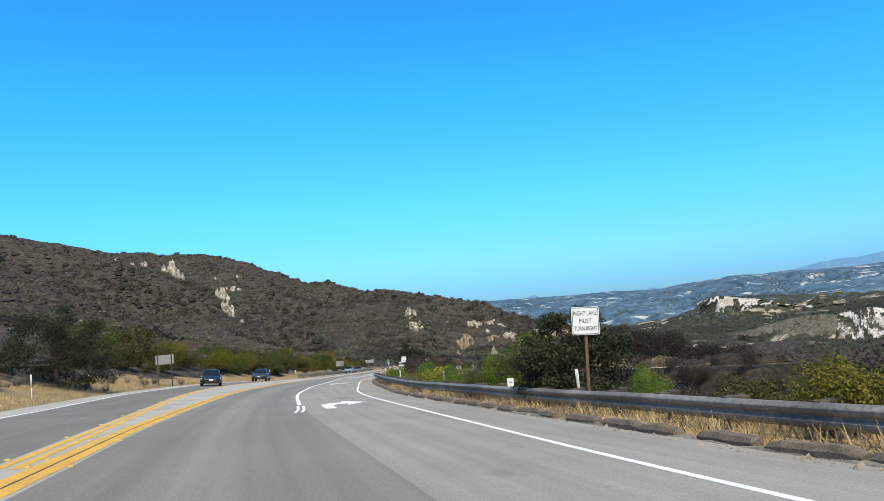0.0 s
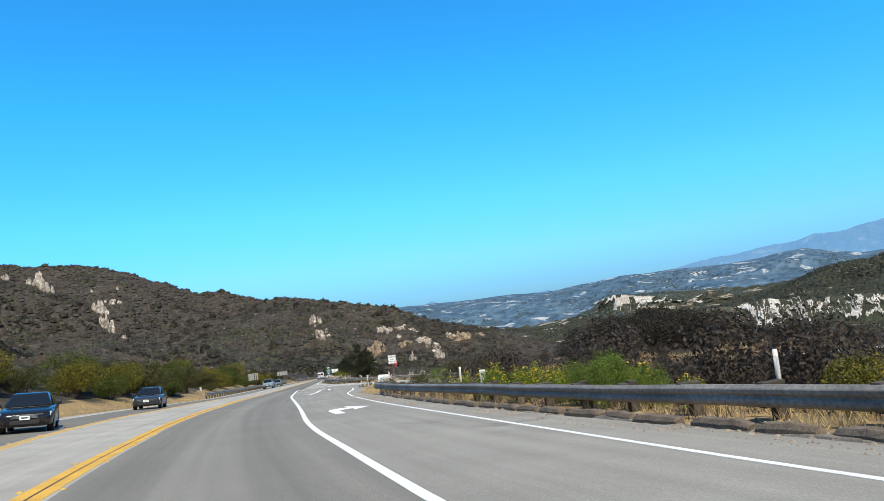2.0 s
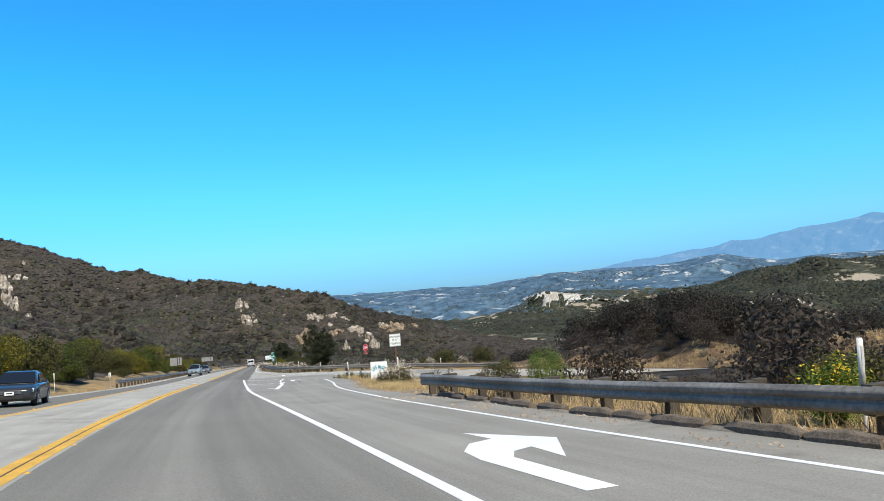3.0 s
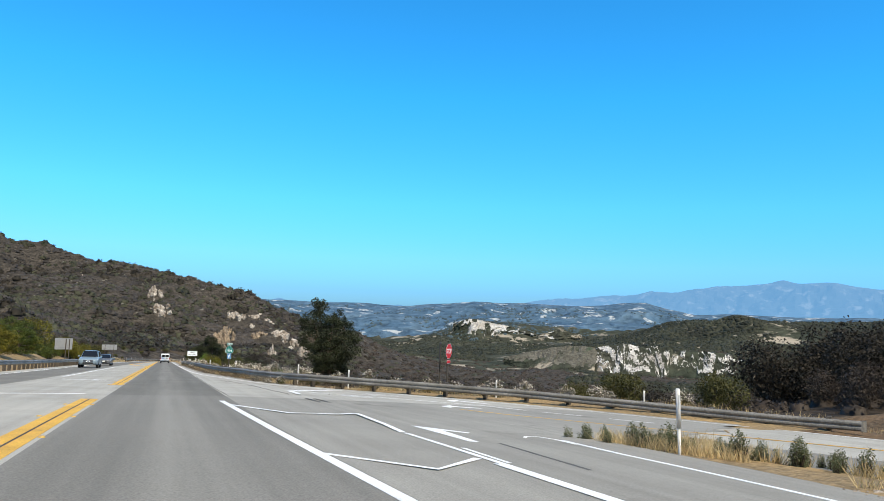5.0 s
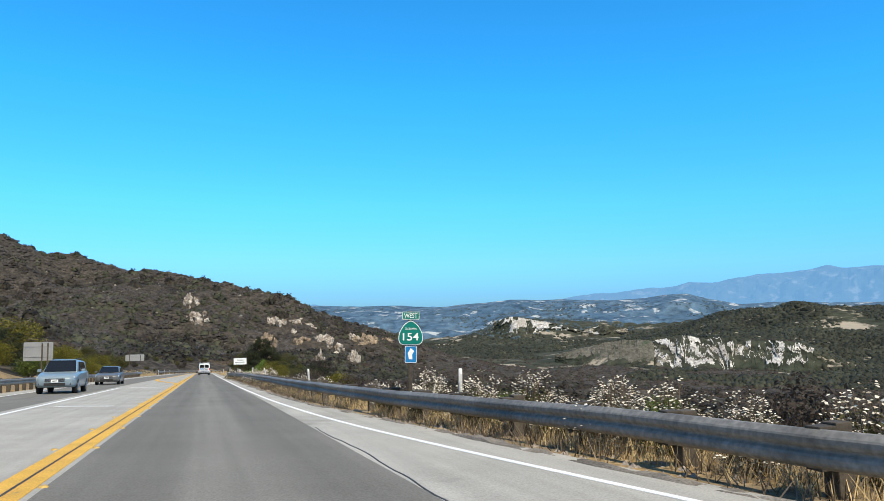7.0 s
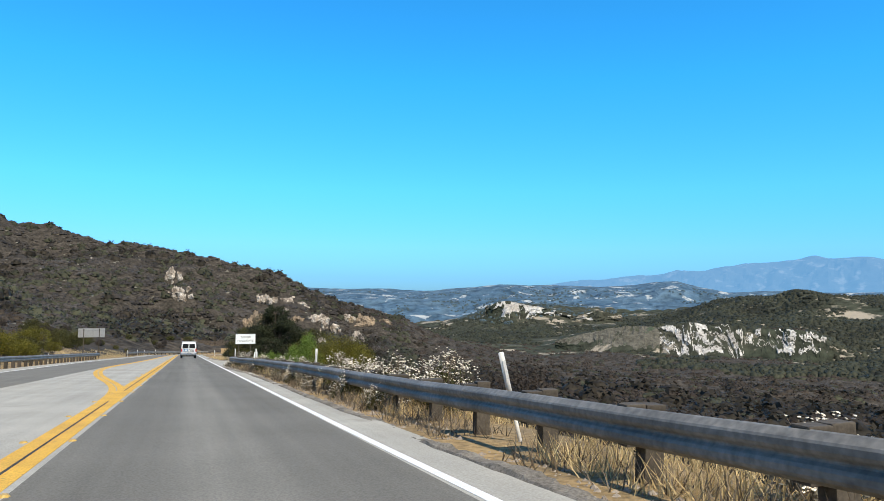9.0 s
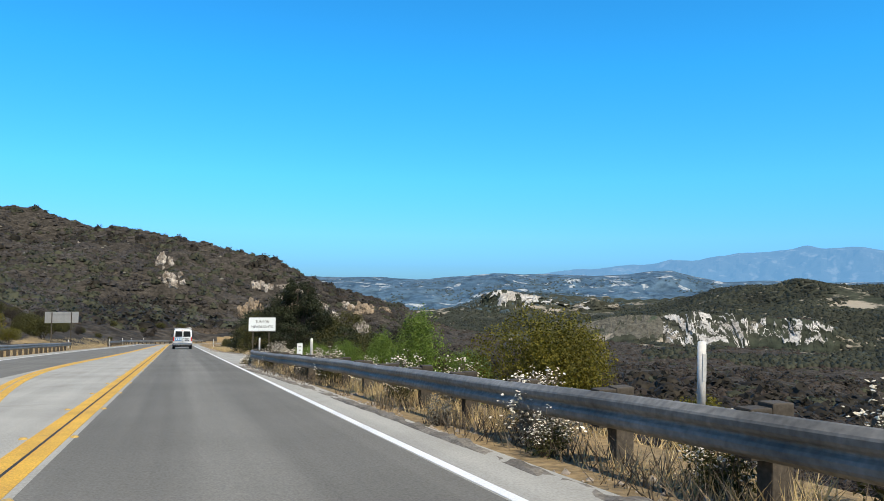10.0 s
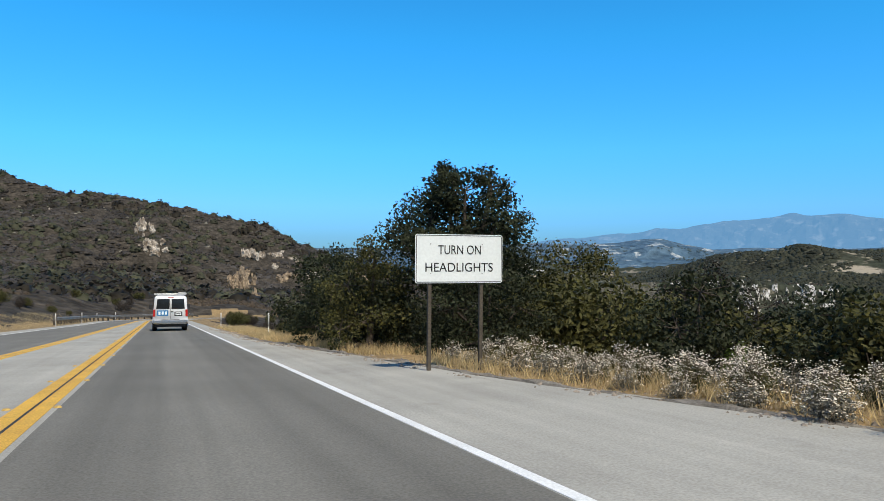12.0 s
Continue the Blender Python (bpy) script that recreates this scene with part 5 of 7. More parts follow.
def wheel(root, x, y, r=0.33, w=0.22):
    bm = bmesh.new()
    side = 1 if x > 0 else -1
    secs = []
    for dx, rr in ((-0.5, 0.70), (-0.5, 0.94), (-0.40, 1.0), (0.40, 1.0), (0.5, 0.94), (0.5, 0.70)):
        secs.append([(x + dx * w, y + r * rr * math.cos(radians(15 * k)), r + r * rr * math.sin(radians(15 * k))) for k in range(24)])
    w_ob = part("wheel", loft(secs), M_RUBBER, root)
    rim = bmesh.new()
    rod(rim, (x + side * w * 0.44, y, r), (x + side * w * 0.52, y, r), r * 0.66, r * 0.60, 20)
    for k in range(5):
        a = radians(72 * k)
        rod(rim, (x + side * w * 0.53, y, r), (x + side * w * 0.53, y + r * 0.55 * math.cos(a), r + r * 0.55 * math.sin(a)), 0.03, 0.035, 6)
    part("rim", rim, M_CHROME, w_ob)


def slab(name, pts, normal, thick, material, root, label=""):
    """A thin panel on a car's skin from its corners, lifted along the normal."""
    bm = bmesh.new()
    n = Vector(normal).normalized()
    a = [bm.verts.new(Vector(p)) for p in pts]
    b = [bm.verts.new(Vector(p) + n * thick) for p in pts]
    bm.faces.new(a[::-1])
    bm.faces.new(b)
    for i in range(len(pts)):
        j = (i + 1) % len(pts)
        bm.faces.new((a[i], a[j], b[j], b[i]))
    bmesh.ops.recalc_face_normals(bm, faces=bm.faces)
    return part(name, bm, material, root, label)


def ground_pose(x, y, yaw, up=0.0):
    """Stand a thing on the carriageway, tilted with its slope."""
    e = 0.5
    nrm = Vector((float(road_z(x - e, y) - road_z(x + e, y)), float(road_z(x, y - e) - road_z(x, y + e)), 2 * e)).normalized()
    q = Vector((0, 0, 1)).rotation_difference(nrm)
    return Matrix.Translation((x, y, float(road_z(x, y)) + up)) @ q.to_matrix().to_4x4() @ pose(0, 0, 0, 0, 0, yaw)


M_LAMP_RED = mat("red_lamp_glass", (0.45, 0.015, 0.012), 0.2, vary=0.05, bump=0, coat=0.5)
M_LAMP_CLEAR = mat("clear_lamp_glass", (0.75, 0.77, 0.80), 0.12, vary=0.05, bump=0, metal=0.4, coat=0.5)


def van(x, y, yaw):
    """A white full-size cargo van, its rear towards -y."""
    root = thing("cargo_van", ground_pose(x, y, yaw), "white cargo van with roof rack and blue door patch", "van")
    white = car_paint("van_white", (0.90, 0.93, 0.95), 0.3)
    L = 5.5
    secs = [ring_at(0.06, 0.96, 0.50, 2.02, 0.10, 0.13), ring_at(0.0, 0.985, 0.42, 2.06, 0.16, 0.13), ring_at(0.12, 1.0, 0.40, 2.09, 0.18, 0.12), ring_at(3.6, 1.0, 0.40, 2.10, 0.2, 0.12),
            ring_at(4.0, 1.0, 0.40, 2.02, 0.2, 0.14), ring_at(4.6, 0.98, 0.40, 1.36, 0.15, 0.05), ring_at(5.35, 0.93, 0.42, 1.18, 0.15, 0.05), ring_at(5.5, 0.85, 0.5, 1.0, 0.12, 0.05)]
    body = part("body", loft(secs[1:]), white, root)
    for s in (-1, 1):
        o = 0.02
        slab("rear_window", [(s * 0.07, -o, 1.33), (s * 0.76, -o, 1.33), (s * 0.71, -o, 1.85), (s * 0.07, -o, 1.85)], (0, -1, 0), 0.012, M_GLASS, root, "dark rear door window")
        slab("window_seal", [(s * 0.05, -o + 0.012, 1.30), (s * 0.79, -o + 0.012, 1.30), (s * 0.735, -o + 0.012, 1.885), (s * 0.05, -o + 0.012, 1.885)], (0, -1, 0), 0.008, M_BLACKPLASTIC, root)
        slab("tail_lamp", [(s * 0.84, -o, 0.86), (s * 0.965, -o, 0.86), (s * 0.945, -o, 1.26), (s * 0.83, -o, 1.26)], (0, -1, 0), 0.02, M_LAMP_RED, root, "tall red tail lamp")
        slab("side_window", [(s * 0.985, 3.0, 1.40), (s * 0.985, 3.95, 1.40), (s * 0.93, 3.8, 1.88), (s * 0.93, 3.0, 1.88)], (s, 0, 0), 0.012, M_GLASS, root)
        m_ = part("mirror", boxed(s * 1.12 - 0.10, s * 1.12 + 0.10, 3.80, 3.92, 1.30, 1.62, 0.03), M_BLACKPLASTIC, root)
        part("mirror_arm", rod(bmesh.new(), (s * 0.96, 3.86, 1.42), (s * 1.06, 3.86, 1.44), 0.02), M_BLACKPLASTIC, m_)
        part("roof_rack", rod(bmesh.new(), (s * 0.80, 0.2, 2.22), (s * 0.80, 3.4, 2.22), 0.022), M_STEEL, root)
        for yy in (0.9, 3.4):
            wheel(root, s * 0.86, yy + 0.15, 0.37, 0.24)
    part("door_seam", boxed(-0.008, 0.008, -0.013, 0.0, 0.70, 1.92), M_BLACKPLASTIC, root)
    part("door_handle", boxed(0.03, 0.16, -0.05, -0.01, 1.12, 1.17, 0.008), M_BLACKPLASTIC, root)
    part("rear_bumper", boxed(-0.96, 0.96, -0.16, 0.05, 0.46, 0.66, 0.03), M_CHROME, root)
    part("bumper_step", boxed(-0.5, 0.5, -0.17, -0.05, 0.655, 0.675), M_BLACKPLASTIC, root)
    part("underbody", boxed(-0.85, 0.85, 0.1, 5.2, 0.24, 0.46, 0.04), M_BLACKPLASTIC, root)
    plate = part("number_plate", boxed(0.28, 0.60, -0.03, -0.008, 0.93, 1.09, 0.006), M_WHITE, root)
    part("plate_print", boxed(0.33, 0.55, -0.034, -0.03, 0.985, 1.035), M_BLACK, plate)
    part("plate_surround", boxed(0.22, 0.66, -0.018, -0.004, 0.88, 1.14, 0.01), M_BLACKPLASTIC, root)
    # the firm's mark, as a plain blue patch with pale bars
    patch_ = part("door_patch", boxed(-0.74, -0.12, -0.022, -0.010, 0.90, 1.22, 0.008), mat("decal_blue", (0.03, 0.22, 0.52), 0.4, bump=0), root)
    for i in range(3):
        part("patch_bar", boxed(-0.66 + i * 0.18, -0.55 + i * 0.18, -0.026, -0.022, 0.96, 1.15), M_WHITE, patch_)
    part("brake_light", boxed(-0.16, 0.16, -0.01, 0.02, 1.965, 2.0, 0.006), M_LAMP_RED, root)
    for yy in (0.35, 1.8, 3.2):
        part("rack_bar", rod(bmesh.new(), (-0.92, yy, 2.20), (0.92, yy, 2.20), 0.025), M_STEEL, root)
    lad = part("ladder", rod(rod(bmesh.new(), (0.45, 0.1, 2.27), (0.45, 3.6, 2.27), 0.03), (0.80, 0.1, 2.27), (0.80, 3.6, 2.27), 0.03), M_STEEL, root)
    for k in range(10):
        part("rung", rod(bmesh.new(), (0.45, 0.3 + k * 0.33, 2.27), (0.80, 0.3 + k * 0.33, 2.27), 0.018), M_STEEL, lad)
    return root


def saloon(x, y, yaw, name, label, paint, tall=0.0, suv=False):
    """A car seen from the front; its nose towards -y."""
    root = thing(name, ground_pose(x, y, yaw), label, "car", "oncoming cars")
    h = 1.45 + tall
    belt = 0.93 + tall * 0.55
    low = 0.22 + tall * 0.3
    hw = 0.90 + tall * 0.06
    body = [ring_at(0.0, hw * 0.72, low + 0.12, belt * 0.70, 0.12), ring_at(0.10, hw * 0.88, low + 0.03, belt * 0.78, 0.16), ring_at(0.45, hw * 0.98, low, belt * 0.88, 0.16), ring_at(1.25, hw, low, belt * 0.99, 0.14),
            ring_at(2.6, hw, low, belt * 1.02, 0.12), ring_at(3.9, hw, low, belt * 1.06, 0.14), ring_at(4.5, hw * 0.95, low + 0.05, belt * 1.04, 0.16), ring_at(4.65, hw * 0.85, low + 0.15, belt * 0.98, 0.16)]
    b = part("body", loft(body), paint, root)
    back = 4.45 if suv else 4.0
    cab = [ring_at(1.20, hw * 0.86, belt * 0.92, belt * 0.98, 0.02), ring_at(1.55, hw * 0.88, belt * 0.92, belt + (h - belt) * 0.42, 0.08, 0.10), ring_at(2.05, hw * 0.90, belt * 0.92, h - 0.04, 0.14, 0.22), ring_at(2.5, hw * 0.90, belt * 0.92, h, 0.16, 0.22),
           ring_at(3.3, hw * 0.90, belt * 0.92, h - 0.03, 0.16, 0.22), ring_at(back - 0.15, hw * 0.88, belt * 0.92, (h - 0.08) if suv else belt + (h - belt) * 0.45, 0.10, 0.15), ring_at(back, hw * 0.86, belt * 0.92, belt * 1.0, 0.02)]
    part("cabin", loft(cab), paint, root)
    wz0, wz1 = belt * 0.985, h - 0.10
    y0, y1 = 1.20, 2.02
    sl = (wz1 - wz0)
    slab("windscreen", [(-hw * 0.80, y0 + 0.02, wz0 + 0.02), (hw * 0.80, y0 + 0.02, wz0 + 0.02), (hw * 0.66, y1 - 0.10, wz1 + 0.02), (-hw * 0.66, y1 - 0.10, wz1 + 0.02)], (0, -0.7, 0.75), 0.03, M_GLASS, root, "dark reflecting windscreen")
    for s in (-1, 1):
        slab("side_window", [(s * hw * 0.885, 1.75, belt + 0.02), (s * hw * 0.885, back - 0.55, belt + 0.02), (s * hw * 0.735, back - 0.75, h - 0.14), (s * hw * 0.735, 2.2, h - 0.14)], (s, 0, 0.3), 0.03, M_GLASS, root)
        slab("head_lamp", [(s * hw * 0.52, 0.06, belt * 0.60), (s * hw * 0.90, 0.16, belt * 0.62), (s * hw * 0.92, 0.28, belt * 0.78), (s * hw * 0.56, 0.13, belt * 0.74)], (s * 0.2, -1, 0.3), 0.035, M_LAMP_CLEAR, root, "clear head lamp")
        part("mirror", boxed(s * (hw + 0.10) - 0.09, s * (hw + 0.10) + 0.09, 1.60, 1.72, belt + 0.0, belt + 0.14, 0.03), paint, root)
        slab("fog_lamp", [(s * hw * 0.58, 0.03, low + 0.14), (s * hw * 0.78, 0.06, low + 0.14), (s * hw * 0.78, 0.06, low + 0.24), (s * hw * 0.58, 0.03, low + 0.24)], (0, -1, 0), 0.03, M_BLACKPLASTIC, root)
        for yy in (0.88, 3.62):
            wheel(root, s * (hw - 0.12), yy, 0.32 + tall * 0.12)
            slab("wheel_arch", [(s * (hw + 0.002), yy + 0.39 * math.cos(radians(a)), 0.30 + tall * 0.1 + 0.40 * math.sin(radians(a))) for a in range(0, 181, 20)], (s, 0, 0), 0.004, M_BLACKPLASTIC, root)
    grille = part("grille", boxed(-hw * 0.48, hw * 0.48, -0.03, 0.06, belt * 0.56, belt * 0.70, 0.02), M_BLACKPLASTIC, root)
    for k in range(3):
        part("grille_bar", boxed(-hw * 0.47, hw * 0.47, -0.04, -0.028, belt * (0.575 + 0.04 * k), belt * (0.59 + 0.04 * k)), M_CHROME, grille)
    part("lower_grille", boxed(-hw * 0.52, hw * 0.52, -0.01, 0.08, low + 0.10, low + 0.24, 0.02), M_BLACKPLASTIC, root)
    plate = part("number_plate", boxed(-0.16, 0.16, -0.055, -0.03, low + 0.26, low + 0.40), M_WHITE, root)
    part("plate_print", boxed(-0.11, 0.11, -0.058, -0.055, low + 0.31, low + 0.355), M_BLACK, plate)
    if suv:
        for s in (-1, 1):
            part("roof_rail", rod(bmesh.new(), (s * hw * 0.62, 2.2, h + 0.03), (s * hw * 0.62, 4.1, h + 0.02), 0.02), M_BLACKPLASTIC, root)
    return root


van(1.95, 90.8, 0)
black = car_paint("car_black", (0.012, 0.013, 0.016), 0.22)
saloon(-3.75, -109.5, 17, "saloon_car", "black saloon car coming uphill in the opposite lane", black)
saloon(-5.2, -87.5, 7, "saloon_car", "dark grey saloon car following in the opposite lane", car_paint("car_charcoal", (0.03, 0.033, 0.038), 0.25))
saloon(-5.2, -6.2, 0, "suv_car", "pale silver-blue sport utility car coming uphill beside the guardrail", car_paint("car_silver_blue", (0.21, 0.28, 0.33), 0.28), 0.27, True)
saloon(-5.4, 15.5, 0, "saloon_car", "silver grey saloon car further down the hill", car_paint("car_grey", (0.12, 0.125, 0.13), 0.3))



# ---- plants ----
def leaves(blobs, n, size, rng, up=0.35, aspect=0.55, hollow=0.55):
    """Leaf cards scattered in ellipsoids: blobs are (centre, radii, share). Returns verts and quads."""
    share = np.array([b[2] for b in blobs], float)
    pick = rng.choice(len(blobs), n, p=share / share.sum())
    c = np.array([b[0] for b in blobs], float)[pick]
    r = np.array([b[1] for b in blobs], float)[pick]
    d = rng.normal(size=(n, 3))
    d /= np.linalg.norm(d, axis=1)[:, None]
    rad = hollow + (1 - hollow) * rng.random(n) ** 0.7
    p = c + d * r * rad[:, None]
    nrm = d + rng.normal(size=(n, 3)) * 0.8 + np.array([0, 0, up])
    nrm /= np.linalg.norm(nrm, axis=1)[:, None]
    t = np.cross(nrm, rng.normal(size=(n, 3)))
    t /= np.linalg.norm(t, axis=1)[:, None]
    b = np.cross(nrm, t)
    s = size * (0.6 + 0.8 * rng.random(n))[:, None]
    V = np.stack([p - t * s, p - b * s * aspect + nrm * s * 0.1, p + t * s, p + b * s * aspect + nrm * s * 0.1], 1).reshape(-1, 3)
    return V, np.arange(n * 4).reshape(n, 4)


def blades(pts, hgt, width, rng, lean=0.35):
    """Thin upright blades, one triangle each, standing at pts."""
    n = len(pts)
    a = rng.random(n) * math.tau
    w = np.stack([np.cos(a), np.sin(a), np.zeros(n)], 1) * width
    top = pts + np.stack([rng.normal(size=n) * lean, rng.normal(size=n) * lean, np.ones(n)], 1) * (hgt * (0.5 + rng.random(n)))[:, None]
    V = np.stack([pts - w, pts + w, top], 1).reshape(-1, 3)
    return V, np.arange(n * 3).reshape(n, 3)


def stems(bm, base, tips, r0, r1):
    for t in tips:
        rod(bm, base, t, r0, r1, 5)
    return bm


def shrub(name, label, w, h, leaf, n, size, seed, bloom=None, nbloom=0, spiky=False, low=0.12):
    """A shrub of overlapping leafy boughs on several stems."""
    rng = np.random.default_rng(seed)
    root = thing(name, Matrix(), label, "bush", "roadside bushes")
    blobs, tips = [], []
    k = 9 if not spiky else 14
    for i in range(k):
        a, q = rng.random() * math.tau, math.sqrt(rng.random()) * 0.62
        x, y = math.cos(a) * q * w / 2, math.sin(a) * q * w / 2
        top = h * (1 - 0.55 * q * q) * (0.72 + 0.3 * rng.random())
        rz = top * (0.42 if not spiky else 0.48)
        z = max(top - rz, low * h + rz * 0.6)
        rx = w * (0.17 + 0.10 * rng.random()) * (0.6 if spiky else 1)
        blobs.append(((x, y, z), (rx, rx, rz), rx * rz))
        tips.append((x, y, z))
    st = bmesh.new()
    stems(st, (0, 0, -0.15), tips, 0.02 + 0.012 * h, 0.008)
    tagged(part("stem", st, M_BARK, root), kind="stuff")
    V, F = leaves(blobs, n, size, rng, aspect=0.3 if spiky else 0.55)
    finish("foliage", raw_mesh("foliage", V, F), leaf, root)
    if bloom:
        ups = [((c[0], c[1], c[2] + r[2] * 0.45), (r[0], r[1], r[2] * 0.62), s) for c, r, s in blobs]
        V, F = leaves(ups, nbloom, 0.028, rng, up=1.0, aspect=0.9, hollow=0.85)
        finish("blossom", raw_mesh("blossom", V, F), bloom, root, "yellow flowers")
    return root


def buckwheat(seed, w=1.0, h=0.9, heads=360):
    """A buckwheat clump: thin forking stalks, grey-green leaves low down, many small flat white flower heads."""
    rng = np.random.default_rng(seed)
    root = thing("buckwheat_bush", Matrix(), "wild buckwheat clump with flat white flower heads", "flowering bush", "white flowering clumps")
    k_ = heads // 5
    a = np.repeat(rng.random(k_) * math.tau, 5)
    q = np.repeat(np.sqrt(rng.random(k_)) * w / 2, 5)
    hh = np.repeat(h * (0.5 + 0.55 * rng.random(k_)), 5) * (1 - 0.4 * (q / (w / 2)) ** 2)
    heads = len(a)
    fork = np.stack([np.cos(a) * q * 0.9, np.sin(a) * q * 0.9, hh * 0.82], 1)
    tip = fork + np.stack([rng.normal(size=heads) * 0.055, rng.normal(size=heads) * 0.055, hh * (0.10 + 0.14 * rng.random(heads))], 1)
    base = fork * np.array([0.25, 0.25, 0])
    side = np.stack([-np.sin(a), np.cos(a), np.zeros(heads)], 1) * 0.0035
    V = np.concatenate([np.stack([base - side, base + side, fork + side, fork - side], 1)[::5], np.stack([fork - side * 0.7, fork + side * 0.7, tip + side * 0.5, tip - side * 0.5], 1)]).reshape(-1, 3)
    tagged(finish("stalk", raw_mesh("stalk", V, np.arange(len(V)).reshape(-1, 4)), L_WEED, root), kind="stuff")
    hv, hf = [], []
    for k in range(heads):
        r = 0.010 + 0.012 * rng.random()
        o = len(hv)
        n_ = Vector(rng.normal(size=3)) * 0.25 + Vector((0, 0, 1))
        n_.normalize()
        t_ = n_.orthogonal().normalized()
        b_ = n_.cross(t_)
        c = Vector(tip[k])
        hv.append(c + n_ * r * 0.4)
        for j in range(6):
            g = math.tau * j / 6
            f_ = r * (0.75 + 0.5 * rng.random())
            hv.append(c + t_ * math.cos(g) * f_ + b_ * math.sin(g) * f_)
        hv.append(c - n_ * r * 0.35)
        for j in range(6):
            hf.append((o, o + 1 + j, o + 1 + (j + 1) % 6))
            hf.append((o + 7, o + 1 + (j + 1) % 6, o + 1 + j))
    tagged(finish("blossom", raw_mesh("blossom", np.array([tuple(v) for v in hv]), np.array(hf)), L_BLOOM, root, "flat white flower heads"), kind="stuff")
    V, F = leaves([((0, 0, h * 0.26), (w * 0.44, w * 0.44, h * 0.30), 1.0), ((0.1 * w, 0, h * 0.45), (w * 0.36, w * 0.36, h * 0.32), 0.7)], 1100, 0.032, rng, hollow=0.2, aspect=0.4)
    finish("foliage", raw_mesh("foliage", V, F), (L_OLIVE, L_GREY, L_OLIVE)[seed % 3], root)
    return root


def place(proto, spots, rng):
    """Set the first of a kind down and copy it to the other spots: x, y, scale."""
    for i, (x, y, s) in enumerate(spots):
        if x > 8 and -178 < y < -97:      # behind the turn lane's guardrail
            x = max(x, float(rail_right(y)) + 0.75)
        if x < -8:      # the uphill bank: uneven in height and depth
            s *= 0.55 + 0.8 * float(rng.random())
            x -= 7.0 * float(rng.random()) ** 2
        m = pose(x, y, height(x, y) - 0.04, 0, 0, float(rng.random() * 360))
        ob = proto if i == 0 else copy_thing(proto, m)
        ob.matrix_basis = m @ Matrix.Diagonal((s, s, s, 1))


def oak(x, y, h, w, seed, label, n=6500, lobes=None, leaf=L_OAK, size=0.085, category="tree"):
    rng = np.random.default_rng(seed)
    gz = height(x, y) - 0.1
    root = thing("oak_tree" if category == "tree" else "oak_bush", pose(x, y, gz), label, category, "roadside oaks")
    blobs = []
    bm = bmesh.new()
    rod(bm, (0, 0, -0.3), (0.1 * w * 0.2, 0, h * 0.30), 0.035 * h, 0.025 * h, 10)
    for cx, cz, rx, rz in lobes:
        c = Vector((cx * w, (rng.random() - 0.5) * w * 0.35, cz * h))
        rod(bm, (0.02 * w, 0, h * 0.26), c, 0.018 * h, 0.006 * h, 7)
        for k in range(12):
            d = Vector(rng.normal(size=3)).normalized()
            p = c + Vector((d.x * rx * w * 0.75, d.y * rx * w * 0.75, d.z * rz * h * 0.75))
            blobs.append((tuple(p), (rx * w * 0.5, rx * w * 0.5, rz * h * 0.42), rx * rz))
            rod(bm, c, p, 0.0035 * h, 0.0015 * h, 5)
    part("trunk", bm, M_BARK, root, "dark branching trunk")
    V, F = leaves(blobs, n, size, rng, hollow=0.2)
    finish("crown", raw_mesh("crown", V, F), leaf, root)
    return root


def rail2_x(y):
    return np.interp(y, [-52, -50, -46.8, -42, -36, -29, -20, -5, 2, 20, 27, 33, 38.5, 43.6, 48, 60, 75, 95], [11.8, 10.0, 8.0, 6.7, 6.1, 5.55, 5.02, 4.95, 4.95, 4.95, 4.9, 4.6, 4.35, 4.5, 5.1, 6.6, 5.7, 5.4])


prng = np.random.default_rng(5)
oak(10.9, -41.7, 5.9, 3.75, 3, "dark green coast oak behind the guardrail", 27000,
    [(-0.15, 0.40, 0.26, 0.13), (0.12, 0.30, 0.26, 0.13), (-0.10, 0.22, 0.22, 0.12), (0.02, 0.70, 0.16, 0.11), (-0.18, 0.85, 0.17, 0.11), (-0.27, 0.71, 0.20, 0.12), (0.15, 0.75, 0.11, 0.10), (0.24, 0.64, 0.17, 0.11), (-0.32, 0.55, 0.20, 0.11), (-0.05, 0.58, 0.28, 0.14), (0.24, 0.48, 0.24, 0.14), (0.03, 0.38, 0.28, 0.14), (0.05, 0.25, 0.20, 0.12)], size=0.05)
oak(10.2, 66.8, 6.7, 6.4, 8, "large dark oak behind the headlights sign", 40000,
    [(0.0, 0.84, 0.16, 0.13), (-0.12, 0.70, 0.22, 0.15), (0.14, 0.70, 0.20, 0.15), (-0.25, 0.52, 0.24, 0.18), (0.27, 0.50, 0.24, 0.18), (0.0, 0.50, 0.30, 0.20), (-0.40, 0.30, 0.20, 0.20), (0.42, 0.28, 0.20, 0.20), (0.0, 0.25, 0.40, 0.22), (0.05, 0.66, 0.26, 0.18), (-0.05, 0.9, 0.10, 0.09), (0.12, 0.86, 0.1, 0.1)], size=0.06)
DENSE = [(0.0, 0.78, 0.26, 0.18), (-0.2, 0.55, 0.28, 0.22), (0.22, 0.55, 0.28, 0.2), (0.0, 0.32, 0.42, 0.24), (-0.3, 0.2, 0.2, 0.16), (0.3, 0.2, 0.2, 0.16)]
oak(7.6, 70.0, 3.9, 4.4, 81, "dense dark oak bush behind the headlights sign", 9000, DENSE, size=0.055)
oak(13.2, 69.5, 5.6, 4.6, 82, "dense dark oak bush behind the headlights sign", 15000, DENSE, size=0.055)
oak(9.6, 63.6, 3.1, 4.2, 83, "low dark oak bush behind the headlights sign", 8000, DENSE, size=0.05)
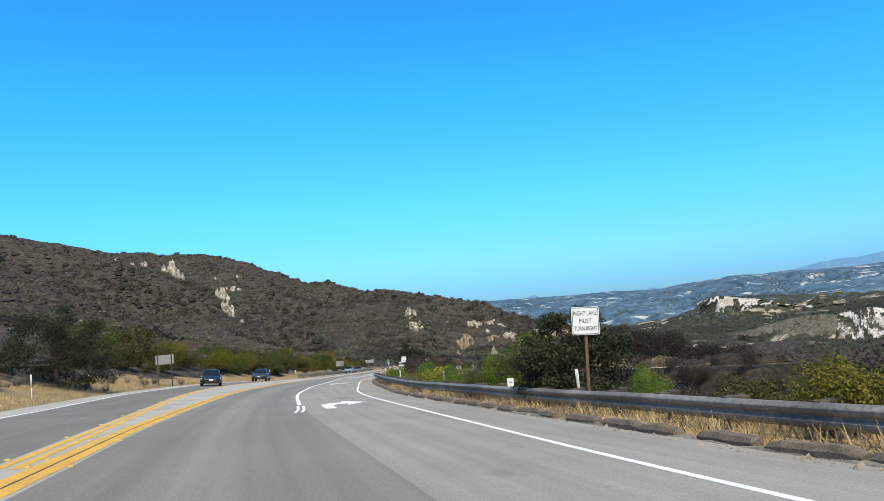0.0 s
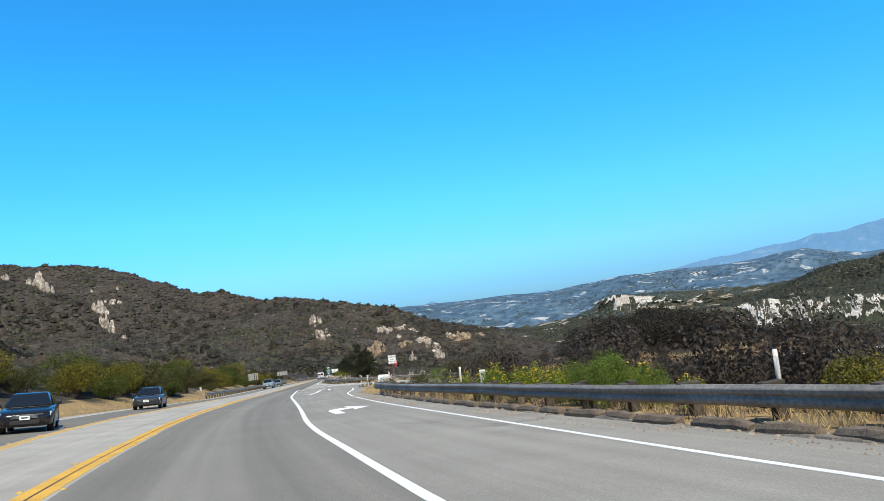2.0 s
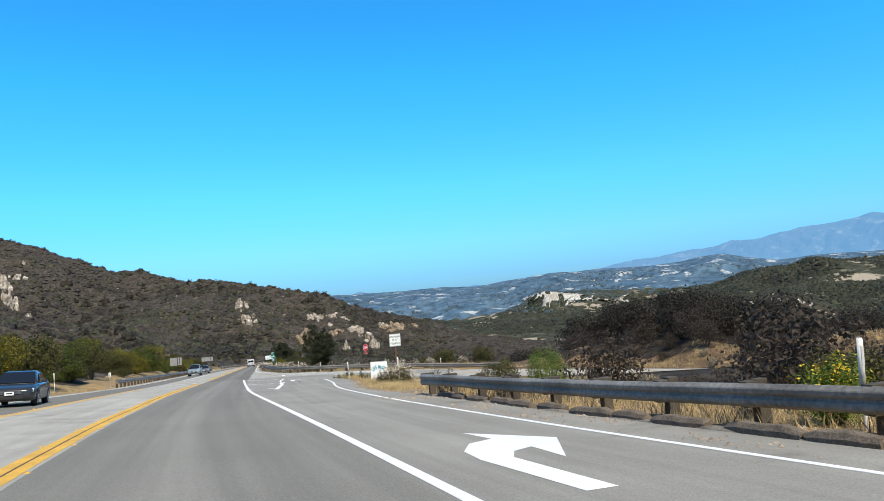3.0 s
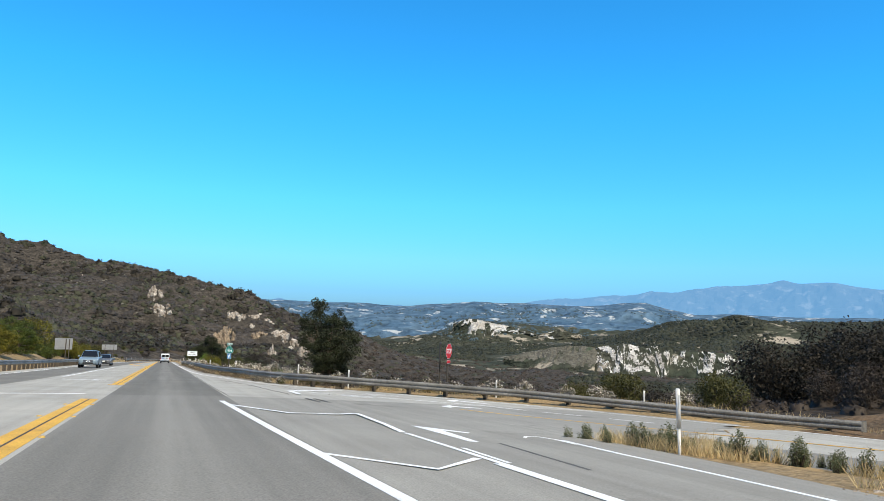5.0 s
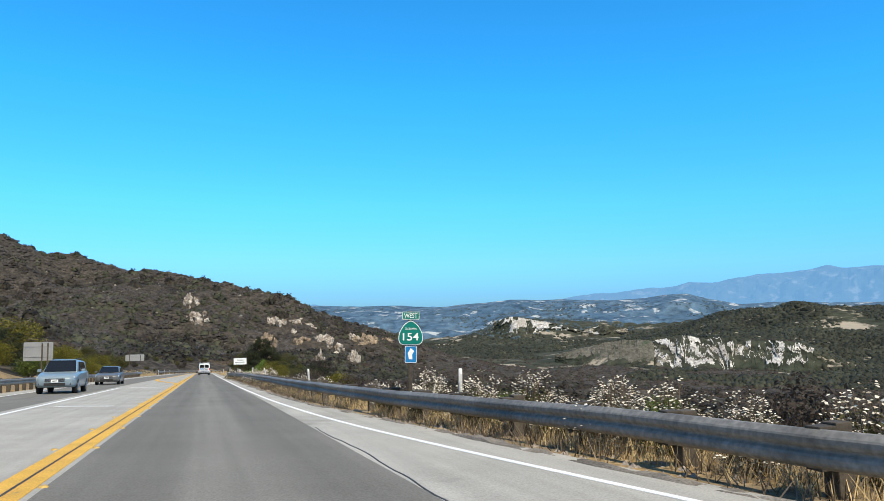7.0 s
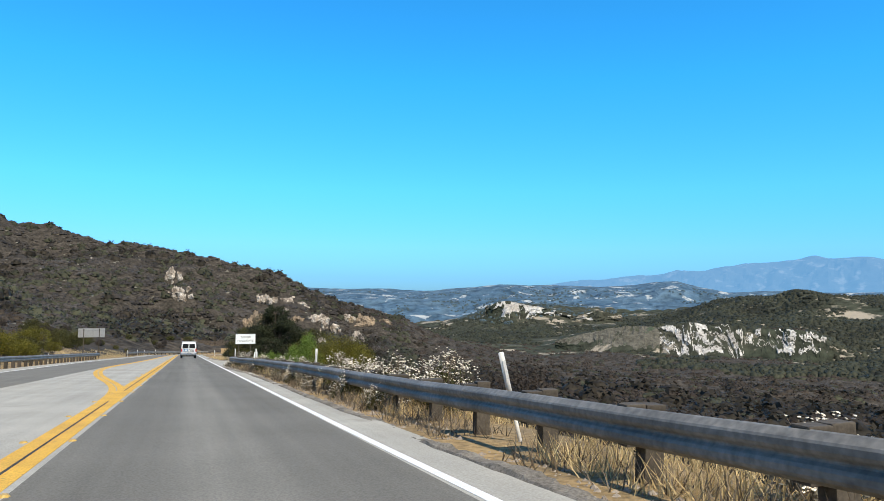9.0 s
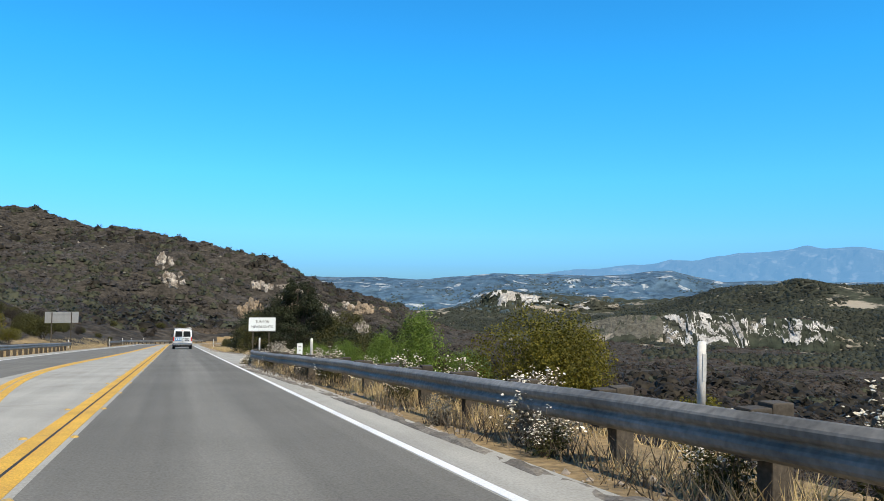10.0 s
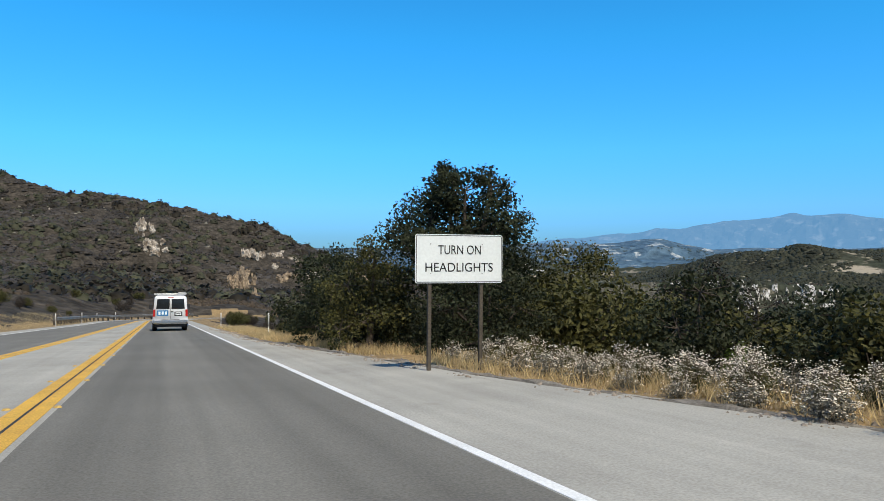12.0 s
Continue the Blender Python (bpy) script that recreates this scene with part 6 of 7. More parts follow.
oak(14.3, 66.4, 5.6, 5.0, 84, "olive green oak bush beside the dark oak", 15000, DENSE, leaf=L_OLIVE, size=0.055)
oak(20.2, 67.2, 6.3, 5.4, 86, "dark brown scrub oak below the headlights sign", 15000, DENSE, leaf=L_SCRUBOAK, size=0.05)
oak(16.4, 65.0, 4.2, 4.0, 87, "olive green oak bush beside the dark oak", 5000, DENSE, leaf=L_BANK, size=0.05)
oak(12.2, 58.6, 3.3, 3.6, 91, "dark oak bush behind the flowering verge", 5500, DENSE, size=0.06)
oak(13.6, 55.9, 3.0, 3.4, 92, "dark oak bush behind the flowering verge", 5000, DENSE, size=0.06)
oak(18.5, 60.5, 4.2, 4.4, 93, "dark oak bush behind the flowering verge", 15000, DENSE, size=0.065)
oak(18.4, 65.4, 6.1, 3.6, 94, "tall dark scrub oak below the flowering verge", 9000, DENSE, leaf=L_SCRUBOAK, size=0.05)
oak(17.9, 62.2, 5.0, 4.4, 95, "dark scrub oak below the flowering verge", 9000, DENSE, leaf=L_SCRUBOAK, size=0.05)
oak(16.7, 58.6, 4.2, 4.0, 96, "dark oak bush behind the flowering verge", 9000, DENSE, size=0.05)
oak(14.9, 56.0, 3.1, 3.2, 97, "dark oak bush behind the flowering verge", 7000, DENSE, size=0.05)
oak(7.3, 67.0, 3.7, 3.4, 85, "olive green oak bush beside the dark oak", 6000, DENSE, leaf=L_OLIVE, size=0.05)
oak(8.6, 78.5, 4.8, 5.4, 15, "small dark oak further down the verge", 9000, [(0.0, 0.76, 0.26, 0.2), (-0.2, 0.5, 0.28, 0.24), (0.22, 0.5, 0.28, 0.22), (0.0, 0.25, 0.46, 0.24)])
oak(20.2, -152.6, 3.0, 3.5, 21, "dense dark shrub oak behind the rail", 20000, [(0.0, 0.78, 0.26, 0.18), (-0.2, 0.5, 0.28, 0.22), (0.22, 0.52, 0.28, 0.2), (0.0, 0.28, 0.42, 0.22)], size=0.045)
oak(19.7, -147.6, 2.8, 3.4, 22, "bright green shrub behind the rail", 11000, [(0.0, 0.78, 0.26, 0.18), (-0.2, 0.5, 0.28, 0.22), (0.22, 0.52, 0.28, 0.2), (0.0, 0.28, 0.42, 0.22)], leaf=L_BANK, size=0.045, category="bush")
oak(-8.6, -125.5, 5.8, 8.0, 31, "broad dark scrub oak on the uphill bank", 22000, [(-0.1, 0.80, 0.2, 0.16), (-0.28, 0.55, 0.2, 0.24), (0.2, 0.62, 0.22, 0.2), (0.34, 0.35, 0.16, 0.22), (0.0, 0.4, 0.32, 0.28), (-0.36, 0.28, 0.18, 0.2), (0.1, 0.18, 0.4, 0.18)], size=0.065)

MOUND = [(0.0, 0.74, 0.26, 0.2), (-0.22, 0.55, 0.24, 0.26), (0.22, 0.58, 0.24, 0.22), (0.0, 0.35, 0.34, 0.28), (-0.34, 0.3, 0.16, 0.22), (0.34, 0.3, 0.16, 0.22), (0.12, 0.16, 0.36, 0.16)]
for k, (x, y, h, w, leaf, words) in enumerate([(-17.0, -67.0, 4.3, 7.2, L_BANK, "broad green"), (-16.0, -55.0, 3.8, 5.6, L_OAK, "dark green"), (-15.5, -39.0, 4.2, 5.6, L_BANK, "broad green"), (-19.5, -44.0, 4.6, 6.2, L_OAK, "dark green"),
                                               (-14.5, -17.0, 3.5, 5.4, L_OLIVE, "olive brown"), (-20.5, -8.0, 4.4, 6.8, L_BANK, "broad green"), (-17.0, 30.0, 4.2, 6.4, L_OAK, "dark green"), (-16.2, -89.0, 3.2, 5.0, L_OLIVE, "olive brown"),
                                               (-21.0, -96.0, 4.8, 6.5, L_BANK, "broad green"), (-18.5, -80.0, 3.4, 4.6, L_SCRUBOAK, "dark brown"), (-13.4, 6.0, 3.4, 5.0, L_BANK, "broad green"), (-13.8, -4.0, 3.2, 4.6, L_YELLOWISH, "yellowing"),
                                               (-15.5, 14.0, 3.6, 5.2, L_BANK, "broad green"), (-18.5, 41.0, 3.6, 5.4, L_YELLOWISH, "yellowing"), (-15.0, 58.0, 3.0, 5.0, L_BANK, "broad green"), (-14.0, 74.0, 2.6, 4.2, L_OLIVE, "olive brown")]):
    oak(x, y, h, w, 300 + k, words + " bush on the uphill bank", 9000, MOUND, leaf=leaf, size=0.07, category="bush")

green = shrub("green_bush", "bright green broom bush behind the guardrail", 2.0, 1.7, L_GREEN, 9500, 0.026, 41, spiky=True)
place(green, [(12.5, 57.6, 0.95), (15.2, 62.0, 1.4), (9.2, 37.6, 1.3), (8.5, 35.9, 0.95), (10.0, 38.6, 1.1), (7.3, 42.6, 0.8), (7.9, 43.4, 0.78), (6.6, 41.5, 0.65), (8.6, 43.0, 0.9), (7.2, 43.8, 0.6), (7.0, 41.0, 0.7), (13.2, -122.4, 0.85), (13.1, -121.0, 0.75), (13.5, -123.8, 0.62), (13.6, -121.8, 0.8), (15.8, -141.2, 0.85), (15.9, -142.1, 0.65), (16.2, -143.1, 0.55), (17.1, -145.6, 0.6), (16.7, -144.5, 0.5), (18.7, -147.2, 1.25), (17.6, -139.6, 0.95), (16.4, -133.6, 0.9), (9.9, -39.3, 0.75), (9.0, -35.2, 0.65), (7.3, 28.2, 1.5), (8.0, 25.8, 0.9), (7.2, 24.6, 0.8), (6.9, 30.2, 1.05), (8.4, 40.5, 1.0), (9.6, 47.5, 0.95), (10.6, 50.5, 0.8), (8.6, -30.0, 0.6), (21.5, -155.4, 0.8), (12.9, -99.5, 0.95), (20.4, -157.6, 0.7), (15.7, -136.0, 1.0)], prng)
bloomy = shrub("broom_bush", "green broom bush covered in yellow flowers", 2.0, 1.55, L_GREEN, 3500, 0.04, 43, L_YBLOOM, 330, True)
place(bloomy, [(12.3, -114.8, 0.88), (12.6, -117.6, 0.78), (12.9, -119.5, 0.72), (11.9, -111.4, 0.72), (13.7, -125.1, 0.5), (15.3, -138.4, 0.8), (15.6, -140.0, 0.85), (15.1, -137.0, 0.7), (13.9, -113.6, 1.0), (14.3, -115.9, 0.95), (14.6, -118.6, 1.0), (16.7, -136.3, 0.95), (14.6, -121.3, 0.6), (15.2, -119.9, 0.95), (14.3, -108.4, 0.8)], prng)
olive = shrub("olive_bush", "olive green chaparral bush", 3.2, 2.4, L_OLIVE, 4500, 0.054, 45)
place(olive, [(11.5, 43.5, 0.9), (12.6, 46.8, 1.0), (10.8, 46.0, 0.75), (17.2, -146.7, 0.5), (23.2, -161.2, 0.6), (22.4, -157.9, 0.55), (18.0, -141.4, 0.6), (13.6, -110.2, 0.6), (21.0, -57.0, 0.85), (23.2, -60.2, 0.85), (19.4, -55.2, 0.6), (9.0, 29.8, 0.7), (13.0, 64.6, 1.75), (13.4, 59.8, 1.45), (15.4, 58.4, 1.4),
              (13.2, 54.8, 1.15), (16.5, 55.8, 1.45), (11.8, 71.5, 1.1), (9.1, 73.2, 0.9), (14.8, 64.0, 1.2), (17.6, 61.4, 1.2), (-13.5, -97, 1.40), (-15.5, -88, 1.82), (-13.5, -76, 1.68), (-14.5, -66, 1.82), (-13, -56, 1.54), (-15, -48, 1.68), (-13.2, -40, 1.40),
              (-14, -30, 1.54), (-15, 2, 1.68), (-13.5, 34, 1.40), (-15, 52, 1.68), (-12.5, 100, 1.40), (-14.5, 110, 1.54), (12.0, -98.0, 0.5), (20.5, 66.0, 1.3)], prng)
place(shrub("yellowing_bush", "dense yellow-green bush behind the guardrail", 3.4, 2.7, L_YELLOWISH, 26000, 0.028, 48), [(7.9, 22.4, 0.92)], prng)
yellowish = shrub("yellowing_bush", "yellow-green drying chaparral bush", 3.0, 2.3, L_YELLOWISH, 7000, 0.042, 47)
place(yellowish, [(21.9, -162.6, 0.55), (8.7, 18.6, 0.5), (8.6, -6.5, 0.75), (9.6, 61.6, 0.4), (-13.0, -82, 1.68), (-14.2, -71, 1.40), (-12.8, -61, 1.54), (-14, -12, 1.68), (-12.8, 10, 1.68), (-14.6, 22, 1.96), (-12.6, 44, 1.26), (-15.2, 66, 1.68), (-17, 40, 1.96), (-18, 8, 1.96),
                      (-12.5, 80, 1.12), (-12.8, 70, 1.12), (15.1, -128.0, 0.5), (-18, -20, 1.82)], prng)
place(copy_thing(yellowish, Matrix()), [(-12.6 - 1.3 * (i % 3), 46 + 4.2 * i, 0.95 + 0.3 * math.sin(i * 2.3)) for i in range(10)], prng)
left_green = [(-12.4 - 2.6 * abs(math.sin(i * 1.9)), -112 + 9.3 * i, 0.85 + 0.3 * math.sin(i * 2.7)) for i in range(21)]
place(copy_thing(olive, Matrix()), left_green[0::2], prng)
place(shrub("bank_bush", "green chaparral bush on the uphill bank", 3.0, 2.3, L_BANK, 3800, 0.05, 55), left_green[1::2], prng)
near_cover, mid_cover = [], []
for i in range(240):
    row = i // 60
    yy_ = -172 + (i % 60) * 4.1 + 1.5 * math.sin(i * 3.3)
    if -98 < yy_ < -46 or (44 < yy_ < 76 and row < 2):
        continue
    o_ = (7.5, 14.5, 23.0, 33.0)[row] + 3.2 * math.sin(i * 1.7)
    x_ = float(pave_right(np.array([yy_]))[0]) + o_
    if yy_ < -95 and side_in(np.array([yy_]))[0] - 3 < x_ < side_out(np.array([yy_]))[0] + 3:
        continue
    (near_cover if row < 2 else mid_cover).append((float(pave_right(np.array([yy_]))[0]) + o_, yy_, 0.62 + 0.22 * math.sin(i * 2.9) + 0.18 * (row > 1)))
near_cover += [(36 + 4.6 * (i % 6) + 1.2 * math.sin(i * 2.1), -140 + 4.5 * (i // 6) + 1.5 * math.sin(i * 1.7), 1.0 + 0.25 * math.sin(i * 1.3)) for i in range(30)]
near_cover += [(15.5 + 5.2 * (i % 4) + 1.5 * math.sin(i * 2.3), -126 + 4.2 * (i // 4) + 1.2 * math.sin(i * 1.3), 0.85 + 0.25 * math.sin(i * 1.7)) for i in range(28) if 15.5 + 5.2 * (i % 4) + 4.5 < side_in(np.array([-126 + 4.2 * (i // 4)]))[0]]
mid = shrub("brown_bush", "dark brown leafless chaparral bush", 4.4, 2.5, L_BROWN, 1500, 0.10, 53)
place(mid, mid_cover, prng)
scrub = shrub("scrub_oak", "dark brown-green scrub oak on the knoll", 5.0, 4.6, L_SCRUBOAK, 5600, 0.085, 57)
krng = np.random.default_rng(23)
knoll = []
while len(knoll) < 38:
    x_, y_ = 35.5 + 31 * krng.random(), -74 + 40 * krng.random()
    if all(math.hypot(x_ - a, y_ - b) > 3.4 for a, b, c in knoll):
        knoll.append((x_, y_, 0.9 + 0.4 * krng.random()))
place(scrub, knoll, prng)
brownbush = shrub("brown_bush", "dark brown leafless chaparral bush", 3.4, 2.5, L_BROWN, 2200, 0.06, 49)
place(brownbush, [(float(side_out(np.array([min(-70.0, -97 + 1.6 * i)]))[0]) + 5.5 + 1.6 * math.sin(i * 2.3), -97 + 1.6 * i, 0.42 + 0.15 * math.sin(i * 1.9)) for i in range(20)] + [(33.5 + 1.2 * math.sin(i * 2.1), -78 + 3.2 * i, 0.8 + 0.25 * math.sin(i * 1.3)) for i in range(14)] +
      [(17 + 4.5 * (i % 6), 66 + 6 * (i // 6) - 2.2 * (i % 6), 1.05 + 0.3 * math.sin(i * 1.9)) for i in range(18)] + [(float(side_in(np.array([-124 + 1.35 * i]))[0]) - 2.5 - 1.8 * math.sin(i * 2.6), -124 + 1.35 * i, 0.75 + 0.22 * math.sin(i * 1.7)) for i in range(17)] + [(12.6, 40.2, 0.9), (10.6, 41.0, 0.8), (13.8, 44.2, 1.05), (10.4, 33.6, 0.75), (12.2, 36.4, 0.85), (14.5, 39.0, 1.0), (15.2, 48.0, 1.1), *near_cover, (27.0, -139.0, 1.0), (24.0, -146.0, 0.9), (22.5, -136, 0.8), (20.0, -127, 0.8), (-17, -108, 1.2), (-12, -118, 0.9), (-14.5, -101, 1.0)], prng)
far_rng = np.random.default_rng(31)
far_right, far_left = [], []
for i in range(46):
    yy_ = 90 + 92 * far_rng.random()
    far_right.append((float(pave_right(yy_)) + 4.0 + 12 * far_rng.random() ** 1.3, yy_, 0.45 + 0.4 * far_rng.random()))
    yy_ = 98 + 90 * far_rng.random()
    far_left.append((float(pave_left(min(yy_, 174))) - 4.2 - 9 * far_rng.random(), yy_, 0.45 + 0.4 * far_rng.random()))
place(copy_thing(brownbush, Matrix()), far_right[0::2] + far_left[1::3], prng)
place(copy_thing(olive, Matrix()), far_right[1::2] + far_left[0::3] + far_left[2::3], prng)
sage = shrub("sage_bush", "grey dried sage bush beside the asphalt", 1.0, 0.8, L_GREY, 900, 0.03, 51, spiky=True)
weeds = shrub("weed_clump", "grey-green upright weeds growing on the island", 0.42, 0.62, L_WEEDGREEN, 750, 0.024, 58, spiky=True)
place(weeds, [(9.3 + 0.21 * i + 0.12 * math.sin(i * 2.3), -71.2 - 0.42 * i + 0.2 * math.sin(i * 1.7), 0.75 + 0.28 * math.sin(i * 2.9)) for i in range(17)] + [(9.45 + 0.13 * i + 0.2 * math.sin(i * 3.3), -71.4 - 0.2 * i + 0.15 * math.sin(i * 1.1), 0.5 + 0.22 * math.sin(i * 2.1)) for i in range(20)] + [(9.9 + 0.24 * i, -71.6 - 0.55 * i, 0.7 + 0.2 * math.sin(i * 1.3)) for i in range(11)], prng)
place(sage, [(float(side_out(np.array([min(-70.0, -95 + 2.3 * i)]))[0]) + 2.2 + 1.3 * math.sin(i * 2.9), -95 + 2.3 * i, 0.8 + 0.3 * math.sin(i * 1.3)) for i in range(13)] + [(13.0, -131.4, 1.2), (17.5, -155.0, 0.7), (14.1, -141.6, 0.8), (10.0, -110.0, 0.7), (9.2, -101.5, 1.0), (8.9, -97.3, 1.3), (6.9, -44.4, 0.7), (6.5, -43.4, 0.8), (4.9, 19.8, 0.7), (4.9, 43.8, 0.9), (-7.0, -122, 0.9), (-10.2, -104, 0.9), (-10.8, -99, 0.8), (-10.5, -92, 0.9), (-3.6, -140, 0.7)] + [(-6.5 - 0.32 * (i % 7) - 0.28 * i * 0.5, -136 + 1.7 * i, 0.9 + 0.35 * math.sin(i * 2.1)) for i in range(22)], prng)

spots = [(10.9, -85.3, 1.25), (10.5, -84.9, 1.1), (11.3, -85.6, 1.15), (10.6, -85.7, 1.05), (11.2, -85.0, 1.15), (11.0, -85.9, 1.0), (10.2, -85.3, 0.9)]
spots += [(13.9 + 0.5 * i, -50.6 - 0.35 * i, 0.9) for i in range(3)] + [(17.2, -54.2, 1.0), (19.4, -57.0, 0.9), (21.6, -60.0, 1.0), (12.6, -49.9, 0.9), (16.0, -52.6, 0.9)]
bend_line = resample([(8.9, -45.4), (10.4, -47.6), (12.2, -49.9), (14.4, -52.2), (17.0, -55.0), (19.6, -58.4)], 0.62)
spots += [(x + 0.35 * math.sin(i * 2.3), y + 0.35 * math.sin(i * 1.7), 0.78 + 0.2 * math.sin(i * 2.9)) for i, (x, y) in enumerate(bend_line.tolist()) if i % 6 < 4]
spots += [(float(rail2_x(-46 + 0.8 * i)) + 0.95 + 0.4 * math.sin(i * 2.2), -46 + 0.8 * i, 0.98 + 0.18 * math.sin(i * 1.3)) for i in range(24)]
spots += [(float(rail2_x(-26 + 1.3 * i)) + 0.9 + 0.4 * math.sin(i * 1.9), -26 + 1.3 * i, 0.72 + 0.2 * math.sin(i * 2.7)) for i in range(19) if i % 3]
spots += [(float(rail2_x(-1 + 0.62 * i)) + 0.95 + 0.42 * math.sin(i * 2.4), -1 + 0.62 * i, 1.08 + 0.2 * math.sin(i * 1.7)) for i in range(8, 22)]
spots += [(float(rail2_x(13 + 0.95 * i)) + 0.9 + 0.45 * math.sin(i * 2.1), 13 + 0.95 * i, 0.92 + 0.22 * math.sin(i * 2.7)) for i in range(32) if i % 5 < 3]
spots += [(4.62, 44.9, 0.85), (4.95, 45.6, 0.8), (5.3, 45.0, 0.85), (4.35, 44.2, 0.55), (4.5, 45.5, 0.6)]
spots += [(8.1 + 0.5 * math.sin(i * 2.1), 48.6 + 0.36 * i, 0.58 + 0.14 * math.sin(i * 1.7)) for i in range(36)]
spots += [(9.3 + 0.6 * math.sin(i * 2.6), 47.2 + 0.4 * i, 0.64 + 0.16 * math.sin(i * 2.9)) for i in range(30)]
spots += [(5.05, 5.4, 0.55), (5.05, 17.0, 0.6), (6.9, -45.6, 0.6), (7.4, -46.5, 0.6), (5.05, 9.0, 0.5), (5.0, 12.6, 0.55)]
place(buckwheat(60), spots[0::3], prng)
place(buckwheat(61, 1.1, 0.8, 330), spots[1::3], prng)
place(buckwheat(62, 0.95, 1.0, 330), spots[2::3], prng)


# dry grass and dead weeds: uncountable, joined
def strip_points(line, y0, y1, off0, off1, n, rng, clump=2.5):
    y = y0 + (y1 - y0) * rng.random(n * 2)
    x = line(y) + off0 + (off1 - off0) * rng.random(n * 2)
    keep = fractal(x, y, clump, 3, 77) > -0.12
    x, y = x[keep][:n], y[keep][:n]
    return np.stack([x, y, terrain_z(x, y) - 0.02], 1)


def stuff(name, V, F, material, label, category):
    return tagged(finish(name, raw_mesh(name, V, F), material), label, category, kind="stuff")


grng = np.random.default_rng(9)
pts = np.concatenate([strip_points(pave_right, -180, -97, 0.62, 3.4, 17000, grng), strip_points(rail2_x, -51, 43, 0.05, 2.0, 22000, grng), strip_points(pave_right, 45, 98, 0.25, 3.2, 22000, grng),
                      strip_points(pave_left, -165, -40, -4.5, -0.8, 14000, grng), strip_points(pave_left, 60, 150, -6, -0.8, 9000, grng), strip_points(pave_right, -97, -71, 0.35, 3.2, 9500, grng), strip_points(curve((-80, 12.9), (-75, 10.9), (-73, 10.2), (-71, 9.4)), -79, -71.2, -0.35, 0.5, 2600, grng, 1.0), strip_points(pave_right, -97, -77, 3.2, 9.0, 4500, grng), strip_points(side_out, -98, -76, 0.8, 7.0, 7000, grng)])
far_side = np.stack([np.interp(np.linspace(0, 1, 2600), np.linspace(0, 1, 6), [10, 14, 17, 20, 25, 31]) + grng.random(2600) * 1.6 + 0.4, np.interp(np.linspace(0, 1, 2600), np.linspace(0, 1, 6), [-50, -53.6, -57, -62, -70, -80.5]) + grng.random(2600) * 1.0, np.zeros(2600)], 1)
far_side[:, 2] = terrain_z(far_side[:, 0], far_side[:, 1]) - 0.02
V, F = blades(np.concatenate([pts, far_side]), 0.23, 0.008, grng, 0.45)
stuff("dry_grass", V, F, L_STRAW, "tall straw-coloured dry grass along the verge", "grass")
pts = np.concatenate([strip_points(pave_right, -178, -97, 0.45, 1.9, 4500, grng, 1.5), strip_points(rail2_x, -50, 43, -0.25, 0.8, 7000, grng, 1.5), strip_points(pave_left, -165, -90, -2.5, -0.4, 1500, grng)])
V, F = blades(pts, 0.26, 0.009, grng, 0.5)
stuff("dead_weeds", V, F, L_WEED, "dark dead weeds tangled under the guardrail", "weeds")


# crumbled stones along the pavement's edge
pts = np.concatenate([strip_points(rail_right, -178, -97, -1.5, 0.3, 3200, grng, 1.2), strip_points(rail2_x, -50, 43, -0.35, 0.3, 1800, grng, 1.2), strip_points(pave_right, 44, 95, -0.5, 0.5, 1500, grng, 1.2), strip_points(pave_right, -97, -77, -0.2, 0.9, 900, grng, 1.2), strip_points(pave_left, -165, 60, -0.9, 0.1, 1500, grng, 1.2)])
n_ = len(pts)
paved = (pts[:, 0] < pave_right(pts[:, 1])) & (pts[:, 0] > pave_left(pts[:, 1]))
pts[:, 2] = np.where(paved, road_z(pts[:, 0], pts[:, 1]) + 0.004, pts[:, 2] + 0.02)
oct_ = np.array([(1, 0, 0), (0, 1, 0), (-1, 0, 0), (0, -1, 0), (0, 0, 0.7), (0, 0, -0.7)])
V = (pts[:, None, :] + oct_[None] * (0.012 + 0.045 * grng.random((n_, 1, 1)) ** 2.2) * (0.6 + 0.8 * grng.random((n_, 6, 1)))).reshape(-1, 3)
of_ = np.array([(0, 1, 4), (1, 2, 4), (2, 3, 4), (3, 0, 4), (1, 0, 5), (2, 1, 5), (3, 2, 5), (0, 3, 5)])
stuff("gravel", V, (of_[None] + 6 * np.arange(n_)[:, None, None]).reshape(-1, 3), mat("crumbled_stone", (0.36, 0.31, 0.25), 0.95, vary=0.3, scale=4, fine=30, second=(0.22, 0.185, 0.15)), "crumbled stones along the pavement edge", "gravel")


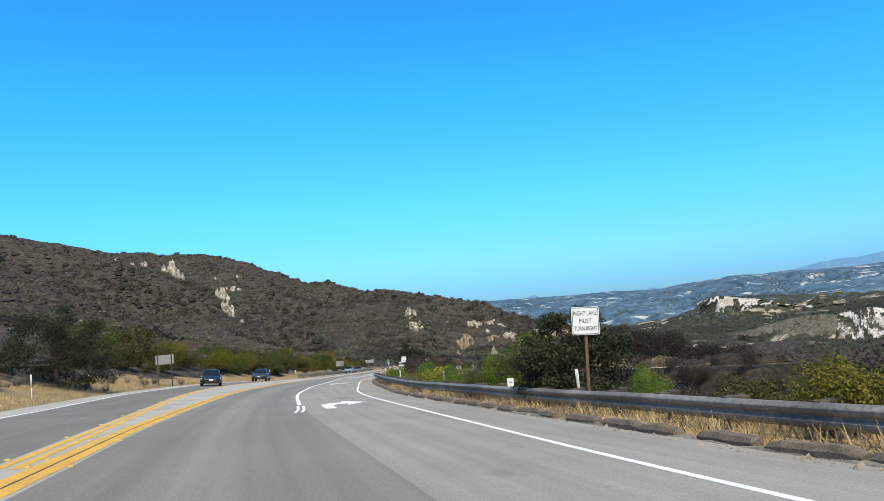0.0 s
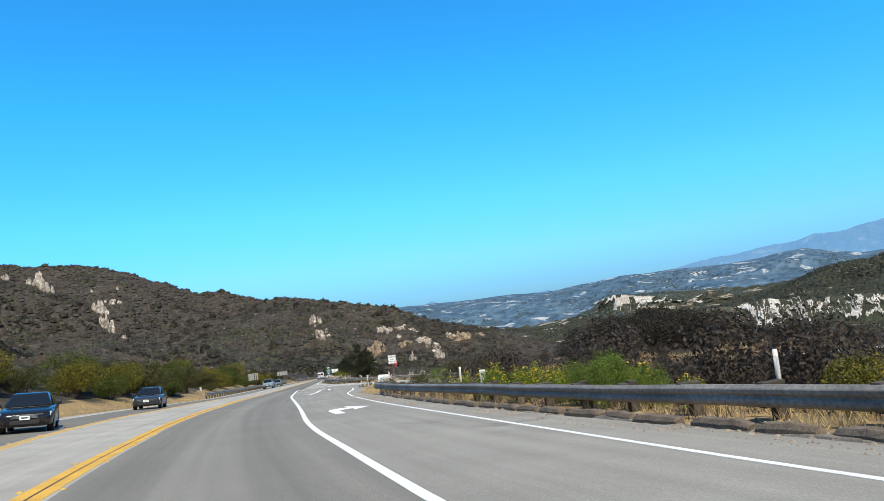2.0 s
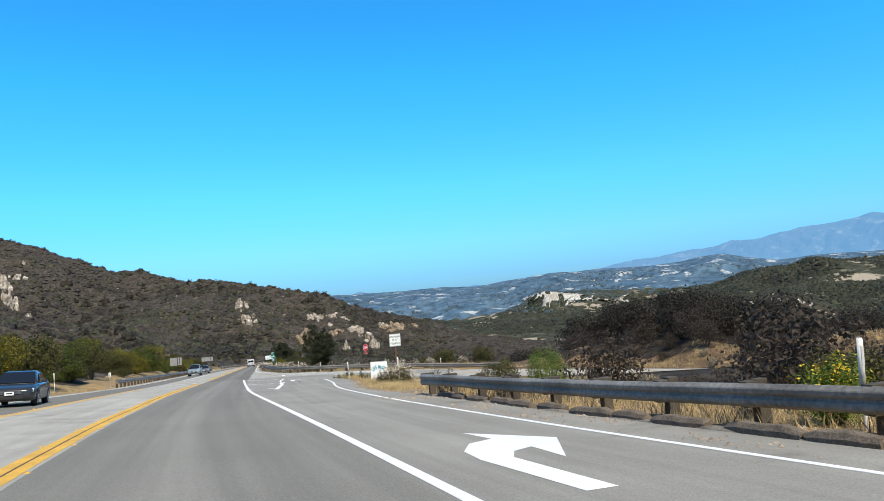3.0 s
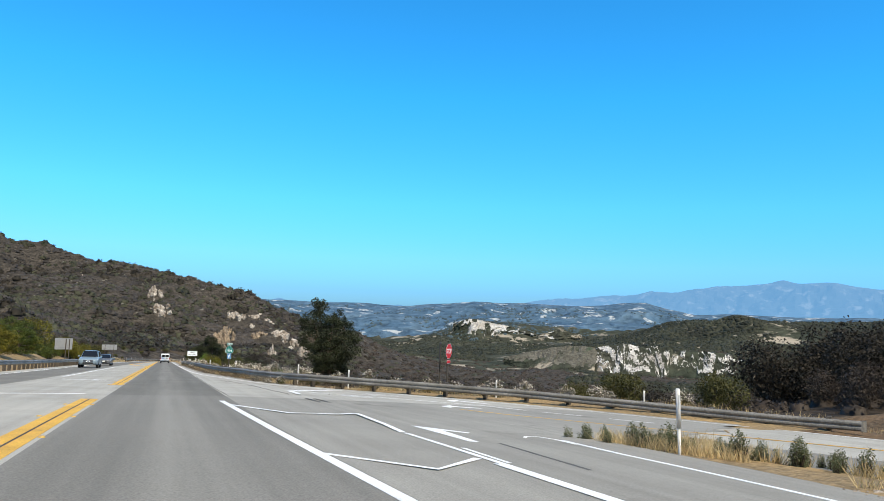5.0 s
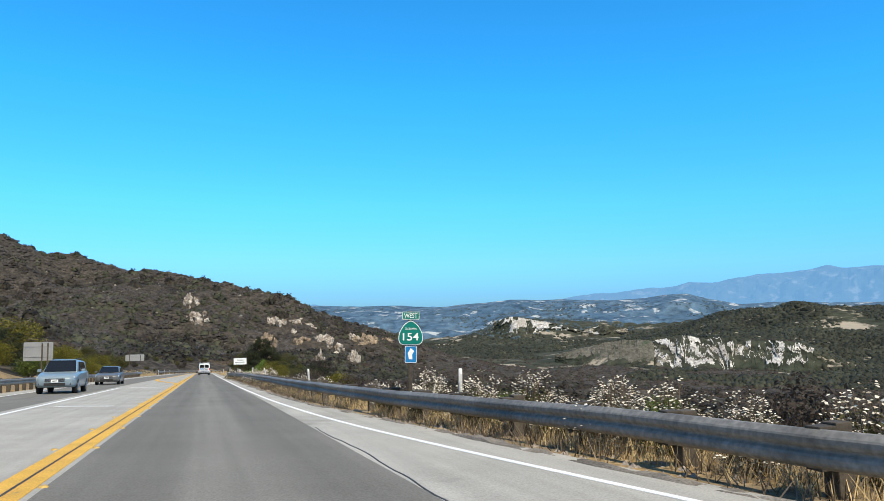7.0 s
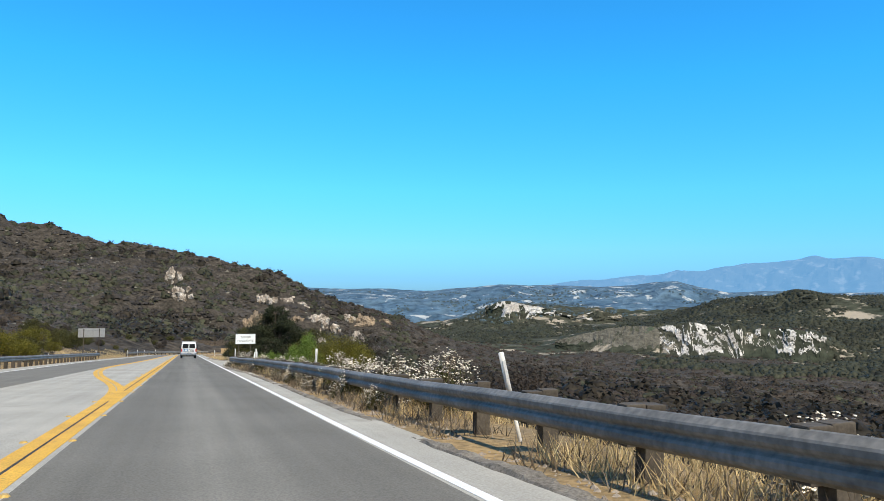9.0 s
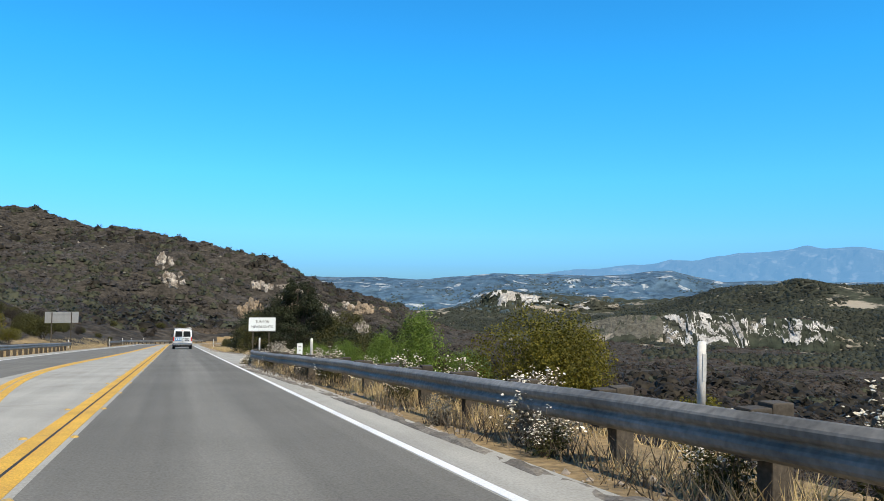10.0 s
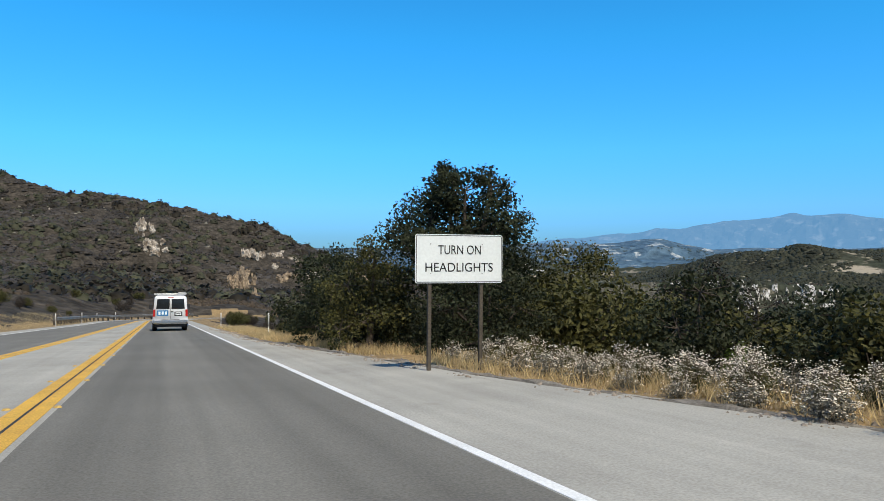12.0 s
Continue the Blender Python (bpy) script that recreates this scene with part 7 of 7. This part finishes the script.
# ---- chaparral cover on the slopes: thousands of shrubs, joined ----
def chaparral(name, az0, az1, r0, r1, n, seed, material, label, size=(0.9, 2.2), cards=24, centre=(2.0, -40.0), gap=17.0, clump=(22, -0.30), leaf=1.0, tall=0.5, core=1.0):
    """Shrubs scattered over a slope: each an uneven leafy mound with loose sprays of leaves round it."""
    rng = np.random.default_rng(seed)
    az = np.radians(az0 + (az1 - az0) * rng.random(n))
    r = np.exp(math.log(r0) + (math.log(r1) - math.log(r0)) * rng.random(n))
    x, y = centre[0] + r * np.sin(az), centre[1] + r * np.cos(az)
    yc_ = np.clip(y, -230, 175)
    off_ = np.maximum(pave_left(yc_) - x, x - pave_right(yc_)) + np.maximum(0, y - 178)
    sideclear = ~((y < -45) & (y > -125) & (x > 4) & (x < np.interp(y, [-125, -100, -79, -60, -45], [70, 54, 40, 30, 16])))
    ok = (off_ > gap) & (fractal(x, y, clump[0], 3, seed) > clump[1]) & sideclear & ~((x > 0) & (y > 40) & (y < 75) & (x < 20))
    for ox, oy, ow, oh, *_ in OUTCROPS:
        ok &= np.hypot(x - ox, y - oy + 0.3 * ow) > 0.55 * ow
    x, y, r = x[ok], y[ok], r[ok]
    n = len(x)
    s = (size[0] + (size[1] - size[0]) * rng.random(n) ** 1.6) * (0.75 + 0.25 * np.clip(r / 200, 0, 3))
    foot = np.stack([x, y, ground_z(x, y)], 1)
    # mounds: two uneven rings and a top
    k = 6
    a = (np.arange(k) / k * math.tau)[None, :] + rng.random((n, 1)) * math.tau
    rings = []
    for h_, w_ in ((-0.25, 0.85), (0.45, 0.62)):
        w = w_ * (0.75 + 0.5 * rng.random((n, k)))
        h = np.repeat(np.full((n, 1), h_), k, 1) + (0.35 * (rng.random((n, k)) - 0.5) if h_ > 0 else 0)
        rings.append(np.stack([np.cos(a) * w, np.sin(a) * w, h * tall], -1))
    top = np.stack([0.3 * (rng.random(n) - 0.5), 0.3 * (rng.random(n) - 0.5), tall * (0.7 + 0.25 * rng.random(n))], -1)[:, None, :]
    body = np.concatenate([rings[0], rings[1], top], 1) * s[:, None, None] * core + foot[:, None, :]
    j_ = (np.arange(k) + 1) % k
    tri = np.concatenate([np.stack([np.arange(k), j_, k + j_], 1), np.stack([np.arange(k), k + j_, k + np.arange(k)], 1), np.stack([k + np.arange(k), k + j_, np.full(k, 2 * k)], 1)])
    tris = (tri[None] + (2 * k + 1) * np.arange(n)[:, None, None]).reshape(-1, 3)
    # sprays of leaves standing out of the mounds
    d = rng.normal(size=(n, cards, 3))
    d[..., 2] = np.abs(d[..., 2]) * 1.1
    d /= np.linalg.norm(d, axis=2)[..., None]
    p = foot[:, None, :] + d * (s[:, None, None] * np.array([1.0, 1.0, tall * 1.1])) * (0.6 + 0.45 * rng.random((n, cards, 1)))
    nrm = d * 0.6 + rng.normal(size=d.shape) * 0.5 + np.array([0, -0.1, 0.5])
    nrm /= np.linalg.norm(nrm, axis=2)[..., None]
    t = np.cross(nrm, rng.normal(size=d.shape))
    t /= np.linalg.norm(t, axis=2)[..., None]
    b = np.cross(nrm, t)
    q = s[:, None, None] * (0.13 + 0.13 * rng.random((n, cards, 1))) * leaf
    C = np.stack([p - t * q, p - b * q * 0.8, p + t * q, p + b * q * 0.8], 2).reshape(-1, 3)
    V = np.concatenate([body.reshape(-1, 3), C])
    cq = np.arange(len(C)).reshape(-1, 4) + len(V) - len(C)
    F = np.concatenate([tris, cq[:, :3], cq[:, [0, 2, 3]]])
    ob = stuff(name, V, F, material, label, "chaparral")
    ob.data.polygons.foreach_set("use_smooth", np.arange(len(F)) < len(tris))
    return ob


chaparral("chaparral_brown", -64, 16, 210, 760, 27000, 101, L_HILLBROWN, "dense grey-brown chaparral shrubs covering the hillside", cards=15, leaf=0.85)
chaparral("near_chaparral_brown", -64, 14, 40, 260, 11000, 111, L_RUST, "fine warm brown chaparral shrubs on the near slope", size=(0.6, 1.5), cards=22, leaf=0.7)
chaparral("near_chaparral_olive", -64, 14, 40, 240, 3600, 112, L_HILL, "olive green shrubs on the near slope", size=(0.7, 1.7), cards=22, clump=(40, -0.08), leaf=0.7)
chaparral("chaparral_olive", -64, 16, 210, 720, 9000, 102, L_HILL, "scattered olive green shrubs on the hillside", size=(1.0, 2.6), cards=12, clump=(60, -0.12), leaf=1.15, tall=0.75)
chaparral("hill_oaks", -64, 14, 90, 640, 8500, 109, L_SCRUBOAK, "dark scrub oaks in clumps on the hillside", size=(1.4, 3.2), cards=14, clump=(60, 0.02), tall=0.8)
chaparral("chaparral_grey", -64, 16, 60, 720, 3600, 103, L_GREY, "scattered grey dry shrubs on the hillside", size=(0.5, 1.2), cards=8)
chaparral("near_valley_scrub", -20, 130, 14, 62, 4200, 121, L_BROWN, "dense fuzzy brown scrub below the road", size=(0.55, 1.25), cards=64, centre=(8.0, 12.0), gap=11.0, leaf=0.42, tall=0.8, core=0.78)
chaparral("mid_valley_scrub", -20, 130, 60, 150, 4500, 123, L_BROWN, "dense brown scrub further down the slope", size=(0.55, 1.25), cards=22, centre=(8.0, 12.0), gap=11.0, leaf=0.8, tall=0.75)
chaparral("lower_valley_scrub", 10, 130, 12, 130, 7000, 122, L_BROWN, "dense fuzzy brown scrub beside the turn lane", size=(0.55, 1.3), cards=34, centre=(14.0, -135.0), gap=9.0, leaf=0.75, tall=0.75)
chaparral("valley_chaparral_brown", 8, 100, 90, 800, 22000, 104, L_BROWN, "dense brown chaparral falling to the valley", cards=11, gap=36.0, leaf=1.0)
chaparral("valley_chaparral_olive", 8, 100, 60, 620, 4200, 105, L_HILL, "olive green shrubs on the valley slope", cards=14, gap=42.0, leaf=0.9)
chaparral("valley_scrub_oaks", 8, 100, 55, 520, 6500, 114, L_SCRUBOAK, "dark scrub oaks in clumps on the valley slope", size=(1.2, 2.6), cards=18, gap=30.0, clump=(30, -0.02), tall=0.8)
chaparral("valley_trees", 15, 64, 560, 1500, 24000, 106, L_VALLEYTREE, "dark trees dotted over the valley floor", size=(1.3, 3.0), cards=4, clump=(90, 0.0), tall=0.9)
chaparral("mesa_trees", 33, 66, 640, 1250, 16000, 126, L_VALLEYTREE, "dark oak woods in bands on the low hills", size=(2.2, 4.2), cards=4, clump=(75, 0.02), tall=0.5)
chaparral("bend_chaparral", -88, 88, 12, 170, 4200, 118, L_RUST, "brown shrubs on the slope round the bend", size=(0.5, 1.3), cards=18, centre=(0.0, 176.0), gap=6.0)
chaparral("far_woods", 6, 64, 1350, 2500, 9000, 107, L_FARWOOD, "woods on the far hills, coloured blue-green for haze", size=(1.6, 3.6), cards=3, clump=(160, 0.02), tall=0.8)



# ---- sandstone outcrops on the hill ----
def outcrop(x, y, w, h, seed, rock, words):
    """Broken angular boulders, the large ones in the middle, half sunk in the slope."""
    rng = np.random.default_rng(seed)
    z0 = float(ground_z(np.array([x]), np.array([y]))[0])
    root = thing("rock_outcrop", pose(x, y, z0), words, "rock", "hillside rocks")
    for k in range(13):
        bm = bmesh.new()
        bmesh.ops.create_icosphere(bm, subdivisions=3, radius=1.0)
        q = 0.0 if k == 0 else 0.25 + 0.75 * rng.random()
        a = rng.random() * math.tau
        cx, cy = math.cos(a) * w * 0.5 * q, math.sin(a) * w * 0.45 * q
        big = (1.0 - 0.55 * q) * (0.6 + 0.7 * rng.random())
        sx, sy, sz = w * 0.17 * big, w * 0.16 * big, h * 0.46 * big * (0.7 + 0.6 * rng.random())
        o = Vector(rng.random(3) * 50)
        cuts = [(Vector(rng.normal(size=3)).normalized(), 0.55 + 0.3 * rng.random()) for _ in range(9)]
        dz = float(ground_z(np.array([x + cx]), np.array([y + cy]))[0]) - z0
        for v in bm.verts:
            c = v.co.copy()
            for n_, lim in cuts:      # split faces
                over = c.dot(n_) - lim
                if over > 0:
                    c -= n_ * over
            c *= 1 + 0.5 * noise.fractal(c * 1.6 + o, 0.8, 2.1, 3)
            v.co = Vector((c.x * sx + cx, c.y * sy + cy, c.z * sz + sz * 0.45 + dz))
        part("boulder", bm, rock, root)
    return root


for i, (x, y, w, h, tan_) in enumerate(OUTCROPS):
    outcrop(x, y, w, h, 200 + i, M_TANROCK if tan_ else M_ROCK, "tan crumbling rock cut on the hillside" if tan_ else "pale weathered sandstone outcrop among chaparral")

# ---- painted figures ----
def arrow(x, y, yaw):
    """A long turn arrow for the lane, its tail at x, y and the head bending aside."""
    c, s = math.cos(radians(yaw)), math.sin(radians(yaw))
    pts = [(-0.17, 0), (0.17, 0), (0.22, 2.2), (0.45, 2.65), (0.8, 2.85), (0.7, 1.8), (1.5, 3.4), (0.72, 5.0), (0.76, 4.0), (0.3, 3.75), (-0.05, 3.1), (-0.17, 2.3)]
    return patch("turn_arrow", [(x + c * a - s * b, y + s * a + c * b) for a, b in pts], M_WHITE_PAINT, marks, "white turn arrow")


for x, y, yaw in ARROWS:
    arrow(x, y, yaw)


def stroke(pts, width):
    """A painted line of its width along a bent way."""
    p = [Vector(q) for q in pts]
    a_, b_ = [], []
    for i, q in enumerate(p):
        d = (p[min(i + 1, len(p) - 1)] - p[max(i - 1, 0)]).normalized()
        o = Vector((-d.y, d.x)) * width / 2
        a_.append(tuple(q + o))
        b_.append(tuple(q - o))
    return patch("painted_bar", a_ + b_[::-1], M_WHITE_PAINT, marks, "white painted bar")


for pts, width in PAINT_STROKES:
    stroke(pts, width)
for pts in PAINT_BARS:
    patch("painted_bar", pts, M_WHITE_PAINT, marks, "white painted bar")
side_yellow = curve((-125, 56.3), (-100, 38.8), (-90, 32.6), (-79, 25.6), (-72, 18.2), (-68, 14.0), (-64.5, 10.9), (-62, 9.6))
stripe("side_road_line", side_yellow, -111, -62.6, 0.12, M_YELLOW, "yellow side road centre line", marks, 0.5)
side_white = curve((-100, 41.8), (-90, 35.3), (-79, 28.4), (-70, 22.6), (-62, 17.8), (-56, 14.2), (-52.4, 10.2))
stripe("side_road_edge", side_white, -98, -52.6, 0.10, M_WHITE_PAINT, "white side road edge line", marks, 0.4)

# raised markers along the centre lines
dot_bm = bmesh.new()
bmesh.ops.create_cone(dot_bm, cap_ends=True, segments=12, radius1=0.052, radius2=0.034, depth=0.02, matrix=Matrix.Translation((0, 0, 0.012)))
dot_me = bpy.data.meshes.new("pavement_marker")
dot_bm.to_mesh(dot_me)
dot_bm.free()
dot_me.materials.append(mat("yellow_ceramic", (0.55, 0.36, 0.09), 0.5, bump=0))
for f, y0, y1 in ((line_yellow_right, -170, -63), (line_yellow_right, -52, 80), (line_yellow_left, -162, -90)):
    y = y0
    k = 0
    while y < y1:
        for d in (-0.27, 0.27):
            X = float(f(np.array([y]))[0]) + d
            ob = new("pavement_marker", dot_me)
            ob.parent = marks
            ob.location = (X, y, float(road_z(X, y)))
        y += 3.6
        k += 1

# cracks and patches: thin tar seams and pale scuffs on the asphalt
M_TAR = mat("tar_seal", (0.035, 0.034, 0.033), 0.75, vary=0.2, bump=0.1)
stripe("tar_joint", line_yellow_right, -52.5, 170, 0.036, M_TAR, "dark joint between the yellow lines", marks, 1.0, 0.004)
stripe("tar_joint", line_yellow_right, -228, -62.8, 0.036, M_TAR, "dark joint between the yellow lines", marks, 1.0, 0.004)


def crack(y0, y1, line, width, seed, sway=0.10):
    """A wandering tar-dark crack along the pavement."""
    off = lambda y: line(y) + sway * 2 * fractal(np.asarray(y, float), np.asarray(y, float) * 0 + seed, 2.6, 4, seed)
    return stripe("crack", off, y0, y1, width, M_TAR, "dark open crack", marks, 0.25, 0.003)


crack(-60, -32, plus(seam, 0.06), 0.022, 51, 0.05)
crack(-58, -44, curve((-60, 6.0), (-50, 5.4), (-40, 4.4)), 0.022, 54, 0.25)
crack(-57, -46, curve((-60, 8.2), (-50, 6.6), (-40, 5.0)), 0.02, 55, 0.3)
M_SKID = mat("rubber_skid", (0.105, 0.10, 0.09), 0.9, vary=0.3, bump=0.1)
for x in (6.0, 6.3):      # a pair of short skid marks across the junction
    stripe("skid_mark", curve((-62.4, x + 0.28), (-60.1, x)), -62.3, -60.2, 0.07, M_SKID, "dark skid mark", marks, 0.5, 0.002)
stripe("skid_mark", curve((-76.0, 6.62), (-72.6, 7.12)), -75.9, -72.7, 0.07, M_SKID, "dark skid mark", marks, 0.5, 0.002)
